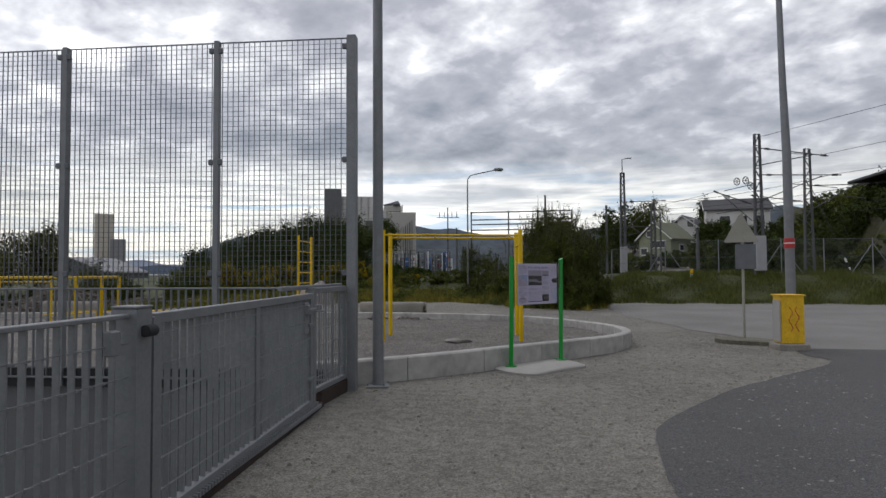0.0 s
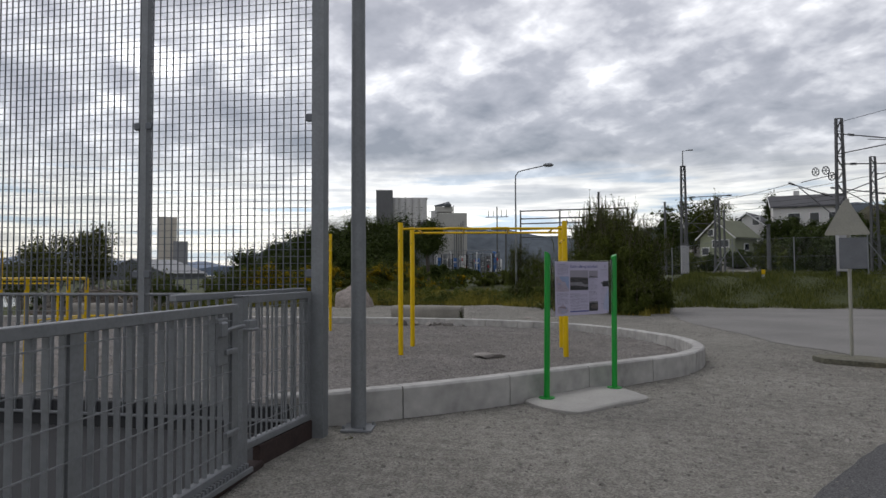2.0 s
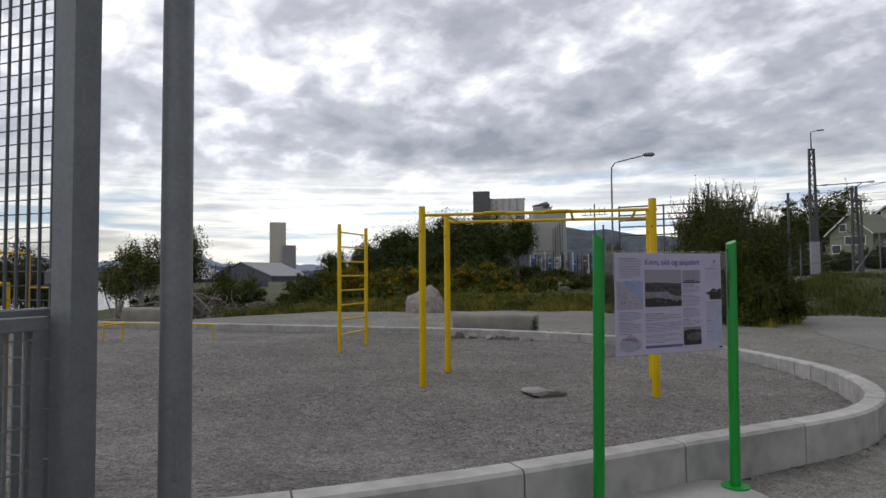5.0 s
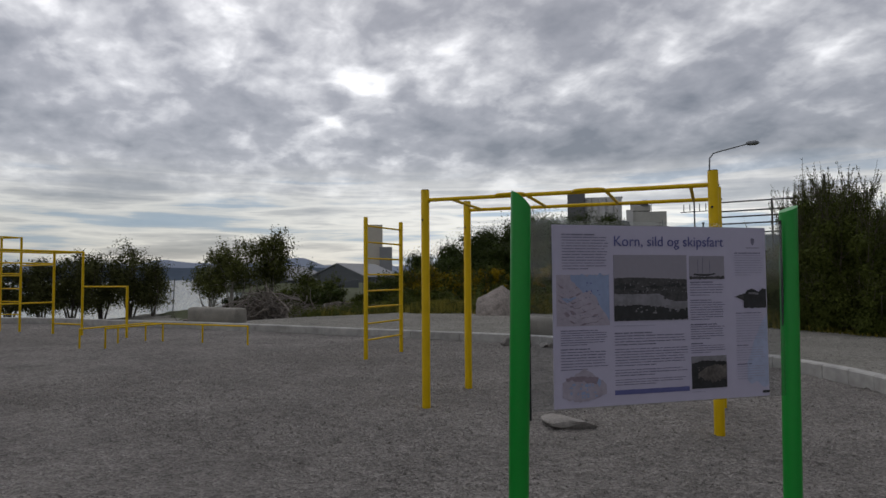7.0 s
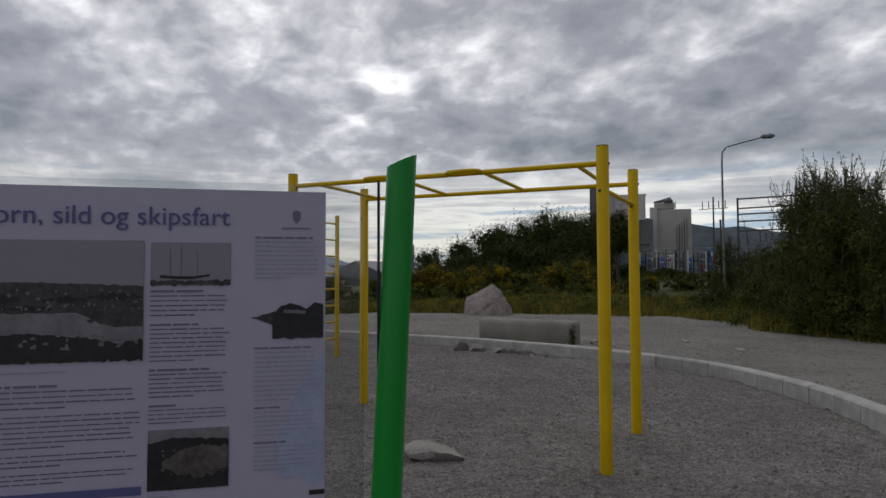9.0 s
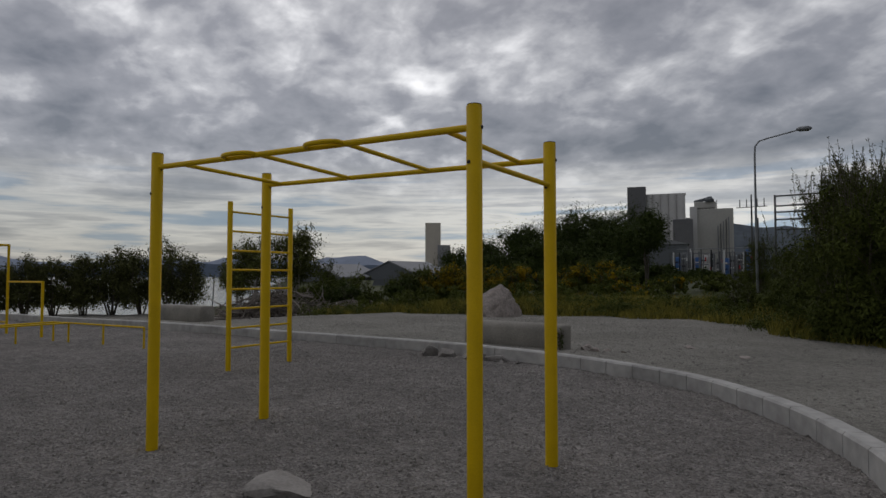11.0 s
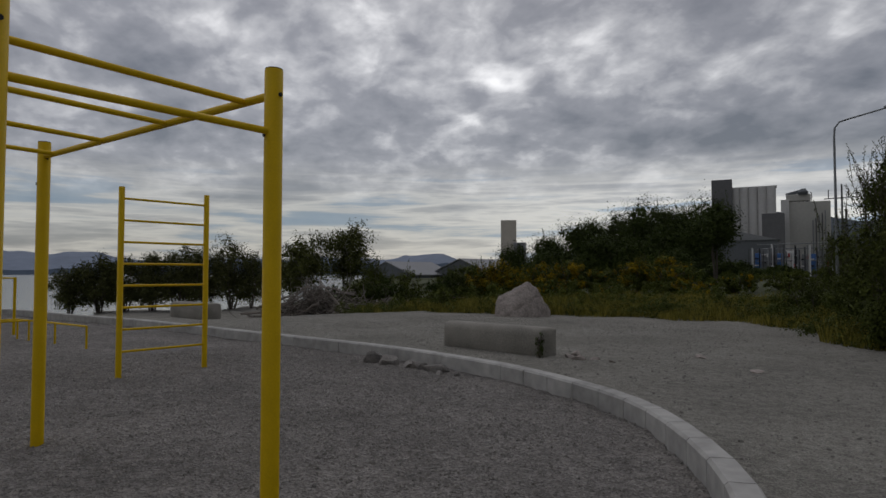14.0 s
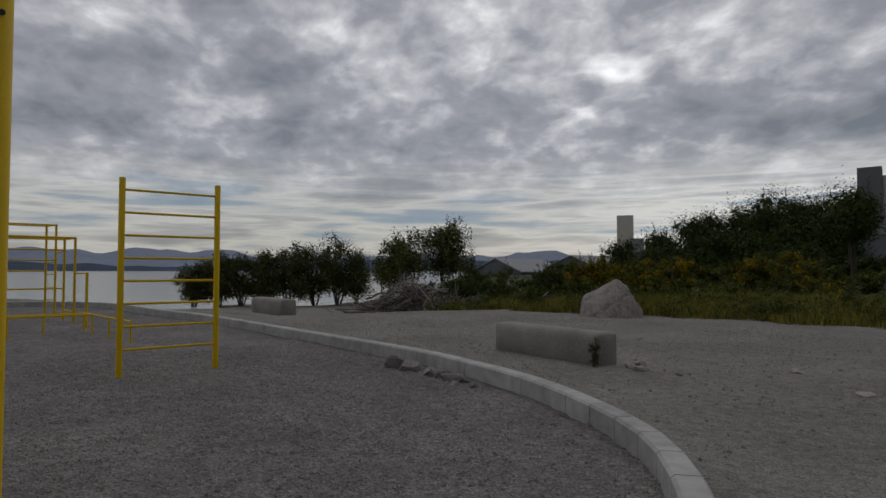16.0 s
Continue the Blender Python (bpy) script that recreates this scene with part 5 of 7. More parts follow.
def leaves(centres, radii, count, size, seed, flat=1.0, hollow=0.35):
    """Many small leaf blades spread through clumps; returns vertices and faces."""
    r_ = np.random.default_rng(seed)
    centres, radii = np.array(centres, float), np.array(radii, float)
    w = radii ** 2
    k = r_.choice(len(centres), count, p=w / w.sum())
    d = r_.normal(size=(count, 3))
    d /= np.linalg.norm(d, axis=1)[:, None]
    rad = hollow + (1 - hollow) * r_.random(count) ** 0.6
    rad *= 1 + 0.18 * r_.normal(size=count)
    pos = centres[k] + d * (radii[k] * rad)[:, None] * np.array([1, 1, flat])
    nrm = d * 0.8 + np.array([0, 0, 0.4]) + r_.normal(size=(count, 3)) * 0.3
    a = np.cross(nrm, r_.normal(size=(count, 3)))
    a /= np.linalg.norm(a, axis=1)[:, None]
    b = np.cross(nrm, a)
    b /= np.linalg.norm(b, axis=1)[:, None]
    s_ = size * (0.6 + 0.8 * r_.random(count))
    a *= s_[:, None]
    b *= (s_ * 0.38)[:, None]
    V = np.stack([pos - a, pos + b - a * 0.1, pos + a, pos - b - a * 0.1], 1).reshape(-1, 3)
    F = np.arange(count * 4).reshape(-1, 4)
    return V, F


def sprays(shoots, per, size, seed):
    """Narrow leaves set along thin upright shoots."""
    r_ = np.random.default_rng(seed)
    P, Q = np.array([tuple(p) for p, q in shoots]), np.array([tuple(q) for p, q in shoots])
    k = np.repeat(np.arange(len(P)), per)
    n_ = len(k)
    d = (Q - P)[k]
    pos = P[k] + d * (r_.random(n_) ** 0.8)[:, None]
    d = d / np.linalg.norm(d, axis=1)[:, None]
    ax = d * 0.7 + r_.normal(size=(n_, 3)) * 0.55
    ax /= np.linalg.norm(ax, axis=1)[:, None]
    b = np.cross(ax, r_.normal(size=(n_, 3)))
    b /= np.linalg.norm(b, axis=1)[:, None]
    s_ = (size * (0.6 + 0.7 * r_.random(n_)))[:, None]
    V = np.stack([pos, pos + ax * s_ * 0.5 + b * s_ * 0.13, pos + ax * s_, pos + ax * s_ * 0.5 - b * s_ * 0.13], 1).reshape(-1, 3)
    return V, np.arange(n_ * 4).reshape(-1, 4)


def woody(name, x, y, height, spread, label, seed, leaf=M_LEAF, bark=M_BARK, count=9000, size=0.07, stems=4, base=0.25, category="shrub", group="", airy=0.3, lean=0.0, z=None, narrow=1.0, shoots=3, core=0.3, feather=0, per=24, bloom=0.0, clump=1.0):
    """A shrub or tree: stems that fork into limbs, each limb carrying clumps of leaves."""
    r_ = random.Random(seed)
    z0 = (gz(x, y) if z is None else z) - 0.05
    t_ = thing(name, (x, y, z0), label, category, group)
    wood = Geo()
    cs, rs = [], []
    for s_ in range(stems):
        an = 6.28 * (s_ + r_.random() * 0.7) / stems
        rad = (spread * (0.25 + 0.55 * r_.random()) if s_ else spread * 0.12) if stems > 1 else 0
        h_ = height * (1 - 0.38 * rad / max(spread, 0.01) * (0.5 + 0.5 * r_.random())) if s_ else height
        foot = Vector((x + math.cos(an) * rad * 0.18, y + math.sin(an) * rad * 0.18, z0))
        tip = Vector((x + math.cos(an) * rad + lean * height, y + math.sin(an) * rad, z0 + h_ * 0.93))
        mid = foot.lerp(tip, 0.45) + Vector((r_.gauss(0, 0.05), r_.gauss(0, 0.05), 0.04)) * height
        r0 = 0.012 * height + 0.012
        path = [foot, foot.lerp(mid, 0.5) + Vector((0, 0, 0.02 * height)), mid, mid.lerp(tip, 0.5), tip]
        wood.tube(path, [r0, r0 * 0.85, r0 * 0.6, r0 * 0.35, r0 * 0.1], 7)
        limbs = 7
        for l in range(limbs):
            u = base + (0.98 - base) * (l + r_.random()) / limbs
            p = foot.lerp(mid, u * 2) if u < 0.5 else mid.lerp(tip, u * 2 - 1)
            a2 = r_.random() * 6.28
            reach = spread * 0.62 * math.sqrt(max(0.05, 1 - max(0.0, (u - 0.3) / 0.72) ** 2)) * (0.55 + 0.6 * r_.random()) * narrow
            q = p + Vector((math.cos(a2) * reach, math.sin(a2) * reach, height * 0.09 * (0.4 + r_.random())))
            wood.tube([p, p.lerp(q, 0.5) + Vector((0, 0, 0.03 * height)), q], [r0 * 0.35, r0 * 0.22, r0 * 0.08], 5)
            for k in range(3):
                c_ = p.lerp(q, 0.45 + 0.3 * k) + Vector((r_.gauss(0, 0.06), r_.gauss(0, 0.06), r_.gauss(0, 0.03))) * height * airy * 2
                cs.append(tuple(c_))
                rs.append(height * (0.075 + 0.075 * r_.random()) * (1.25 - 0.4 * u) * clump)
        cs.append(tuple(tip))
        rs.append(height * 0.05)
        cs.append(tuple(tip + Vector((r_.gauss(0, 0.05), r_.gauss(0, 0.05), 0.04)) * height))
        rs.append(height * 0.028)
        for k in range(shoots):
            a3, r3 = r_.random() * 6.28, spread * 0.6 * r_.random()
            p = tip + Vector((math.cos(a3) * r3, math.sin(a3) * r3, -height * (0.05 + 0.35 * r3 / max(spread, 0.1))))
            q = p + Vector((r_.gauss(0, 0.05), r_.gauss(0, 0.05), 0.13 + 0.1 * r_.random())) * height
            wood.tube([tip, p, q], [0.008, 0.006, 0.003], 4)
            for u in (0.25, 0.5, 0.75, 1.0):
                cs.append(tuple(p.lerp(q, u)))
                rs.append(height * 0.026)
    spray = []
    twig = Geo()
    far_ = sorted(range(len(cs)), key=lambda k: -(cs[k][2] + 0.6 * rs[k] + 0.5 * math.hypot(cs[k][0] - x, cs[k][1] - y)))[:max(1, len(cs) * 2 // 3)]
    for _ in range(feather):
        k = r_.choice(far_)
        out_ = Vector((cs[k][0] - x, cs[k][1] - y, 0)) * 0.5
        p = Vector(cs[k]) + Vector((r_.gauss(0, 0.5), r_.gauss(0, 0.5), 0.3 + 0.4 * r_.random())) * rs[k]
        q = p + Vector((out_.x * 0.25 + r_.gauss(0, 0.12), out_.y * 0.25 + r_.gauss(0, 0.12), 0.5 + 0.35 * r_.random())) * height * (0.14 + 0.17 * r_.random())
        spray.append((p, q))
        twig.tube([p, p.lerp(q, 0.5), q], [0.006, 0.005, 0.002], 4)
    part("trunk", wood, bark, t_, smooth=60)
    V, F = leaves(cs, rs, int(count * 1.5), size * 0.78, seed)
    if core:
        V2, F2 = leaves(cs, np.array(rs) * 0.5, int(count * core * 1.4), size * 1.25, seed + 7, 1.0, 0.0)
        V, F = np.concatenate([V, V2]), np.concatenate([F, F2 + len(V)])
    if spray:
        tagged(part("twig", twig, bark, t_, smooth=0), kind="stuff")
        V2, F2 = sprays(spray, per, size * 1.5, seed)
        V, F = np.concatenate([V, V2]), np.concatenate([F, F2 + len(V)])
    if bloom:
        pick = [k for k in range(len(cs)) if r_.random() < bloom and cs[k][2] > z0 + height * 0.35]
        V2, F2 = leaves([cs[k] for k in pick], [rs[k] * 1.08 for k in pick], int(count * 0.9), size * 0.7, seed + 9, 1.0, 0.5)
        part("bloom", Geo().arrays(V2, F2), M_GORSE, t_, "dull yellow gorse bloom", smooth=0)
    low_ = z0 + 0.03
    V[:, 2] = np.maximum(V[:, 2], low_)
    part("crown", Geo().arrays(V, F), leaf, t_, smooth=0)
    return t_


# big willow shrubs at the road side
for i, (x, y, h_, sp, cnt, fe) in enumerate(((-0.05, 27.7, 3.9, 1.35, 26000, 380), (-0.8, 29.2, 4.1, 1.35, 22000, 340), (0.9, 29.6, 3.6, 1.4, 17000, 260), (-1.7, 31.6, 2.6, 1.0, 10000, 160), (-0.5, 32.2, 4.3, 1.6, 15000, 300), (0.7, 26.5, 1.5, 0.9, 9000, 120), (-0.6, 27.5, 1.7, 0.8, 8000, 120), (-3.2, 34.8, 1.5, 0.9, 6000, 80), (-5.0, 37.0, 1.2, 0.9, 4000, 50), (1.6, 27.9, 1.5, 0.6, 6000, 80), (-6.2, 52.8, 2.8, 1.4, 6000, 90), (-7.5, 51.6, 3.6, 1.1, 7000, 120), (-5.2, 49.0, 2.6, 1.4, 6000, 90), (-4.0, 44.0, 1.9, 1.3, 5000, 70), (0.2, 40.0, 2.6, 1.4, 7000, 100))):
    woody("willow_shrub", x, y, h_, sp, "feathery olive green willow shrub beside the road", 100 + i, M_LEAF, M_BARK, cnt, 0.043, 7, 0.06, "shrub", "roadside shrubs", 0.45, feather=fe, per=28, shoots=2)
# shrubs along the shore
for i, (x, y, h_, sp, cnt) in enumerate(((-59.4, 41.3, 7.1, 2.6, 13000), (-57.6, 42.6, 5.6, 1.8, 6000), (-60.5, 39.1, 6.6, 2.3, 11000), (-61.5, 36.8, 6.7, 2.3, 11000), (-62.4, 34.6, 5.8, 2.2, 10000), (-63.2, 32.3, 5.5, 2.2, 10000), (-63.9, 30.2, 5.6, 2.2, 10000), (-64.6, 28.0, 4.6, 2.0, 8000))):
    woody("shore_tree", x, y, h_, sp, "dark leafy willow tree at the shore", 140 + i, M_LEAFS, M_BARK, int(cnt * 0.62), 0.15, 6, 0.2, "tree", "shore trees", 0.4, core=0.0, shoots=2)
for i, (x, y, h_, sp, cnt) in enumerate(((-40.4, 42.5, 7.2, 2.2, 5600), (-40.6, 38.9, 6.3, 2.4, 4800), (-44.0, 39.3, 5.3, 1.8, 2000))):
    woody("birch_tree", x, y, h_, sp, "slender birch tree with airy crown near the shore", 170 + i, M_LEAFBIRCH, M_BIRCHBARK, cnt, 0.14, 6, 0.48, "tree", "birch trees", 0.5, core=0.05)
for i, (x, y, h_, sp, cnt) in enumerate(((-33.4, 40.0, 3.7, 1.3, 4000), (-36.5, 40.5, 2.4, 1.6, 4000), (-39.5, 40.6, 2.2, 1.8, 4000), (-31.0, 37.5, 2.2, 1.5, 4000), (-35.0, 44.0, 3.0, 1.5, 4000), (-28.4, 37.0, 2.0, 1.4, 4000), (-26.5, 41.5, 2.6, 1.4, 4000), (-29.8, 44.0, 2.6, 1.5, 4000), (-25.0, 38.5, 1.9, 1.3, 4000), (-23.0, 34.5, 1.2, 1.1, 3000), (-20.0, 33.6, 1.0, 1.0, 2600), (-43.0, 41.0, 2.0, 1.6, 3500))):
    woody("bramble_bush", x, y, h_, sp, "low olive green bush on the rough shore bank", 190 + i, (M_LEAF, M_LEAFB, M_LEAFD)[i % 3], M_BARK, cnt, 0.08, 5, 0.06, "bush", "bank bushes", 0.4, feather=20, per=12)
# gorse in bloom
for i, (x, y, h_, sp, bl) in enumerate(((-29.2, 45.4, 2.3, 1.5, 0.2), (-27.2, 44.2, 2.7, 1.8, 0.3), (-25.4, 44.2, 3.0, 1.9, 0.55), (-23.6, 45.4, 2.5, 1.9, 0.35), (-22.3, 47.5, 2.5, 1.9, 0.2), (-20.6, 49.2, 1.8, 1.8, 0.08), (-19.0, 50.3, 2.2, 1.9, 0.4), (-17.2, 50.5, 2.4, 1.9, 0.45), (-15.5, 49.7, 1.8, 1.8, 0.12), (-13.9, 48.0, 1.0, 1.7, 0.4), (-12.4, 50.0, 1.2, 1.8, 0.1), (-21.3, 44.4, 1.3, 1.5, 0.15), (-17.8, 45.4, 0.9, 1.5, 0.08), (-10.6, 52.9, 1.2, 1.9, 0.0), (-8.7, 54.8, 1.3, 2.0, 0.0))):
    woody("gorse_bush", x, y, h_, sp, "green gorse bush with scattered yellow bloom" if bl > 0.1 else "dark olive green scrub bush", 220 + i, M_LEAFB, M_BARK, 3600, 0.09, 6, 0.05, "bush", "gorse bushes", 0.35, feather=40, per=14, bloom=bl)
# dark wood behind
for i, (x, y, h_, sp, cnt) in enumerate(((-39.8, 62.8, 4.7, 1.7, 3000), (-36.9, 65.4, 5.4, 2.0, 4500), (-35.7, 70.1, 7.2, 3.1, 12000), (-32.8, 74.1, 8.5, 3.7, 16000), (-30.4, 76.1, 8.6, 3.7, 16000), (-28.0, 76.7, 8.6, 3.5, 14000), (-25.7, 75.4, 8.1, 2.9, 11000), (-20.8, 72.8, 1.5, 2.4, 5000), (-18.4, 73.4, 1.2, 2.4, 5000), (-31.8, 67.4, 5.3, 2.9, 9000), (-27.2, 68.1, 5.2, 3.2, 9000), (-24.0, 66.8, 3.2, 2.6, 7000), (-21.1, 67.4, 1.4, 2.4, 5000), (-16.6, 71.4, 1.2, 2.1, 4000), (-34.9, 62.8, 3.8, 2.4, 6000), (-42.5, 72.8, 4.6, 2.4, 5000), (-17.9, 62.8, 1.7, 2.4, 5000))):
    woody("alder_tree", x, y, h_, sp, "dark green broadleaf tree of the wood behind the meadow", 260 + i, M_LEAFD, M_BARK, int(cnt * 1.15), 0.155, 7, 0.08, "tree", "dark wood", 0.33, core=0.35, shoots=0, feather=6, per=14, clump=2.05)

woody("alder_tree", -17.0, 58.3, 6.35 - gz(-17.0, 58.3), 1.7, "lone dark alder with an open crown before the silo", 290, M_LEAFD, M_BARK, 6500, 0.13, 4, 0.6, "tree", "dark wood", 0.35, core=0.3, shoots=0, feather=14, per=14, clump=1.3)


def grass(name, inside_fn, box, count, height, seed, material, label):
    r_ = np.random.default_rng(seed)
    x = r_.uniform(box[0], box[2], count)
    y = r_.uniform(box[1], box[3], count)
    k = inside_fn(x, y)
    x, y = x[k], y[k]
    z = land(x, y)
    n_ = len(x)
    h_ = height * (0.35 + 0.8 * r_.random(n_)) * (0.7 + 0.5 * np.sin(x * 1.7 + 1.3 * np.sin(y)) * np.cos(y * 1.3))
    h_ = np.maximum(h_, 0.05)
    an = r_.random(n_) * 6.28
    w = 0.008 + 0.012 * r_.random(n_)
    lean = 0.35 * h_
    dx, dy = np.cos(an), np.sin(an)
    a2 = r_.random(n_) * 6.28
    V = np.stack([np.stack([x - dx * w, y - dy * w, z - 0.02], 1), np.stack([x + dx * w, y + dy * w, z - 0.02], 1), np.stack([x + np.cos(a2) * lean, y + np.sin(a2) * lean, z + h_], 1)], 1).reshape(-1, 3)
    g_ = Geo()
    g_.arrays(V, np.arange(n_ * 3).reshape(-1, 3))
    return single(name, g_, material, label, "grass", kind="stuff", smooth=0)


VERGE = [(-58, 43), (-45, 40.0), (-35, 37.4), (-28.5, 34.2), (-22.5, 31.2), (-17.0, 29.2), (-13.9, 30.2), (-10.2, 32.2), (-5.3, 32.8), (-2.6, 29.8), (-0.6, 26.6), (1.3, 26.0), (2.0, 30), (2.0, 50), (-28, 56), (-60, 60)]


def in_verge(x, y):
    return inside(x + 0.5 * np.sin(y * 1.9 + x), y + 0.4 * np.sin(x * 2.3), VERGE) & (x > np.interp(y, SHORE_Y, SHORE_X) - 1)


def turf(name, xs_, ys_, fn, label, lift=0.02):
    g_ = sheet(xs_, ys_, lambda a_, b_: land(a_, b_) + lift)
    v = np.array(g_.v)
    keep = fn(v[:, 0], v[:, 1])
    idx = np.cumsum(keep) - 1
    o = Geo()
    o.v = [tuple(p) for p, k in zip(g_.v, keep) if k]
    o.f = [tuple(int(idx[i]) for i in f) for f in g_.f if all(keep[i] for i in f)]
    return single(name, o, M_SOIL, label, "grass ground", kind="structure", smooth=60)


turf("turf", np.arange(-60, 2.5, 0.5), np.arange(24.6, 60, 0.5), in_verge, "rough green turf behind the gravel")
turf("turf", xs[(xs >= -450) & (xs <= 4)], ys[(ys >= 46) & (ys <= 400)], lambda a_, b_: b_ > 40, "rough dark green ground behind the wood", 0.05)
grass("meadow_grass", in_verge, (-46, 25, 2, 46), 260000, 0.5, 5, M_GRASS, "rough green and straw-coloured meadow grass")


def weeds(name, line, count, seed, material, label, height=0.45, width=1.3):
    """Leafy weeds in a ragged strip along a line."""
    pts_ = catmull(line, 0.3)
    r_ = random.Random(seed)
    cs, rs = [], []
    for p in pts_:
        for _ in range(3):
            x, y = p.x + r_.gauss(0, width * 0.4), p.y + abs(r_.gauss(0, width))
            h_ = height * (0.2 + 1.1 * r_.random() ** 2)
            for k in range(3):
                cs.append((x + r_.gauss(0, 0.08), y + r_.gauss(0, 0.08), gz(x, y) + h_ * (0.2 + 0.4 * k)))
                rs.append(0.08 + 0.16 * r_.random())
    V, F = leaves(cs, rs, count, 0.04, seed)
    return single(name, Geo().arrays(V, F), material, label, "weeds", kind="stuff", smooth=0)


weeds("meadow_weeds", VERGE[2:11], 30000, 31, M_LEAF, "leafy green weeds at the edge of the gravel")
weeds("meadow_weeds", [(-12, 33.5), (-8, 36), (-4, 36.5)], 16000, 32, M_LEAFB, "tall olive weeds in the meadow", 0.8, 2.2)
weeds("meadow_weeds", [(-26, 32.2), (-20, 31), (-14.5, 33.5)], 14000, 33, M_LEAFB, "olive weeds on the rubble bank", 0.5, 2.0)
weeds("meadow_weeds", [(-23, 36.5), (-18, 36.5), (-13, 37.5), (-9, 39.5), (-4, 41)], 30000, 34, M_LEAFB, "waist-high olive scrub in the meadow", 0.9, 1.6)
weeds("meadow_weeds", [(-9.5, 33.6), (-6, 34.5), (-3.2, 32.5), (-1.5, 29.4)], 16000, 35, M_LEAF, "tall green weeds before the willow", 0.6, 1.2)
woody("weed_plant", -4.70, 21.38, 0.46, 0.13, "small dark weed at the end of the concrete block", 401, M_LEAFD, M_BARK, 130, 0.026, 3, 0.1, "weed", z=-0.17, shoots=2, narrow=0.6)

woody("weed_tuft", -2.16, 7.22, 0.06, 0.08, "tiny green weed on the trodden gravel", 410, M_LEAFB, M_BARK, 120, 0.014, 3, 0.1, "weed", shoots=1)


def on_bank(x, y):
    return (y > 32.4 + 0.25 * np.sin(x * 2.1)) & (x > 1.6)


turf("turf", np.arange(1.5, 60, 0.6), np.concatenate([np.arange(32.0, 48, 0.5), np.arange(48, 80, 2.0)]), on_bank, "green turf of the railway bank")
grass("bank_grass", on_bank, (1.6, 32.2, 36, 41), 130000, 0.32, 6, M_GRASSB, "long green grass on the railway bank")

# ---- road furniture by the turning area ----
Z1 = gz(3.6, 13.7)
t = thing("warning_sign", (3.6, 13.7, Z1), "back of a grey triangular road sign on a thin post", "road sign")
part("post", Geo().rod((3.62, 13.72, Z1 - 0.2), (3.62, 13.72, 2.54), 0.026, n=14), M_SIGNBACK, t)
g = Geo()
tri = [(-0.30, 0), (0.30, 0), (0.31, 0.03), (0.03, 0.56), (-0.03, 0.56), (-0.31, 0.03)]
d = Vector((math.cos(radians(-8)), math.sin(radians(-8)), 0))
nn = Vector((-d.y, d.x, 0)) * 0.012
v = [Vector((3.58, 13.66, 1.95)) + d * x + Vector((0, 0, z)) for x, z in tri]
g.add([*v, *[p - nn for p in v]], [(0, 1, 2, 3, 4, 5), (11, 10, 9, 8, 7, 6)] + [(i, i + 6, (i + 1) % 6 + 6, (i + 1) % 6) for i in range(6)])
part("sign_plate", g, M_SIGNBACK, t, "dull grey triangular sign back", smooth=0)
part("lower_plate", Geo().box((3.66, 13.66, 1.66), (0.38, 0.012, 0.5), -8, bevel=0.003), M_GALVD, t, "grey rectangular sign back")

ZB = gz(4.0, 12.4)
t = thing("yellow_cabinet", (4.0, 12.4, ZB), "small scuffed yellow utility cabinet with a grey side", "utility cabinet")
part("body", Geo().box((4.03, 12.45, ZB + 0.55), (0.38, 0.36, 0.86), 5, bevel=0.012), M_ORANGE, t)
m_ = Matrix.Rotation(radians(5), 4, "Z")
c = Vector((4.03, 12.45, 0))
p = c + m_ @ Vector((-0.204, 0, 0))
part("side_panel", Geo().box((p.x, p.y, ZB + 0.52), (0.012, 0.30, 0.74), 5, bevel=0.003), M_CABGREY, t, "grey side panel")
part("lid", Geo().box((4.03, 12.45, ZB + 0.985), (0.44, 0.4, 0.025), 5, bevel=0.006), M_ORANGE, t)
p = c + m_ @ Vector((0.05, -0.184, 0))
g = Geo()
for k in range(2):
    path = []
    for j in range(9):
        q = c + m_ @ Vector((-0.04 + 0.11 * k + 0.035 * math.sin(j * 1.3 + k * 2), -0.184, 0))
        path.append((q.x, q.y, ZB + 0.34 + j * 0.055))
    g.tube(path, 0.007, 4)
part("scrawl", g, M_RED, t, "faded reddish scrawl", smooth=0)
part("base", Geo().box((4.03, 12.45, ZB + 0.05), (0.52, 0.46, 0.14), 5, bevel=0.02), M_CONCRETE, t, "concrete base")
M_CUT0 = mat("mossy_kerb", (0.12, 0.115, 0.085), 0.95, vary=0.6, scale=3, fine=25, bump=0.6, bump_dist=0.01)
g = Geo()
isl = catmull([(3.1, 13.3), (3.5, 13.05), (3.95, 12.95), (4.1, 13.3), (3.9, 13.75), (3.4, 13.9), (3.05, 13.7), (3.1, 13.3)], 0.15)[:-1]
g.prism([(q.x, q.y) for q in isl], ZB - 0.2, ZB + 0.07)
single("kerb_island", g, M_CUT0, "low mossy stone island round the sign post", "kerb")

Z2 = gz(4.93, 15.0)
t = thing("street_lamp", (4.93, 15.0, Z2), "tall grey steel lamp pole with a red sign band", "street lamp")
part("pole", Geo().tube([(4.94, 15.0, Z2), (4.92, 15.0, 3.9), (4.87, 15.0, 5.7), (4.81, 15.0, 9.2)], [0.105, 0.092, 0.072, 0.052], 18), M_GALV, t)
part("sign_band", Geo().tube([(4.93, 15.0, 1.86), (4.93, 15.0, 2.08)], [0.108, 0.108], 18), M_RED, t, "small red no-entry sign wrapped on the pole")
part("sign_bar", Geo().tube([(4.93, 15.0, 1.96), (4.93, 15.0, 1.985)], [0.11, 0.11], 18), M_WHITE, t)


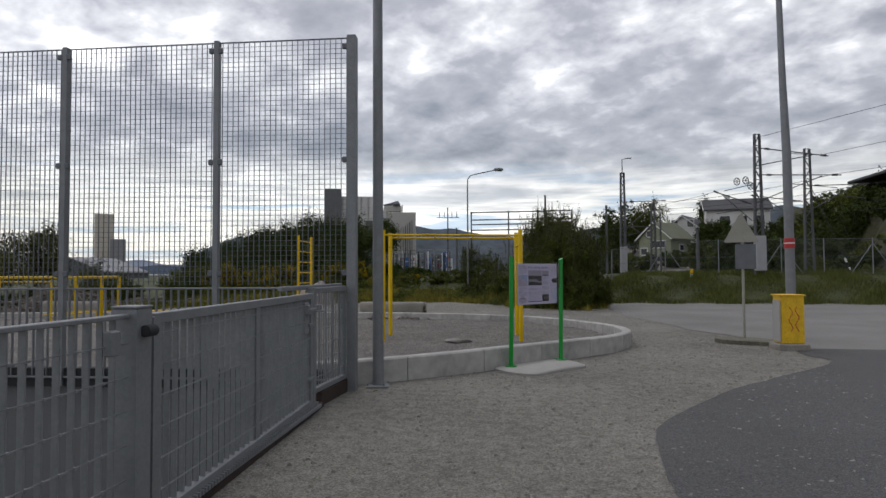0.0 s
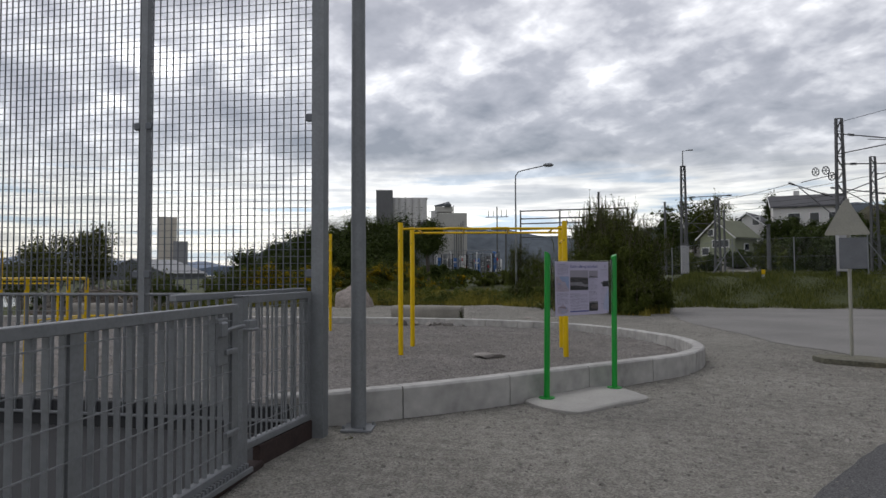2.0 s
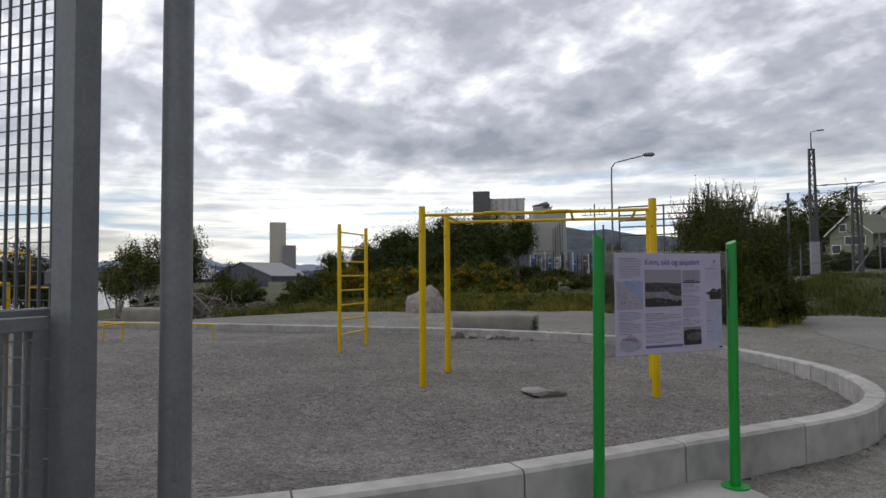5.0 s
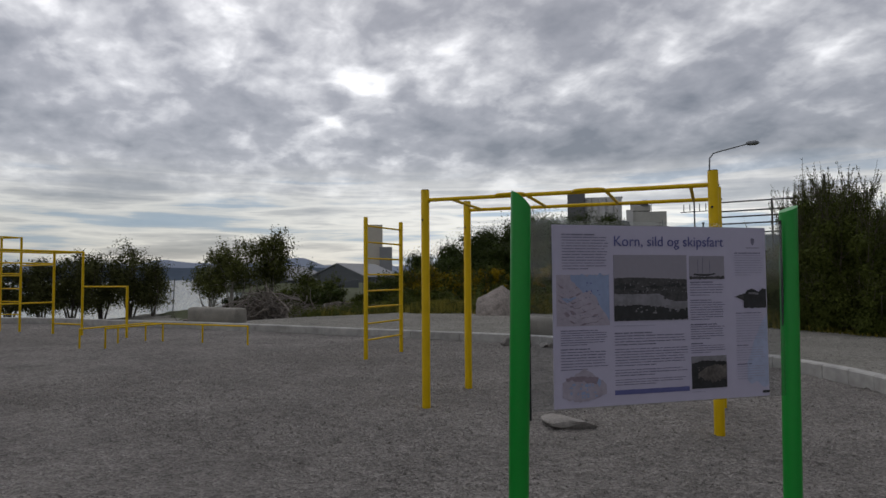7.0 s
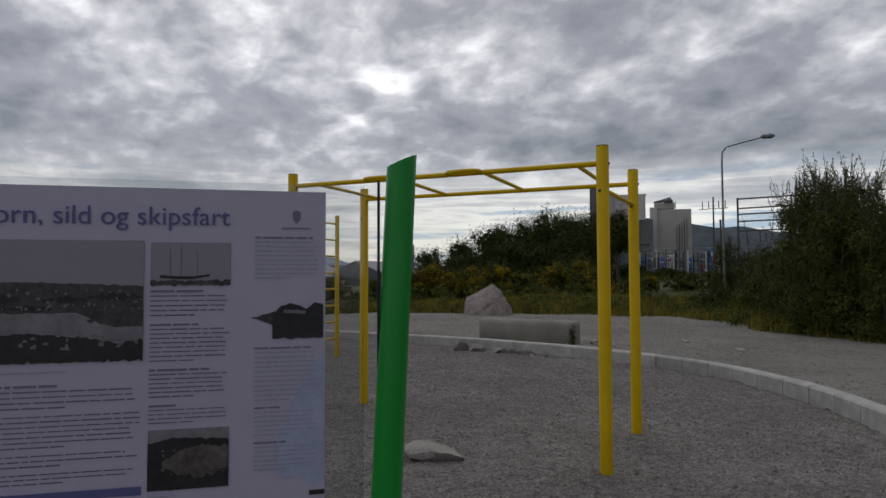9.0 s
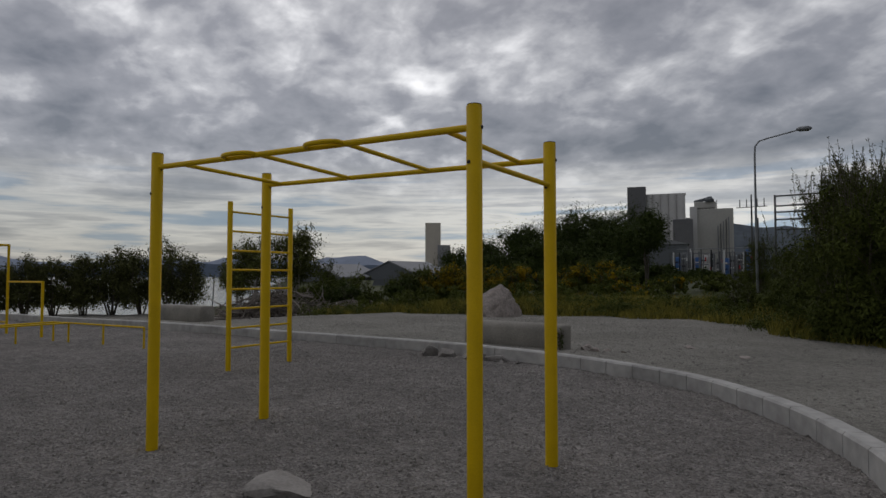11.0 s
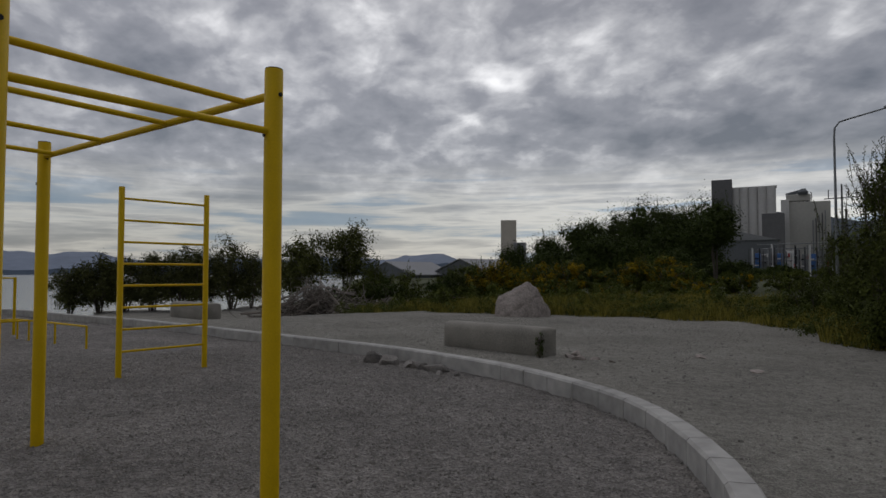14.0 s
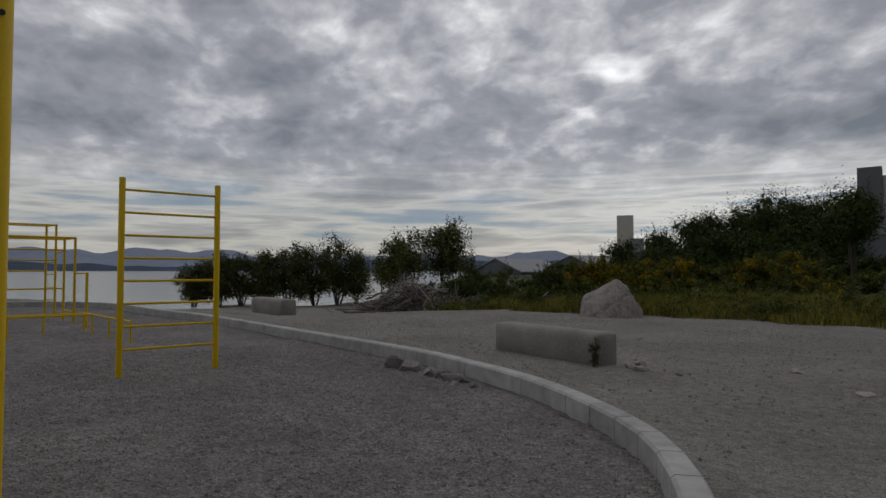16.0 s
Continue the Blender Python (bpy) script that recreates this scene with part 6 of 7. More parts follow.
def bracket_lamp(x, y, z0, top, reach, ang, label):
    t_ = thing("street_lamp", (x, y, z0), label, "street lamp")
    d_ = Vector((math.cos(radians(ang)), math.sin(radians(ang)), 0))
    p_ = Vector((x, y, 0))
    path = [p_ + Vector((0, 0, z0 - 0.3)), p_ + Vector((0, 0, 2.5)), p_ + Vector((0, 0, top - 0.9)), p_ + Vector((0, 0, top - 0.35)) + d_ * 0.03, p_ + Vector((0, 0, top - 0.05)) + d_ * 0.25, p_ + Vector((0, 0, top + 0.05)) + d_ * 0.6, p_ + d_ * reach + Vector((0, 0, top + 0.42))]
    part("pole", Geo().tube(path, [0.085, 0.08, 0.055, 0.05, 0.045, 0.045, 0.04], 12), M_GALV, t_)
    q_ = p_ + d_ * (reach + 0.25) + Vector((0, 0, top + 0.45))
    part("lamp_head", Geo().tube([q_ - d_ * 0.4, q_ - d_ * 0.25, q_ + d_ * 0.2, q_ + d_ * 0.4], [0.06, 0.14, 0.16, 0.05], 10), M_GALV, t_, "flat grey lamp head")
    return t_


bracket_lamp(-7.55, 50.9, 0.6, 9.4, 2.35, 12, "tall grey street lamp with a bent arm behind the trees")

# ---- railway: masts, wires, fence ----


def lattice_mast(x, y, z0, z1, w, label, turn=0.0, lamp=False, plinth=True):
    t_ = thing("railway_mast", (x, y, z0), label, "railway mast", "railway masts")
    ca, sa = math.cos(radians(turn)), math.sin(radians(turn))
    top = 0.55
    for sx in (-1, 1):
        g_ = Geo()
        g_.rod((x + ca * sx * w / 2, y + sa * sx * w / 2, z0 - 0.2), (x + ca * sx * w / 2 * top, y + sa * sx * w / 2 * top, z1), 0.09, 0.075, 4)
        part("leg", g_, M_MAST, t_, smooth=0)
    g_ = Geo()
    n_ = int((z1 - z0) / 0.6)
    for k in range(n_):
        za, zb_ = z0 + (z1 - z0) * k / n_, z0 + (z1 - z0) * (k + 1) / n_
        wa = w / 2 * (1 - (1 - top) * k / n_)
        wb = w / 2 * (1 - (1 - top) * (k + 1) / n_)
        s_ = 1 if k % 2 else -1
        g_.rod((x - ca * wa * s_, y - sa * wa * s_, za), (x + ca * wb * s_, y + sa * wb * s_, zb_), 0.03, n=4)
        g_.rod((x - ca * wb, y - sa * wb, zb_), (x + ca * wb, y + sa * wb, zb_), 0.025, n=4)
    part("bracing", g_, M_MAST, t_, smooth=0)
    if plinth:
        part("cabinet", Geo().box((x, y - 0.12, z0 + 1.0), (w + 0.05, 0.3, 1.9), turn, bevel=0.02), M_SLEEVE, t_, "pale grey sleeve round the foot")
    if lamp:
        part("lamp_arm", Geo().tube([(x, y, z1 - 0.1), (x, y, z1 + 1.0), (x + 0.45, y, z1 + 1.08)], [0.04, 0.03, 0.03], 8), M_MAST, t_)
        part("lamp_head", Geo().box((x + 0.5, y, z1 + 1.06), (0.35, 0.12, 0.07), 0, bevel=0.02), M_MAST, t_)
    return t_


def cantilever(t_, x, y, z, reach, rise, down=1.2):
    g_ = Geo()
    g_.rod((x, y, z), (x + reach, y, z + rise), 0.03, n=8)
    part("arm", g_, M_MAST, t_)
    g_ = Geo().rod((x, y, z - down), (x + reach * 0.78, y, z + rise * 0.78 - 0.05), 0.027, n=8)
    part("strut", g_, M_MAST, t_)
    g_ = Geo().rod((x + reach * 0.35, y, z - down * 0.35), (x + reach * 0.95, y, z - down * 0.55), 0.02, n=6)
    part("steady_arm", g_, M_MAST, t_)
    for u in (0.12, 0.9):
        g_ = Geo()
        for k in range(4):
            q = Vector((x + reach * u, y, z + rise * u)) + Vector((reach, 0, rise)).normalized() * 0.07 * k
            g_.tube([q, q + Vector((reach, 0, rise)).normalized() * 0.03], [0.065, 0.065], 8)
        part("insulator", g_, M_DARK, t_)


m1 = lattice_mast(4.55, 47.6, 1.2, 8.65, 0.42, "grey lattice railway mast with lamp and catenary arm", 10, True)
cantilever(m1, 4.7, 47.6, 6.45, 2.9, 0.05, 2.0)
m1b = lattice_mast(7.3, 52.0, 1.3, 6.8, 0.45, "grey lattice railway mast behind the fence", 20, False, False)
cantilever(m1b, 7.2, 52.0, 4.9, -2.0, 0.1)
m2 = lattice_mast(10.65, 36.6, 1.3, 8.85, 0.5, "tall grey lattice railway mast with several arms", 15, False)
cantilever(m2, 10.6, 36.6, 8.1, 3.6, -0.6, 1.0)
cantilever(m2, 10.6, 36.6, 6.6, 4.2, -0.15, 1.5)
cantilever(m2, 10.3, 36.6, 5.0, -1.9, 0.75, 0.9)
m4 = lattice_mast(15.35, 46.0, 1.5, 8.4, 0.5, "grey lattice railway mast behind the lamp pole", 15, False, False)
m3 = lattice_mast(15.1, 42.0, 1.4, 8.9, 0.6, "grey lattice railway mast with catenary arms", 15, False, False)
cantilever(m3, 15.1, 42.0, 6.6, 3.4, 0.0, 1.6)
cantilever(m3, 14.8, 42.0, 5.6, -3.0, 0.5, 1.2)
for x, y, z1 in ((5.9, 60, 5.6), (4.4, 62, 7.7), (-1.4, 60, 8.6), (10.6, 70, 7.5), (9.0, 44.0, 4.2), (-12.0, 72, 6.5)):
    t = thing("signal_post", (x, y, gz(x, y)), "thin grey railway post", "post", "railway posts")
    part("post", Geo().tube([(x, y, gz(x, y) - 0.2), (x, y, z1)], [0.12, 0.09], 10), M_MAST, t)
    part("cap", Geo().box((x, y, z1), (0.26, 0.26, 0.05), 0, bevel=0.01), M_MAST, t)
# pulley wheels of the tension weights
t = thing("tension_wheels", (10.0, 36.5, 5.9), "grey spoked tension wheels beside the mast", "wheel set")
for x, z in ((9.55, 6.25), (10.0, 6.3), (10.25, 6.0)):
    g = Geo()
    ring = [(x + 0.15 * math.cos(k * 0.524), 36.5, z + 0.2 * math.sin(k * 0.524)) for k in range(13)]
    g.tube(ring, 0.025, 5)
    for k in range(3):
        an = k * 1.05
        g.rod((x - 0.15 * math.cos(an), 36.5, z - 0.2 * math.sin(an)), (x + 0.15 * math.cos(an), 36.5, z + 0.2 * math.sin(an)), 0.015, n=4)
    part("wheel", g, M_MAST, t)
part("axle", Geo().rod((8.9, 36.5, 5.75), (10.4, 36.6, 6.1), 0.02, n=6), M_MAST, t)


def cable(a, b, sag, r=0.012):
    a, b = Vector(a), Vector(b)
    path = []
    for k in range(13):
        u = k / 12
        p_ = a.lerp(b, u)
        p_.z -= sag * 4 * u * (1 - u)
        path.append(p_)
    return Geo().tube(path, r, 5)


for a, b, sg in (((7.5, 47.6, 6.4), (14.4, 36.6, 6.5), 0.25), ((7.3, 47.6, 5.4), (14.2, 36.6, 5.3), 0.05), ((14.4, 36.6, 6.5), (40, 12, 9.0), 0.4), ((14.0, 36.6, 7.6), (40, 10, 11.5), 0.4),
                 ((18.4, 42, 6.6), (44, 16, 8.0), 0.4), ((18, 42, 5.5), (44, 14, 6.0), 0.2), ((7.5, 47.6, 6.4), (-6, 75, 6.5), 0.3), ((5.3, 52, 4.9), (-10, 80, 5.5), 0.2), ((18.4, 42, 6.6), (7.5, 52, 6.3), 0.3), ((8.5, 36.6, 5.75), (4.7, 47.6, 6.0), 0.2), ((10.4, 36.6, 8.6), (38, 14, 13.0), 0.3), ((17.9, 42, 5.0), (42, 17, 5.4), 0.1)):
    single("overhead_wire", cable(a, b, sg), M_CABLE, "thin dark overhead railway wire", "cable", "overhead wires")

# gantry of pipes over the track in the distance
t = thing("gantry", (-3, 66, 2), "far grey steel gantry over the railway", "gantry")
for z in (7.7, 6.9, 6.4, 5.8, 5.0):
    part("beam", Geo().rod((-9.4, 66, z), (1.2, 66, z), 0.07, n=6), M_MAST, t)
for x in (-9.4, -5.4, -1.4, 1.2):
    part("upright", Geo().rod((x, 66, 1.0), (x, 66, 7.8), 0.08, n=6), M_MAST, t)

# chain-link fence on the bank
t = thing("chain_link_fence", (3, 37, 1.3), "grey chain-link fence with thin posts on the railway bank", "fence")
FENCE = [(0.8, 39.5), (6.0, 38.2), (12, 37.4), (20, 36.6), (40, 34.5)]
pts = catmull(FENCE, 2.4)
for p in pts:
    z = gz(p.x, p.y)
    part("post", Geo().rod((p.x, p.y, z - 0.2), (p.x, p.y, z + 2.0), 0.03, n=8), M_GALV, t)
for a, b in zip(pts, pts[1:]):
    za, zb_ = gz(a.x, a.y), gz(b.x, b.y)
    g = Geo()
    for h_ in (0.1, 1.0, 1.95):
        g.rod((a.x, a.y, za + h_), (b.x, b.y, zb_ + h_), 0.008, n=4)
    n_ = int((b - a).length / 0.16)
    for k in range(-12, n_):
        for sg in (0, 1):
            u0, u1 = k / n_, (k + 12) / n_
            h0, h1 = 0.05, 1.95
            if u0 < 0:
                h0 += (0 - u0) / (u1 - u0) * (h1 - h0)
                u0 = 0
            if u1 > 1:
                h1 -= (u1 - 1) / (u1 - u0) * (h1 - h0)
                u1 = 1
            if u1 <= u0:
                continue
            q0, q1 = a.lerp(b, u0 if not sg else 1 - u0), a.lerp(b, u1 if not sg else 1 - u1)
            g.rod((q0.x, q0.y, gz(q0.x, q0.y) + h0), (q1.x, q1.y, gz(q1.x, q1.y) + h1), 0.004, n=3, cap=False)
    part("netting", g, M_GALVD, t, smooth=0)

for p in pts[2:9:2]:
    z = gz(p.x, p.y)
    for sg in (-1, 1):
        part("strut", Geo().rod((p.x, p.y, z + 1.7), (p.x + 1.1 * sg, p.y - 0.1 * sg, gz(p.x + 1.1 * sg, p.y) - 0.05), 0.025, n=6), M_GALV, t)
guy = single("guy_wire", Geo().rod((15.2, 41.9, 6.6), (16.7, 40.2, gz(16.7, 40.2)), 0.014, n=5), M_CABLE, "taut guy wire of a railway mast with striped sleeves", "cable")
for k in range(4):
    u = 0.78 + 0.05 * k
    a, b = Vector((15.2, 41.9, 6.6)), Vector((16.7, 40.2, gz(16.7, 40.2)))
    part("sleeve", Geo().rod(a.lerp(b, u), a.lerp(b, u + 0.045), 0.05, n=8), M_WHITE if k % 2 else M_DARK, guy)

t = thing("marker_post", (7.1, 36.5, 1.2), "small yellow and white railway marker post", "marker")
zz = gz(7.1, 36.5)
part("post", Geo().box((7.1, 36.5, zz + 0.15), (0.08, 0.05, 0.5), 0, bevel=0.005), M_GALV, t)
part("plate", Geo().box((7.1, 36.46, 1.08), (0.14, 0.02, 0.24), 0, bevel=0.005), M_WHITE, t)
part("plate", Geo().box((7.1, 36.46, 1.34), (0.17, 0.02, 0.24), 0, bevel=0.005), M_YELLOW, t)

# ---- houses and hillside ----


def house(x, y, z, wx, wy, hw, hr, turn, wall, label, ridge_along="y", windows=(), roof=M_ROOF):
    """A gabled house; ridge along its own x or y."""
    t_ = thing("house", (x, y, z), label, "house", "hillside houses")
    m_ = Matrix.Translation((x, y, z)) @ Matrix.Rotation(radians(turn), 4, "Z")
    if ridge_along == "x":
        m_ = m_ @ Matrix.Rotation(radians(90), 4, "Z")
        wx, wy = wy, wx
    a, b = wx / 2, wy / 2
    v = [(-a, -b, 0), (a, -b, 0), (a, b, 0), (-a, b, 0), (-a, -b, hw), (a, -b, hw), (a, b, hw), (-a, b, hw), (0, -b, hw + hr), (0, b, hw + hr)]
    f = [(0, 1, 5, 8, 4), (2, 3, 7, 9, 6), (1, 2, 6, 5), (3, 0, 4, 7)]
    part("wall", Geo().add([m_ @ Vector(p_) for p_ in v], f), wall, t_, smooth=0)
    o, th = 0.45, 0.22
    sl = hr / a
    g_ = Geo()
    for s_ in (-1, 1):
        e_ = s_ * (a + o)
        q = [(0, -b - o, hw + hr + 0.05), (e_, -b - o, hw - o * sl + 0.05), (e_, b + o, hw - o * sl + 0.05), (0, b + o, hw + hr + 0.05)]
        q += [(x_, y_, z_ + th) for x_, y_, z_ in q]
        g_.add([m_ @ Vector(p_) for p_ in q], [(0, 1, 2, 3), (7, 6, 5, 4), (0, 4, 5, 1), (1, 5, 6, 2), (2, 6, 7, 3), (3, 7, 4, 0)])
    part("roof", g_, roof, t_, smooth=0)
    for s_ in (-1, 1):
        for yy in (-b - o, b + o):
            p0_, p1_ = m_ @ Vector((0, yy, hw + hr + 0.1)), m_ @ Vector((s_ * (a + o), yy, hw - o * sl + 0.1))
            part("barge_board", Geo().rod(p0_, p1_, 0.09, n=4), M_WHITE, t_, smooth=0)
    if wx > 8 or wy > 8:
        part("chimney", Geo().box(m_ @ Vector((a * 0.25, b * 0.2, hw + hr + 0.2)), (0.8, 0.8, 1.8), turn, bevel=0.03), M_SILO, t_)
    for side, u, zc, ww, wh in windows:
        if side == "f":
            c_, s3, rot = Vector((u, -b - 0.03, zc)), (ww, 0.1, wh), 0
        elif side == "l":
            c_, s3, rot = Vector((-a - 0.03, u, zc)), (0.1, ww, wh), 0
        else:
            c_, s3, rot = Vector((a + 0.03, u, zc)), (0.1, ww, wh), 0
        mm = m_.to_3x3().to_4x4()
        w_ = part("window", Geo().box(m_ @ c_, (s3[0] + 0.24 * (s3[0] > 0.2), s3[1] + 0.24 * (s3[1] > 0.2), wh + 0.24), m=mm), M_WHITE, t_, "white window frame", smooth=0)
        n_ = Vector((0, -0.04, 0)) if side == "f" else Vector((-0.04 if side == "l" else 0.04, 0, 0))
        part("pane", Geo().box(m_ @ (c_ + n_), s3, m=mm), M_GLASSDARK, w_, smooth=0)
    return t_


house(15.3, 96.9, 2.8, 5.4, 5.0, 3.3, 2.2, -44, M_GREENWALL, "sage green gabled wooden house with an olive roof", "y", (("f", -0.9, 4.0, 0.7, 0.8), ("f", 0.6, 2.4, 2.4, 0.9), ("f", -1.8, 1.4, 1.0, 0.9), ("r", 0, 1.9, 0.8, 0.8)), roof=M_SAGEROOF)
house(20.6, 106.7, 4.6, 5.0, 7, 3.4, 1.9, -26, M_WHITEWALL, "small white gabled wooden house", "y", (("f", -1.2, 4.2, 0.9, 1.1), ("f", 1.2, 4.2, 0.9, 1.1), ("r", 0, 2.6, 1.2, 1.4)))
house(30.0, 116, 5.2, 9.8, 9, 6.4, 2.0, -8, M_WHITEWALL, "large white wooden house with dark tiled roof", "x", (("l", -3.4, 4.6, 1.2, 1.4), ("l", -0.8, 4.6, 1.2, 1.4), ("l", 2.0, 4.6, 1.6, 1.4), ("l", -3, 1.8, 1.3, 1.4), ("l", 3, 1.8, 1.3, 1.4)))
woody("round_bush", 13.5, 54.6, 3.5, 1.2, "dense round dark green bush on the railway bank", 390, M_LEAFD, M_BARK, 9000, 0.08, 6, 0.05, "shrub", core=0.5)
for i, (x, y, h_, sp) in enumerate(((0.5, 72, 3.4, 2.0), (3.0, 74, 3.0, 2.0), (5.6, 78, 3.2, 2.0), (8.4, 82, 2.6, 1.9), (11.0, 84, 2.2, 1.8), (14.5, 86, 2.4, 2.0), (18.5, 88, 2.6, 2.0), (21.5, 92, 3.4, 2.2), (25, 98, 4.4, 2.6), (15.5, 64, 2.6, 1.8), (18.5, 66, 3.6, 2.0), (8, 110, 9, 3.2), (2, 108, 8.5, 3.2), (11, 118, 9, 3.2))):
    woody("garden_tree", x, y, h_, sp, "dark green tree beyond the railway", 360 + i, M_LEAFD if i % 3 else M_LEAFB, M_BARK, 2200, 0.2, 6, 0.08, "tree", "garden trees", 0.3, core=0.5)

for i, (x, y) in enumerate(((21.9, 100.0), (24.4, 101.0), (27.2, 101.5), (30.2, 102.5), (33.4, 103.0))):
    woody("hedge_tree", x, y, 9.0 - gz(x, y) + 0.4 * math.sin(i * 2.1), 2.3, "dense dark green hedge tree below the white house", 480 + i, M_LEAFD, M_BARK, 3000, 0.2, 6, 0.05, "tree", "garden hedge", 0.3, core=0.5, shoots=0, clump=1.5)

# rock cutting at the side of the railway
xs_ = np.concatenate([np.arange(14, 46, 0.45), np.arange(46, 130, 3.0)])
ys_ = np.concatenate([np.arange(39, 66, 0.6), np.arange(66, 140, 3.0)])


def cutting(x, y):
    edge_ = 19.5 + (y - 44) * 0.22
    w = x - edge_ + 1.2 * np.array([noise.noise((a_ * 0.25, b_ * 0.25, 2.0)) for a_, b_ in zip(x.ravel(), y.ravel())]).reshape(x.shape)
    h_ = 6.2 * smooth01(0, 5.5, w) + 2.6 * smooth01(4, 22, w)
    h_ = h_ * smooth01(39, 44, y)
    rough_ = np.array([noise.fractal((a_ * 0.5, b_ * 0.5, 0.0), 0.9, 2.1, 5) for a_, b_ in zip(x.ravel(), y.ravel())]).reshape(x.shape)
    return land(x, y) + h_ + rough_ * 0.75 * smooth01(0.2, 3, w) - 0.35


M_CUT = mat("mossy_rock", (0.105, 0.09, 0.07), 0.95, vary=0.6, scale=0.45, fine=2.6, bump=0.9, bump_dist=0.15, tint=(0.05, 0.05, 0.028), spec=0.1)
single("rock_hill", sheet(xs_, ys_, cutting), M_CUT, "dark mossy rock cutting beside the railway", "rock hill", kind="structure", smooth=30)
for i, (x, y, h_, sp) in enumerate(((17.2, 47.5, 1.9, 1.3), (18.0, 53.5, 3.4, 1.6), (20.5, 56.5, 3.0, 1.6), (18.6, 45.6, 1.6, 1.2), (20.2, 46.5, 1.0, 1.0), (21.4, 48.5, 1.1, 1.2), (19.6, 49.0, 0.9, 1.0), (20.6, 53, 1.4, 1.4), (22.4, 47.0, 1.0, 1.2), (24.0, 50.0, 1.2, 1.3), (23, 52, 1.8, 1.6), (25.5, 55, 2.0, 1.8), (22.5, 58, 1.7, 1.5), (27.5, 58, 1.8, 1.8), (30, 61, 2.0, 1.8), (25.5, 62, 2.4, 1.9), (21.2, 50, 1.2, 1.1), (29, 54, 1.2, 1.4), (32, 57, 1.4, 1.6))):
    zc = float(cutting(np.array([[float(x)]]), np.array([[float(y)]]))[0, 0])
    woody("hill_shrub", x, y, h_, sp, "dark shrub on top of the rock cutting", 300 + i, M_LEAFD if i % 2 else M_LEAFB, M_BARK, 1700, 0.12, 5, 0.1, "shrub", "hill shrubs", 0.35, z=zc)
for i, (x, y, h_) in enumerate(((23, 72, 4.6), (25, 75, 5.2), (27, 78, 5.5), (29, 80, 5.5), (31, 82, 5), (33.5, 86, 4.5), (26, 84, 5), (30, 90, 4.5), (24.5, 79, 5.5), (35, 82, 5), (28.5, 73, 4.5), (32, 76, 4.5))):
    zc = float(cutting(np.array([[float(x)]]), np.array([[float(y)]]))[0, 0])
    woody("hill_tree", x, y, h_ * 0.85, 2.4, "dark green tree on the hillside by the railway", 440 + i, M_LEAFB if i % 2 else M_LEAFD, M_BARK, 1900, 0.2, 6, 0.06, "tree", "hillside trees", 0.3, z=zc, core=0.5)
for i in range(16):
    x, y = 16.2 + i * 1.15, 55 + i * 0.75 + 1.5 * math.sin(i * 2.3)
    zc = float(cutting(np.array([[x]]), np.array([[y]]))[0, 0])
    woody("hill_shrub", x, y, 3.2 + 0.7 * math.sin(i * 1.7), 1.7, "dark leafy tree on the rock cutting", 420 + i, M_LEAFD, M_BARK, 1800, 0.14, 5, 0.08, "shrub", "hill shrubs", 0.35, z=zc, core=0.5)
for i, (x, y, h_, sp) in enumerate(((16.5, 78, 4.2, 2.4), (20.0, 80, 4.4, 2.6), (22.5, 86, 5.0, 2.8), (14.2, 104, 8.0, 2.6), (12.0, 106, 7.5, 2.4), (25.5, 118, 8.6, 1.6), (36, 100, 7, 3.0), (40, 106, 8, 3.2), (8.5, 104, 6.5, 2.8), (24.8, 92, 4.5, 2.5), (28, 92, 4.0, 2.8), (5, 104, 6, 2.8), (16.5, 118, 9, 3), (45, 110, 9, 3.4), (17.8, 76, 2.5, 1.8), (6.5, 76, 2.0, 1.6))):
    woody("garden_tree", x, y, h_, sp, "dark green garden tree between the houses", 320 + i, M_LEAFD if i % 3 else M_LEAF, M_BARK, 2200, 0.2, 5, 0.12, "tree", "garden trees", 0.3)
# canopy of the building on the hill
t = thing("pavilion", (30, 62, 8.4), "flat dark roof on posts on top of the cutting", "pavilion")
part("roof", Geo().box((33.6, 62, 9.7), (13, 7, 0.25), 0, bevel=0.05), M_ROOF, t)
part("wall", Geo().box((36, 63.5, 8.1), (6.5, 3.5, 2.8), 0, bevel=0.05), M_WHITEWALL, t)
for x in (28.0, 30.4, 32.8):
    part("post", Geo().rod((x, 59.2, 6.2), (x, 59.2, 9.5), 0.09, n=8), M_MAST, t)
    part("pane", Geo().box((x + 1.2, 59.5, 8.6), (1.9, 0.05, 1.4), 0), M_GLASSDARK, t, smooth=0)

# ---- silo works and substation ----
t = thing("grain_silo", (-110, 323, 0), "tall pale concrete grain silo with a dark lift shaft", "silo")
part("shaft", Geo().box((-121.6, 319.6, 23), (9.0, 9, 46.8), 20, bevel=0.1), M_SILODARK, t)
dd = Vector((0.943, 0.333, 0))
for k in range(5):
    p = Vector((-115.6, 321.8, 0)) + dd * (-0.6 + k * 3.85)
    part("cell", Geo().tube([(p.x, p.y, 0), (p.x, p.y, 42.4), (p.x, p.y, 42.6)], [2.05, 2.05, 1.9], 24), M_SILO, t)
part("deck", Geo().box((-108.7, 324.7, 42.3), (19.5, 3.4, 0.9), 19.5, bevel=0.1), M_SILO, t)
t = thing("mill_building", (-84, 311, 0), "pale grey mill building with a round tank and roof plant", "industrial building")
part("wall", Geo().box((-83.2, 314, 16), (17.6, 9, 32.4), 16, bevel=0.1), M_MILL, t)
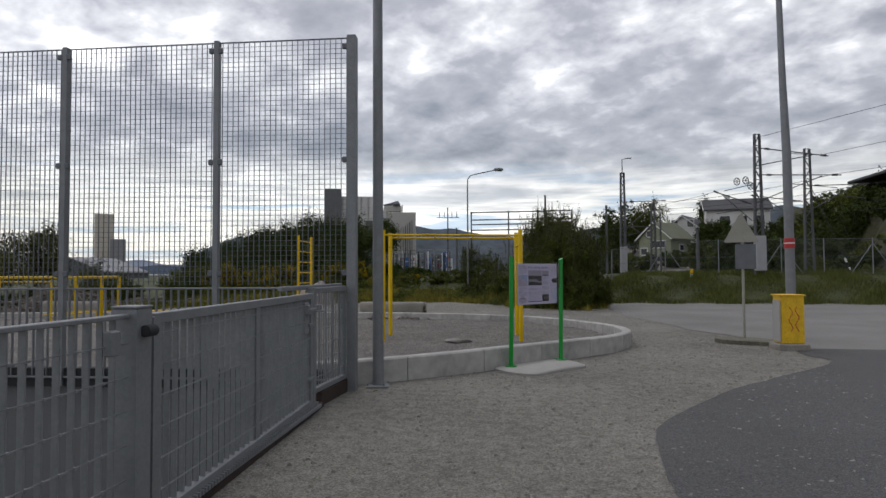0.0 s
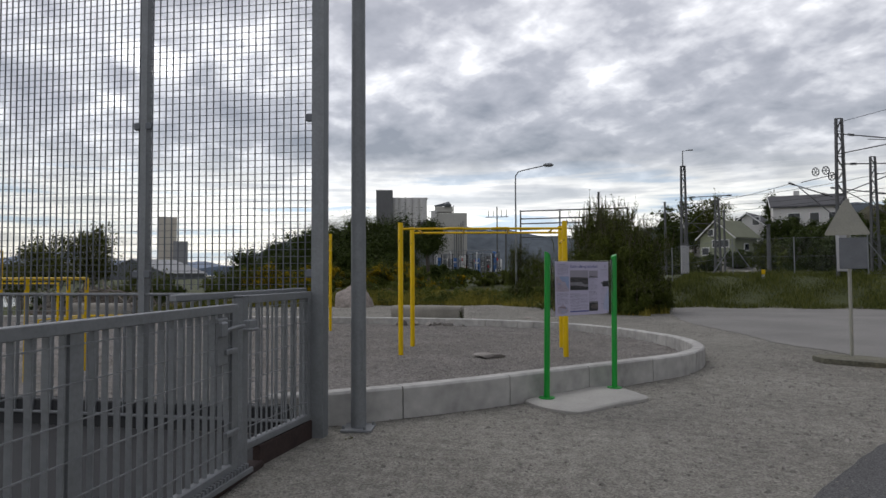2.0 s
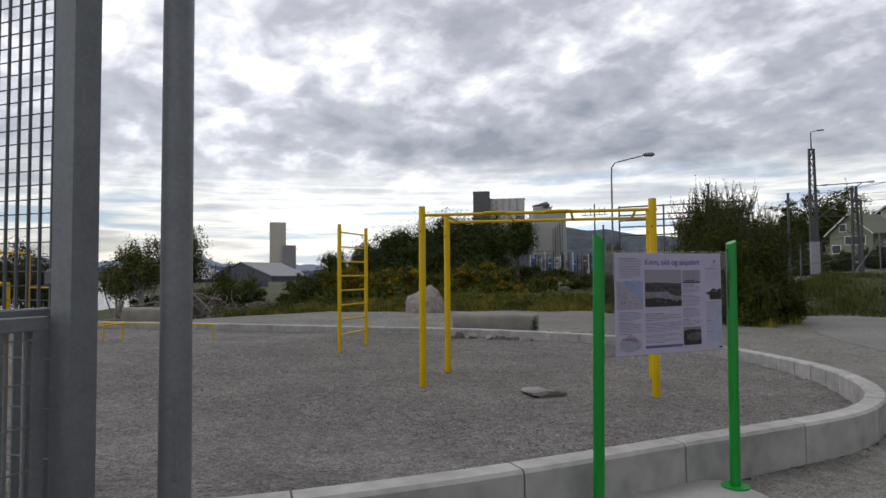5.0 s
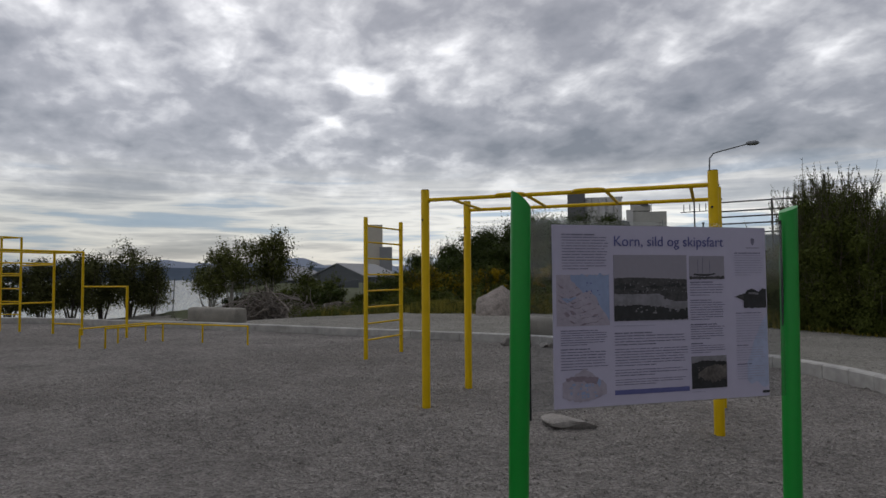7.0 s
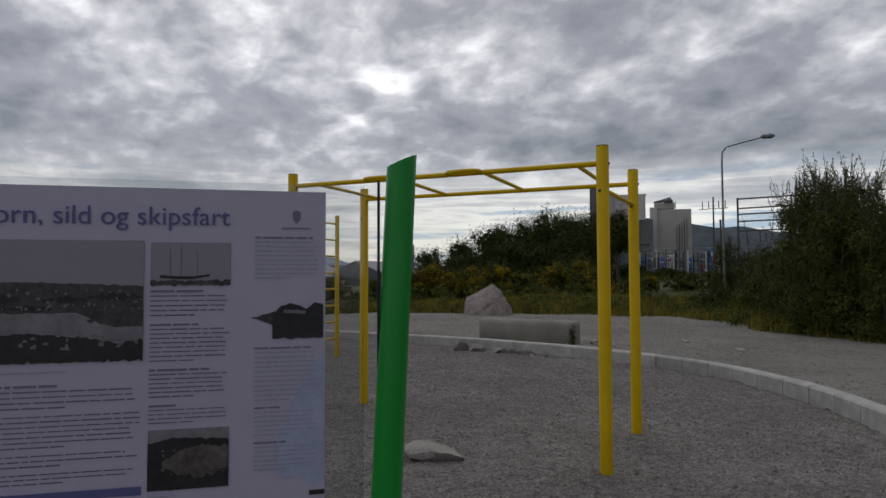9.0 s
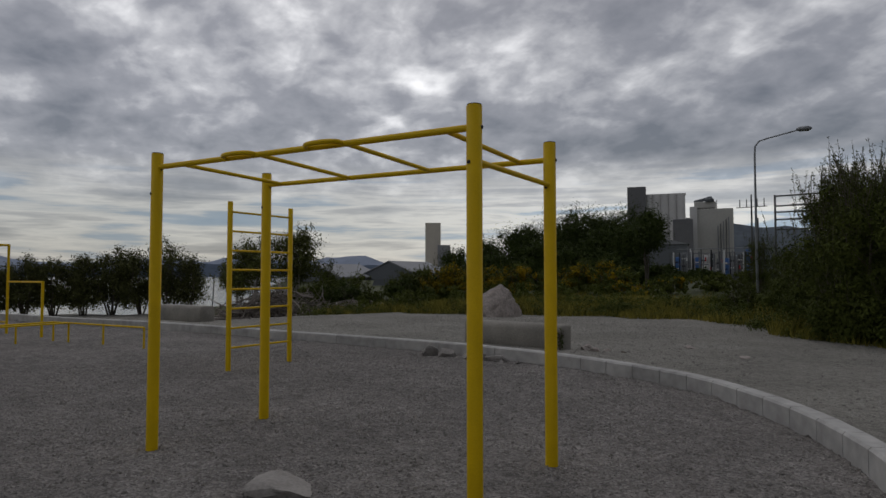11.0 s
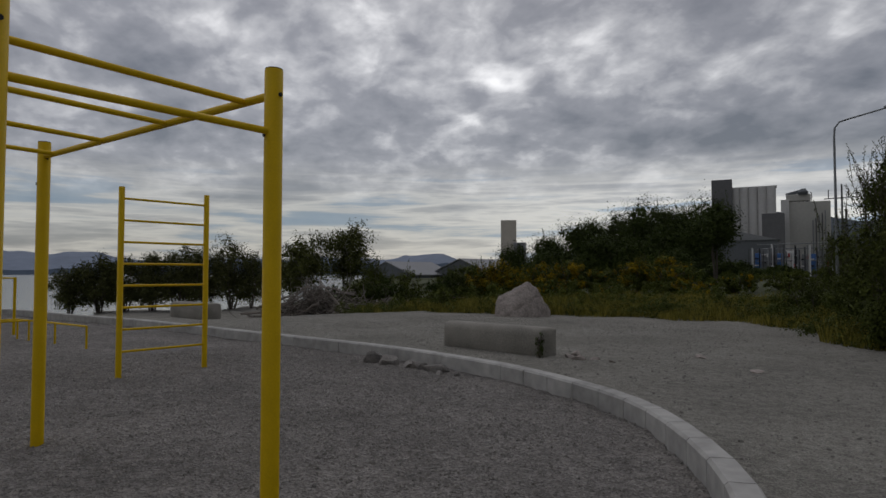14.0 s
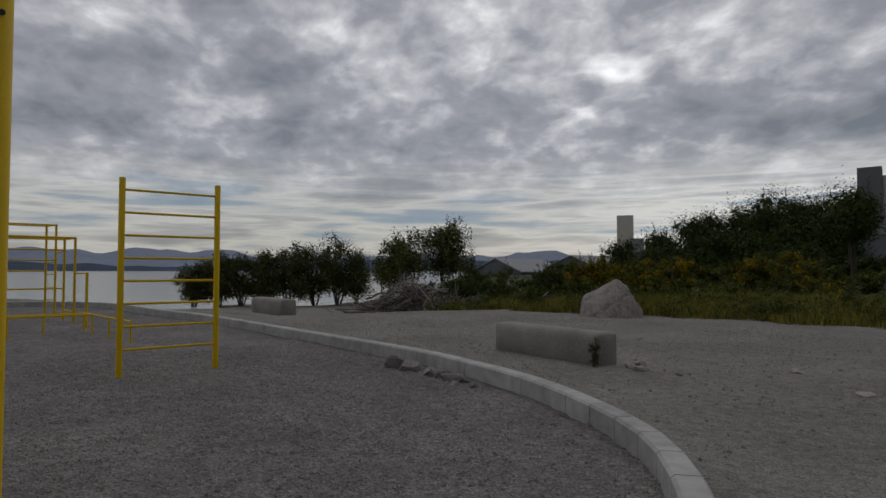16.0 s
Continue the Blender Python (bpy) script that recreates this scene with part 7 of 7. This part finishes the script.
part("lift_house", Geo().box((-91.5, 298, 13.3), (8.4, 8, 26.8), 16, bevel=0.1), M_SILODARK, t, "dark grey lower block")
part("stair_tower", Geo().box((-90.2, 309, 16.6), (3.2, 5, 33.6), 16, bevel=0.1), M_SILO, t)
part("roof_plant", Geo().box((-85.8, 312, 34.2), (9.4, 4, 3.0), 16, bevel=0.3), M_MILL, t)
part("hopper", Geo().tube([(-83.6, 311, 35.4), (-83.6, 311, 36.6), (-83.6, 311, 38.0)], [1.8, 2.2, 0.8], 12), M_SHEDWALL, t)
part("conveyor", Geo().box((-86.4, 311, 36.6), (8.0, 1.4, 1.4), m=Matrix.Rotation(radians(16), 4, "Z") @ Matrix.Rotation(radians(-14), 4, "Y")), M_SHEDWALL, t)
for k in range(5):
    part("pipe", Geo().rod((-79.5 + k * 1.1, 309.2 + k * 0.3, 0), (-79.5 + k * 1.1, 309.2 + k * 0.3, 24 + (k * 29 % 7)), 0.22, n=6), M_MAST if k % 2 else M_GALV, t)
for k in range(7):
    part("vent", Geo().rod((-90 + k * 1.6, 311.2, 32), (-90 + k * 1.6, 311.2, 35.2 + (k * 37 % 5) * 0.5), 0.16, n=6), M_MAST, t)
t = thing("warehouse", (-86, 248, 0), "low grey warehouse with a shallow roof", "industrial building")
part("wall", Geo().box((-85, 247, 6.5), (22, 12, 13), 16, bevel=0.1), M_SHEDWALL, t)
part("roof", Geo().add([Matrix.Translation((-85, 247, 13)) @ Matrix.Rotation(radians(16), 4, "Z") @ Vector(p_) for p_ in ((-11.5, -6.5, 0), (11.5, -6.5, 0), (11.5, 6.5, 0), (-11.5, 6.5, 0), (-2, -6.5, 3.4), (-2, 6.5, 3.4))], [(0, 1, 4), (2, 3, 5), (1, 2, 5, 4), (3, 0, 4, 5), (0, 3, 2, 1)]), M_SHEDROOF, t, smooth=0)
t = thing("tower_building", (-482, 586, 0), "pale windowless tower block", "tower")
M_TOWER = mat("cream_render", (0.50, 0.465, 0.40), 0.9, vary=0.12, scale=0.12, fine=1.2, bump=0)
part("shaft", Geo().box((-482.7, 586, 32), (18.5, 15, 66), 40, bevel=0.2), M_TOWER, t)
part("annex", Geo().box((-470.7, 592, 18), (15, 17, 40), 40, bevel=0.2), M_SHEDROOF, t)
t = thing("quay_sheds", (-150, 150, 0), "long grey gabled quay sheds", "shed")


def shed(cx_, cy_, turn, half, length, eave, rise):
    m_ = Matrix.Translation((cx_, cy_, -0.5)) @ Matrix.Rotation(radians(turn), 4, "Z")
    a, b = half, length / 2
    v = [(-a, -b, 0), (a, -b, 0), (a, b, 0), (-a, b, 0), (-a, -b, eave), (a, -b, eave), (a, b, eave), (-a, b, eave), (0, -b, eave + rise), (0, b, eave + rise)]
    part("wall", Geo().add([m_ @ Vector(p_) for p_ in v], [(0, 1, 5, 8, 4), (2, 3, 7, 9, 6), (1, 2, 6, 5), (3, 0, 4, 7)]), M_SHEDWALL, t, smooth=0)
    g_ = Geo()
    for s_ in (-1, 1):
        q = [(0, -b - 0.4, eave + rise + 0.1), (s_ * (a + 0.5), -b - 0.4, eave - 0.1), (s_ * (a + 0.5), b, eave - 0.1), (0, b, eave + rise + 0.1)]
        q += [(x_, y_, z_ + 0.3) for x_, y_, z_ in q]
        g_.add([m_ @ Vector(p_) for p_ in q], [(0, 1, 2, 3), (7, 6, 5, 4), (0, 4, 5, 1), (1, 5, 6, 2), (2, 6, 7, 3), (3, 7, 4, 0)])
    part("roof", g_, M_SHEDROOF, t, smooth=0)


shed(-156.1, 148.5, 6.5, 11, 22, 1.2, 4.1)
shed(-139.1, 164.9, 6.5, 11, 22, 2.0, 4.2)

t = thing("substation", (-19.5, 85, 1.2), "small substation of grey steel frames and blue transformers", "substation")
rr = random.Random(8)
zb = gz(-19.5, 85)
for k in range(26):
    x, y, w = -24.2 + k * 0.37, 84.4 - (k % 3) * 0.5, 0.07 + 0.07 * rr.random()
    part("column", Geo().box((x, y, zb + 1.4 + 0.4 * rr.random()), (w, w, 3.2 + 1.3 * rr.random()), 0), (M_MAST, M_GALV, M_WHITE, M_DARK, M_GALV)[k % 5], t, smooth=0)
for k in range(12):
    x, h_ = -23.8 + k * 0.78, 2.7 + 1.1 * rr.random()
    tr = part("transformer", Geo().box((x, 86.0, zb + h_ / 2), (0.4 + 0.3 * rr.random(), 0.8, h_), 5, bevel=0.05), (M_BLUE, M_GALV, M_MAST, M_BLUE, M_WHITE, M_DARK, M_GALV)[k % 7], t)
    for q in range(3):
        part("cooling_rib", Geo().box((x, 85.5, zb + h_ * (0.3 + 0.25 * q)), (0.42, 0.12, 0.14), 5), (M_DARK, M_WHITE)[(k + q) % 2], tr, smooth=0)
for z in (2.1, 3.4, 3.9):
    part("busbar", Geo().rod((-23.4, 84.6, zb + z), (-15.0, 84.6, zb + z), 0.05, n=6), M_GALV, t)
for k in range(14):
    x, z = -23.2 + rr.random() * 8, zb + 1.0 + rr.random() * 2.6
    part("insulator", Geo().tube([(x, 84.2, z), (x, 84.2, z + 0.4)], [0.09, 0.07], 8), M_WHITE if k % 3 else M_RED, t)
part("tall_mast", Geo().tube([(-15.6, 86, zb), (-15.6, 86, 10.4)], [0.14, 0.08], 8), M_MAST, t)
part("mast_frame", Geo().rod((-17.2, 86, 9.0), (-14.0, 86, 9.0), 0.05, n=6), M_MAST, t)
for k in (-1.2, -0.5, 0.6, 1.3):
    part("mast_insulator", Geo().rod((-15.6 + k, 86, 9.0), (-15.6 + k, 86, 9.9), 0.05, n=6), M_MAST, t)
part("wall", Geo().box((-18, 83.6, zb + 0.2), (14, 0.3, 1.6), 0), M_SHEDWALL, t, smooth=0)

# ---- pier, slip and pole at the shore ----
t = thing("pier", (-60.5, 66, -2.5), "low dark timber pier at the water", "pier")
a, b = Vector((-63.5, 63.4, -2.15)), Vector((-57.5, 69.0, -2.15))
d = (b - a).normalized()
part("deck", Geo().box((a + b) / 2, ((b - a).length, 2.4, 0.5), math.degrees(math.atan2(d.y, d.x)), bevel=0.05), M_WOODGREY, t)
for k in range(6):
    p = a.lerp(b, 0.05 + k * 0.18) + Vector((0.8, -0.9, 0))
    part("bollard", Geo().tube([(p.x, p.y, -3.0), (p.x, p.y, -1.7 + 0.25 * (k % 3))], [0.16, 0.13], 8), M_BARK, t)
t = thing("boat_shed", (-67.5, 80, -2.5), "grey slant-sided concrete slip house by the water", "boat shed")
g = Geo()
m_ = Matrix.Translation((-67.5, 80.2, -2.8)) @ Matrix.Rotation(radians(42), 4, "Z")
v = [(-2.6, -1.5, 0), (2.8, -1.5, 0), (2.8, 1.8, 0), (-2.6, 1.8, 0), (-1.5, -1.4, 3.3), (2.7, -1.4, 3.9), (2.7, 1.7, 3.9), (-1.5, 1.7, 3.3)]
g.add([m_ @ Vector(p) for p in v], [(3, 2, 1, 0), (4, 5, 6, 7), (0, 1, 5, 4), (1, 2, 6, 5), (2, 3, 7, 6), (3, 0, 4, 7)])
part("wall", g, M_SHEDWALL, t, smooth=0)
t = thing("flag_pole", (-63.7, 48.7, -2.5), "thin leaning pole standing at the water", "pole")
part("pole", Geo().rod((-63.8, 48.7, -2.9), (-63.6, 48.8, 1.35), 0.06, n=8), M_MAST, t)
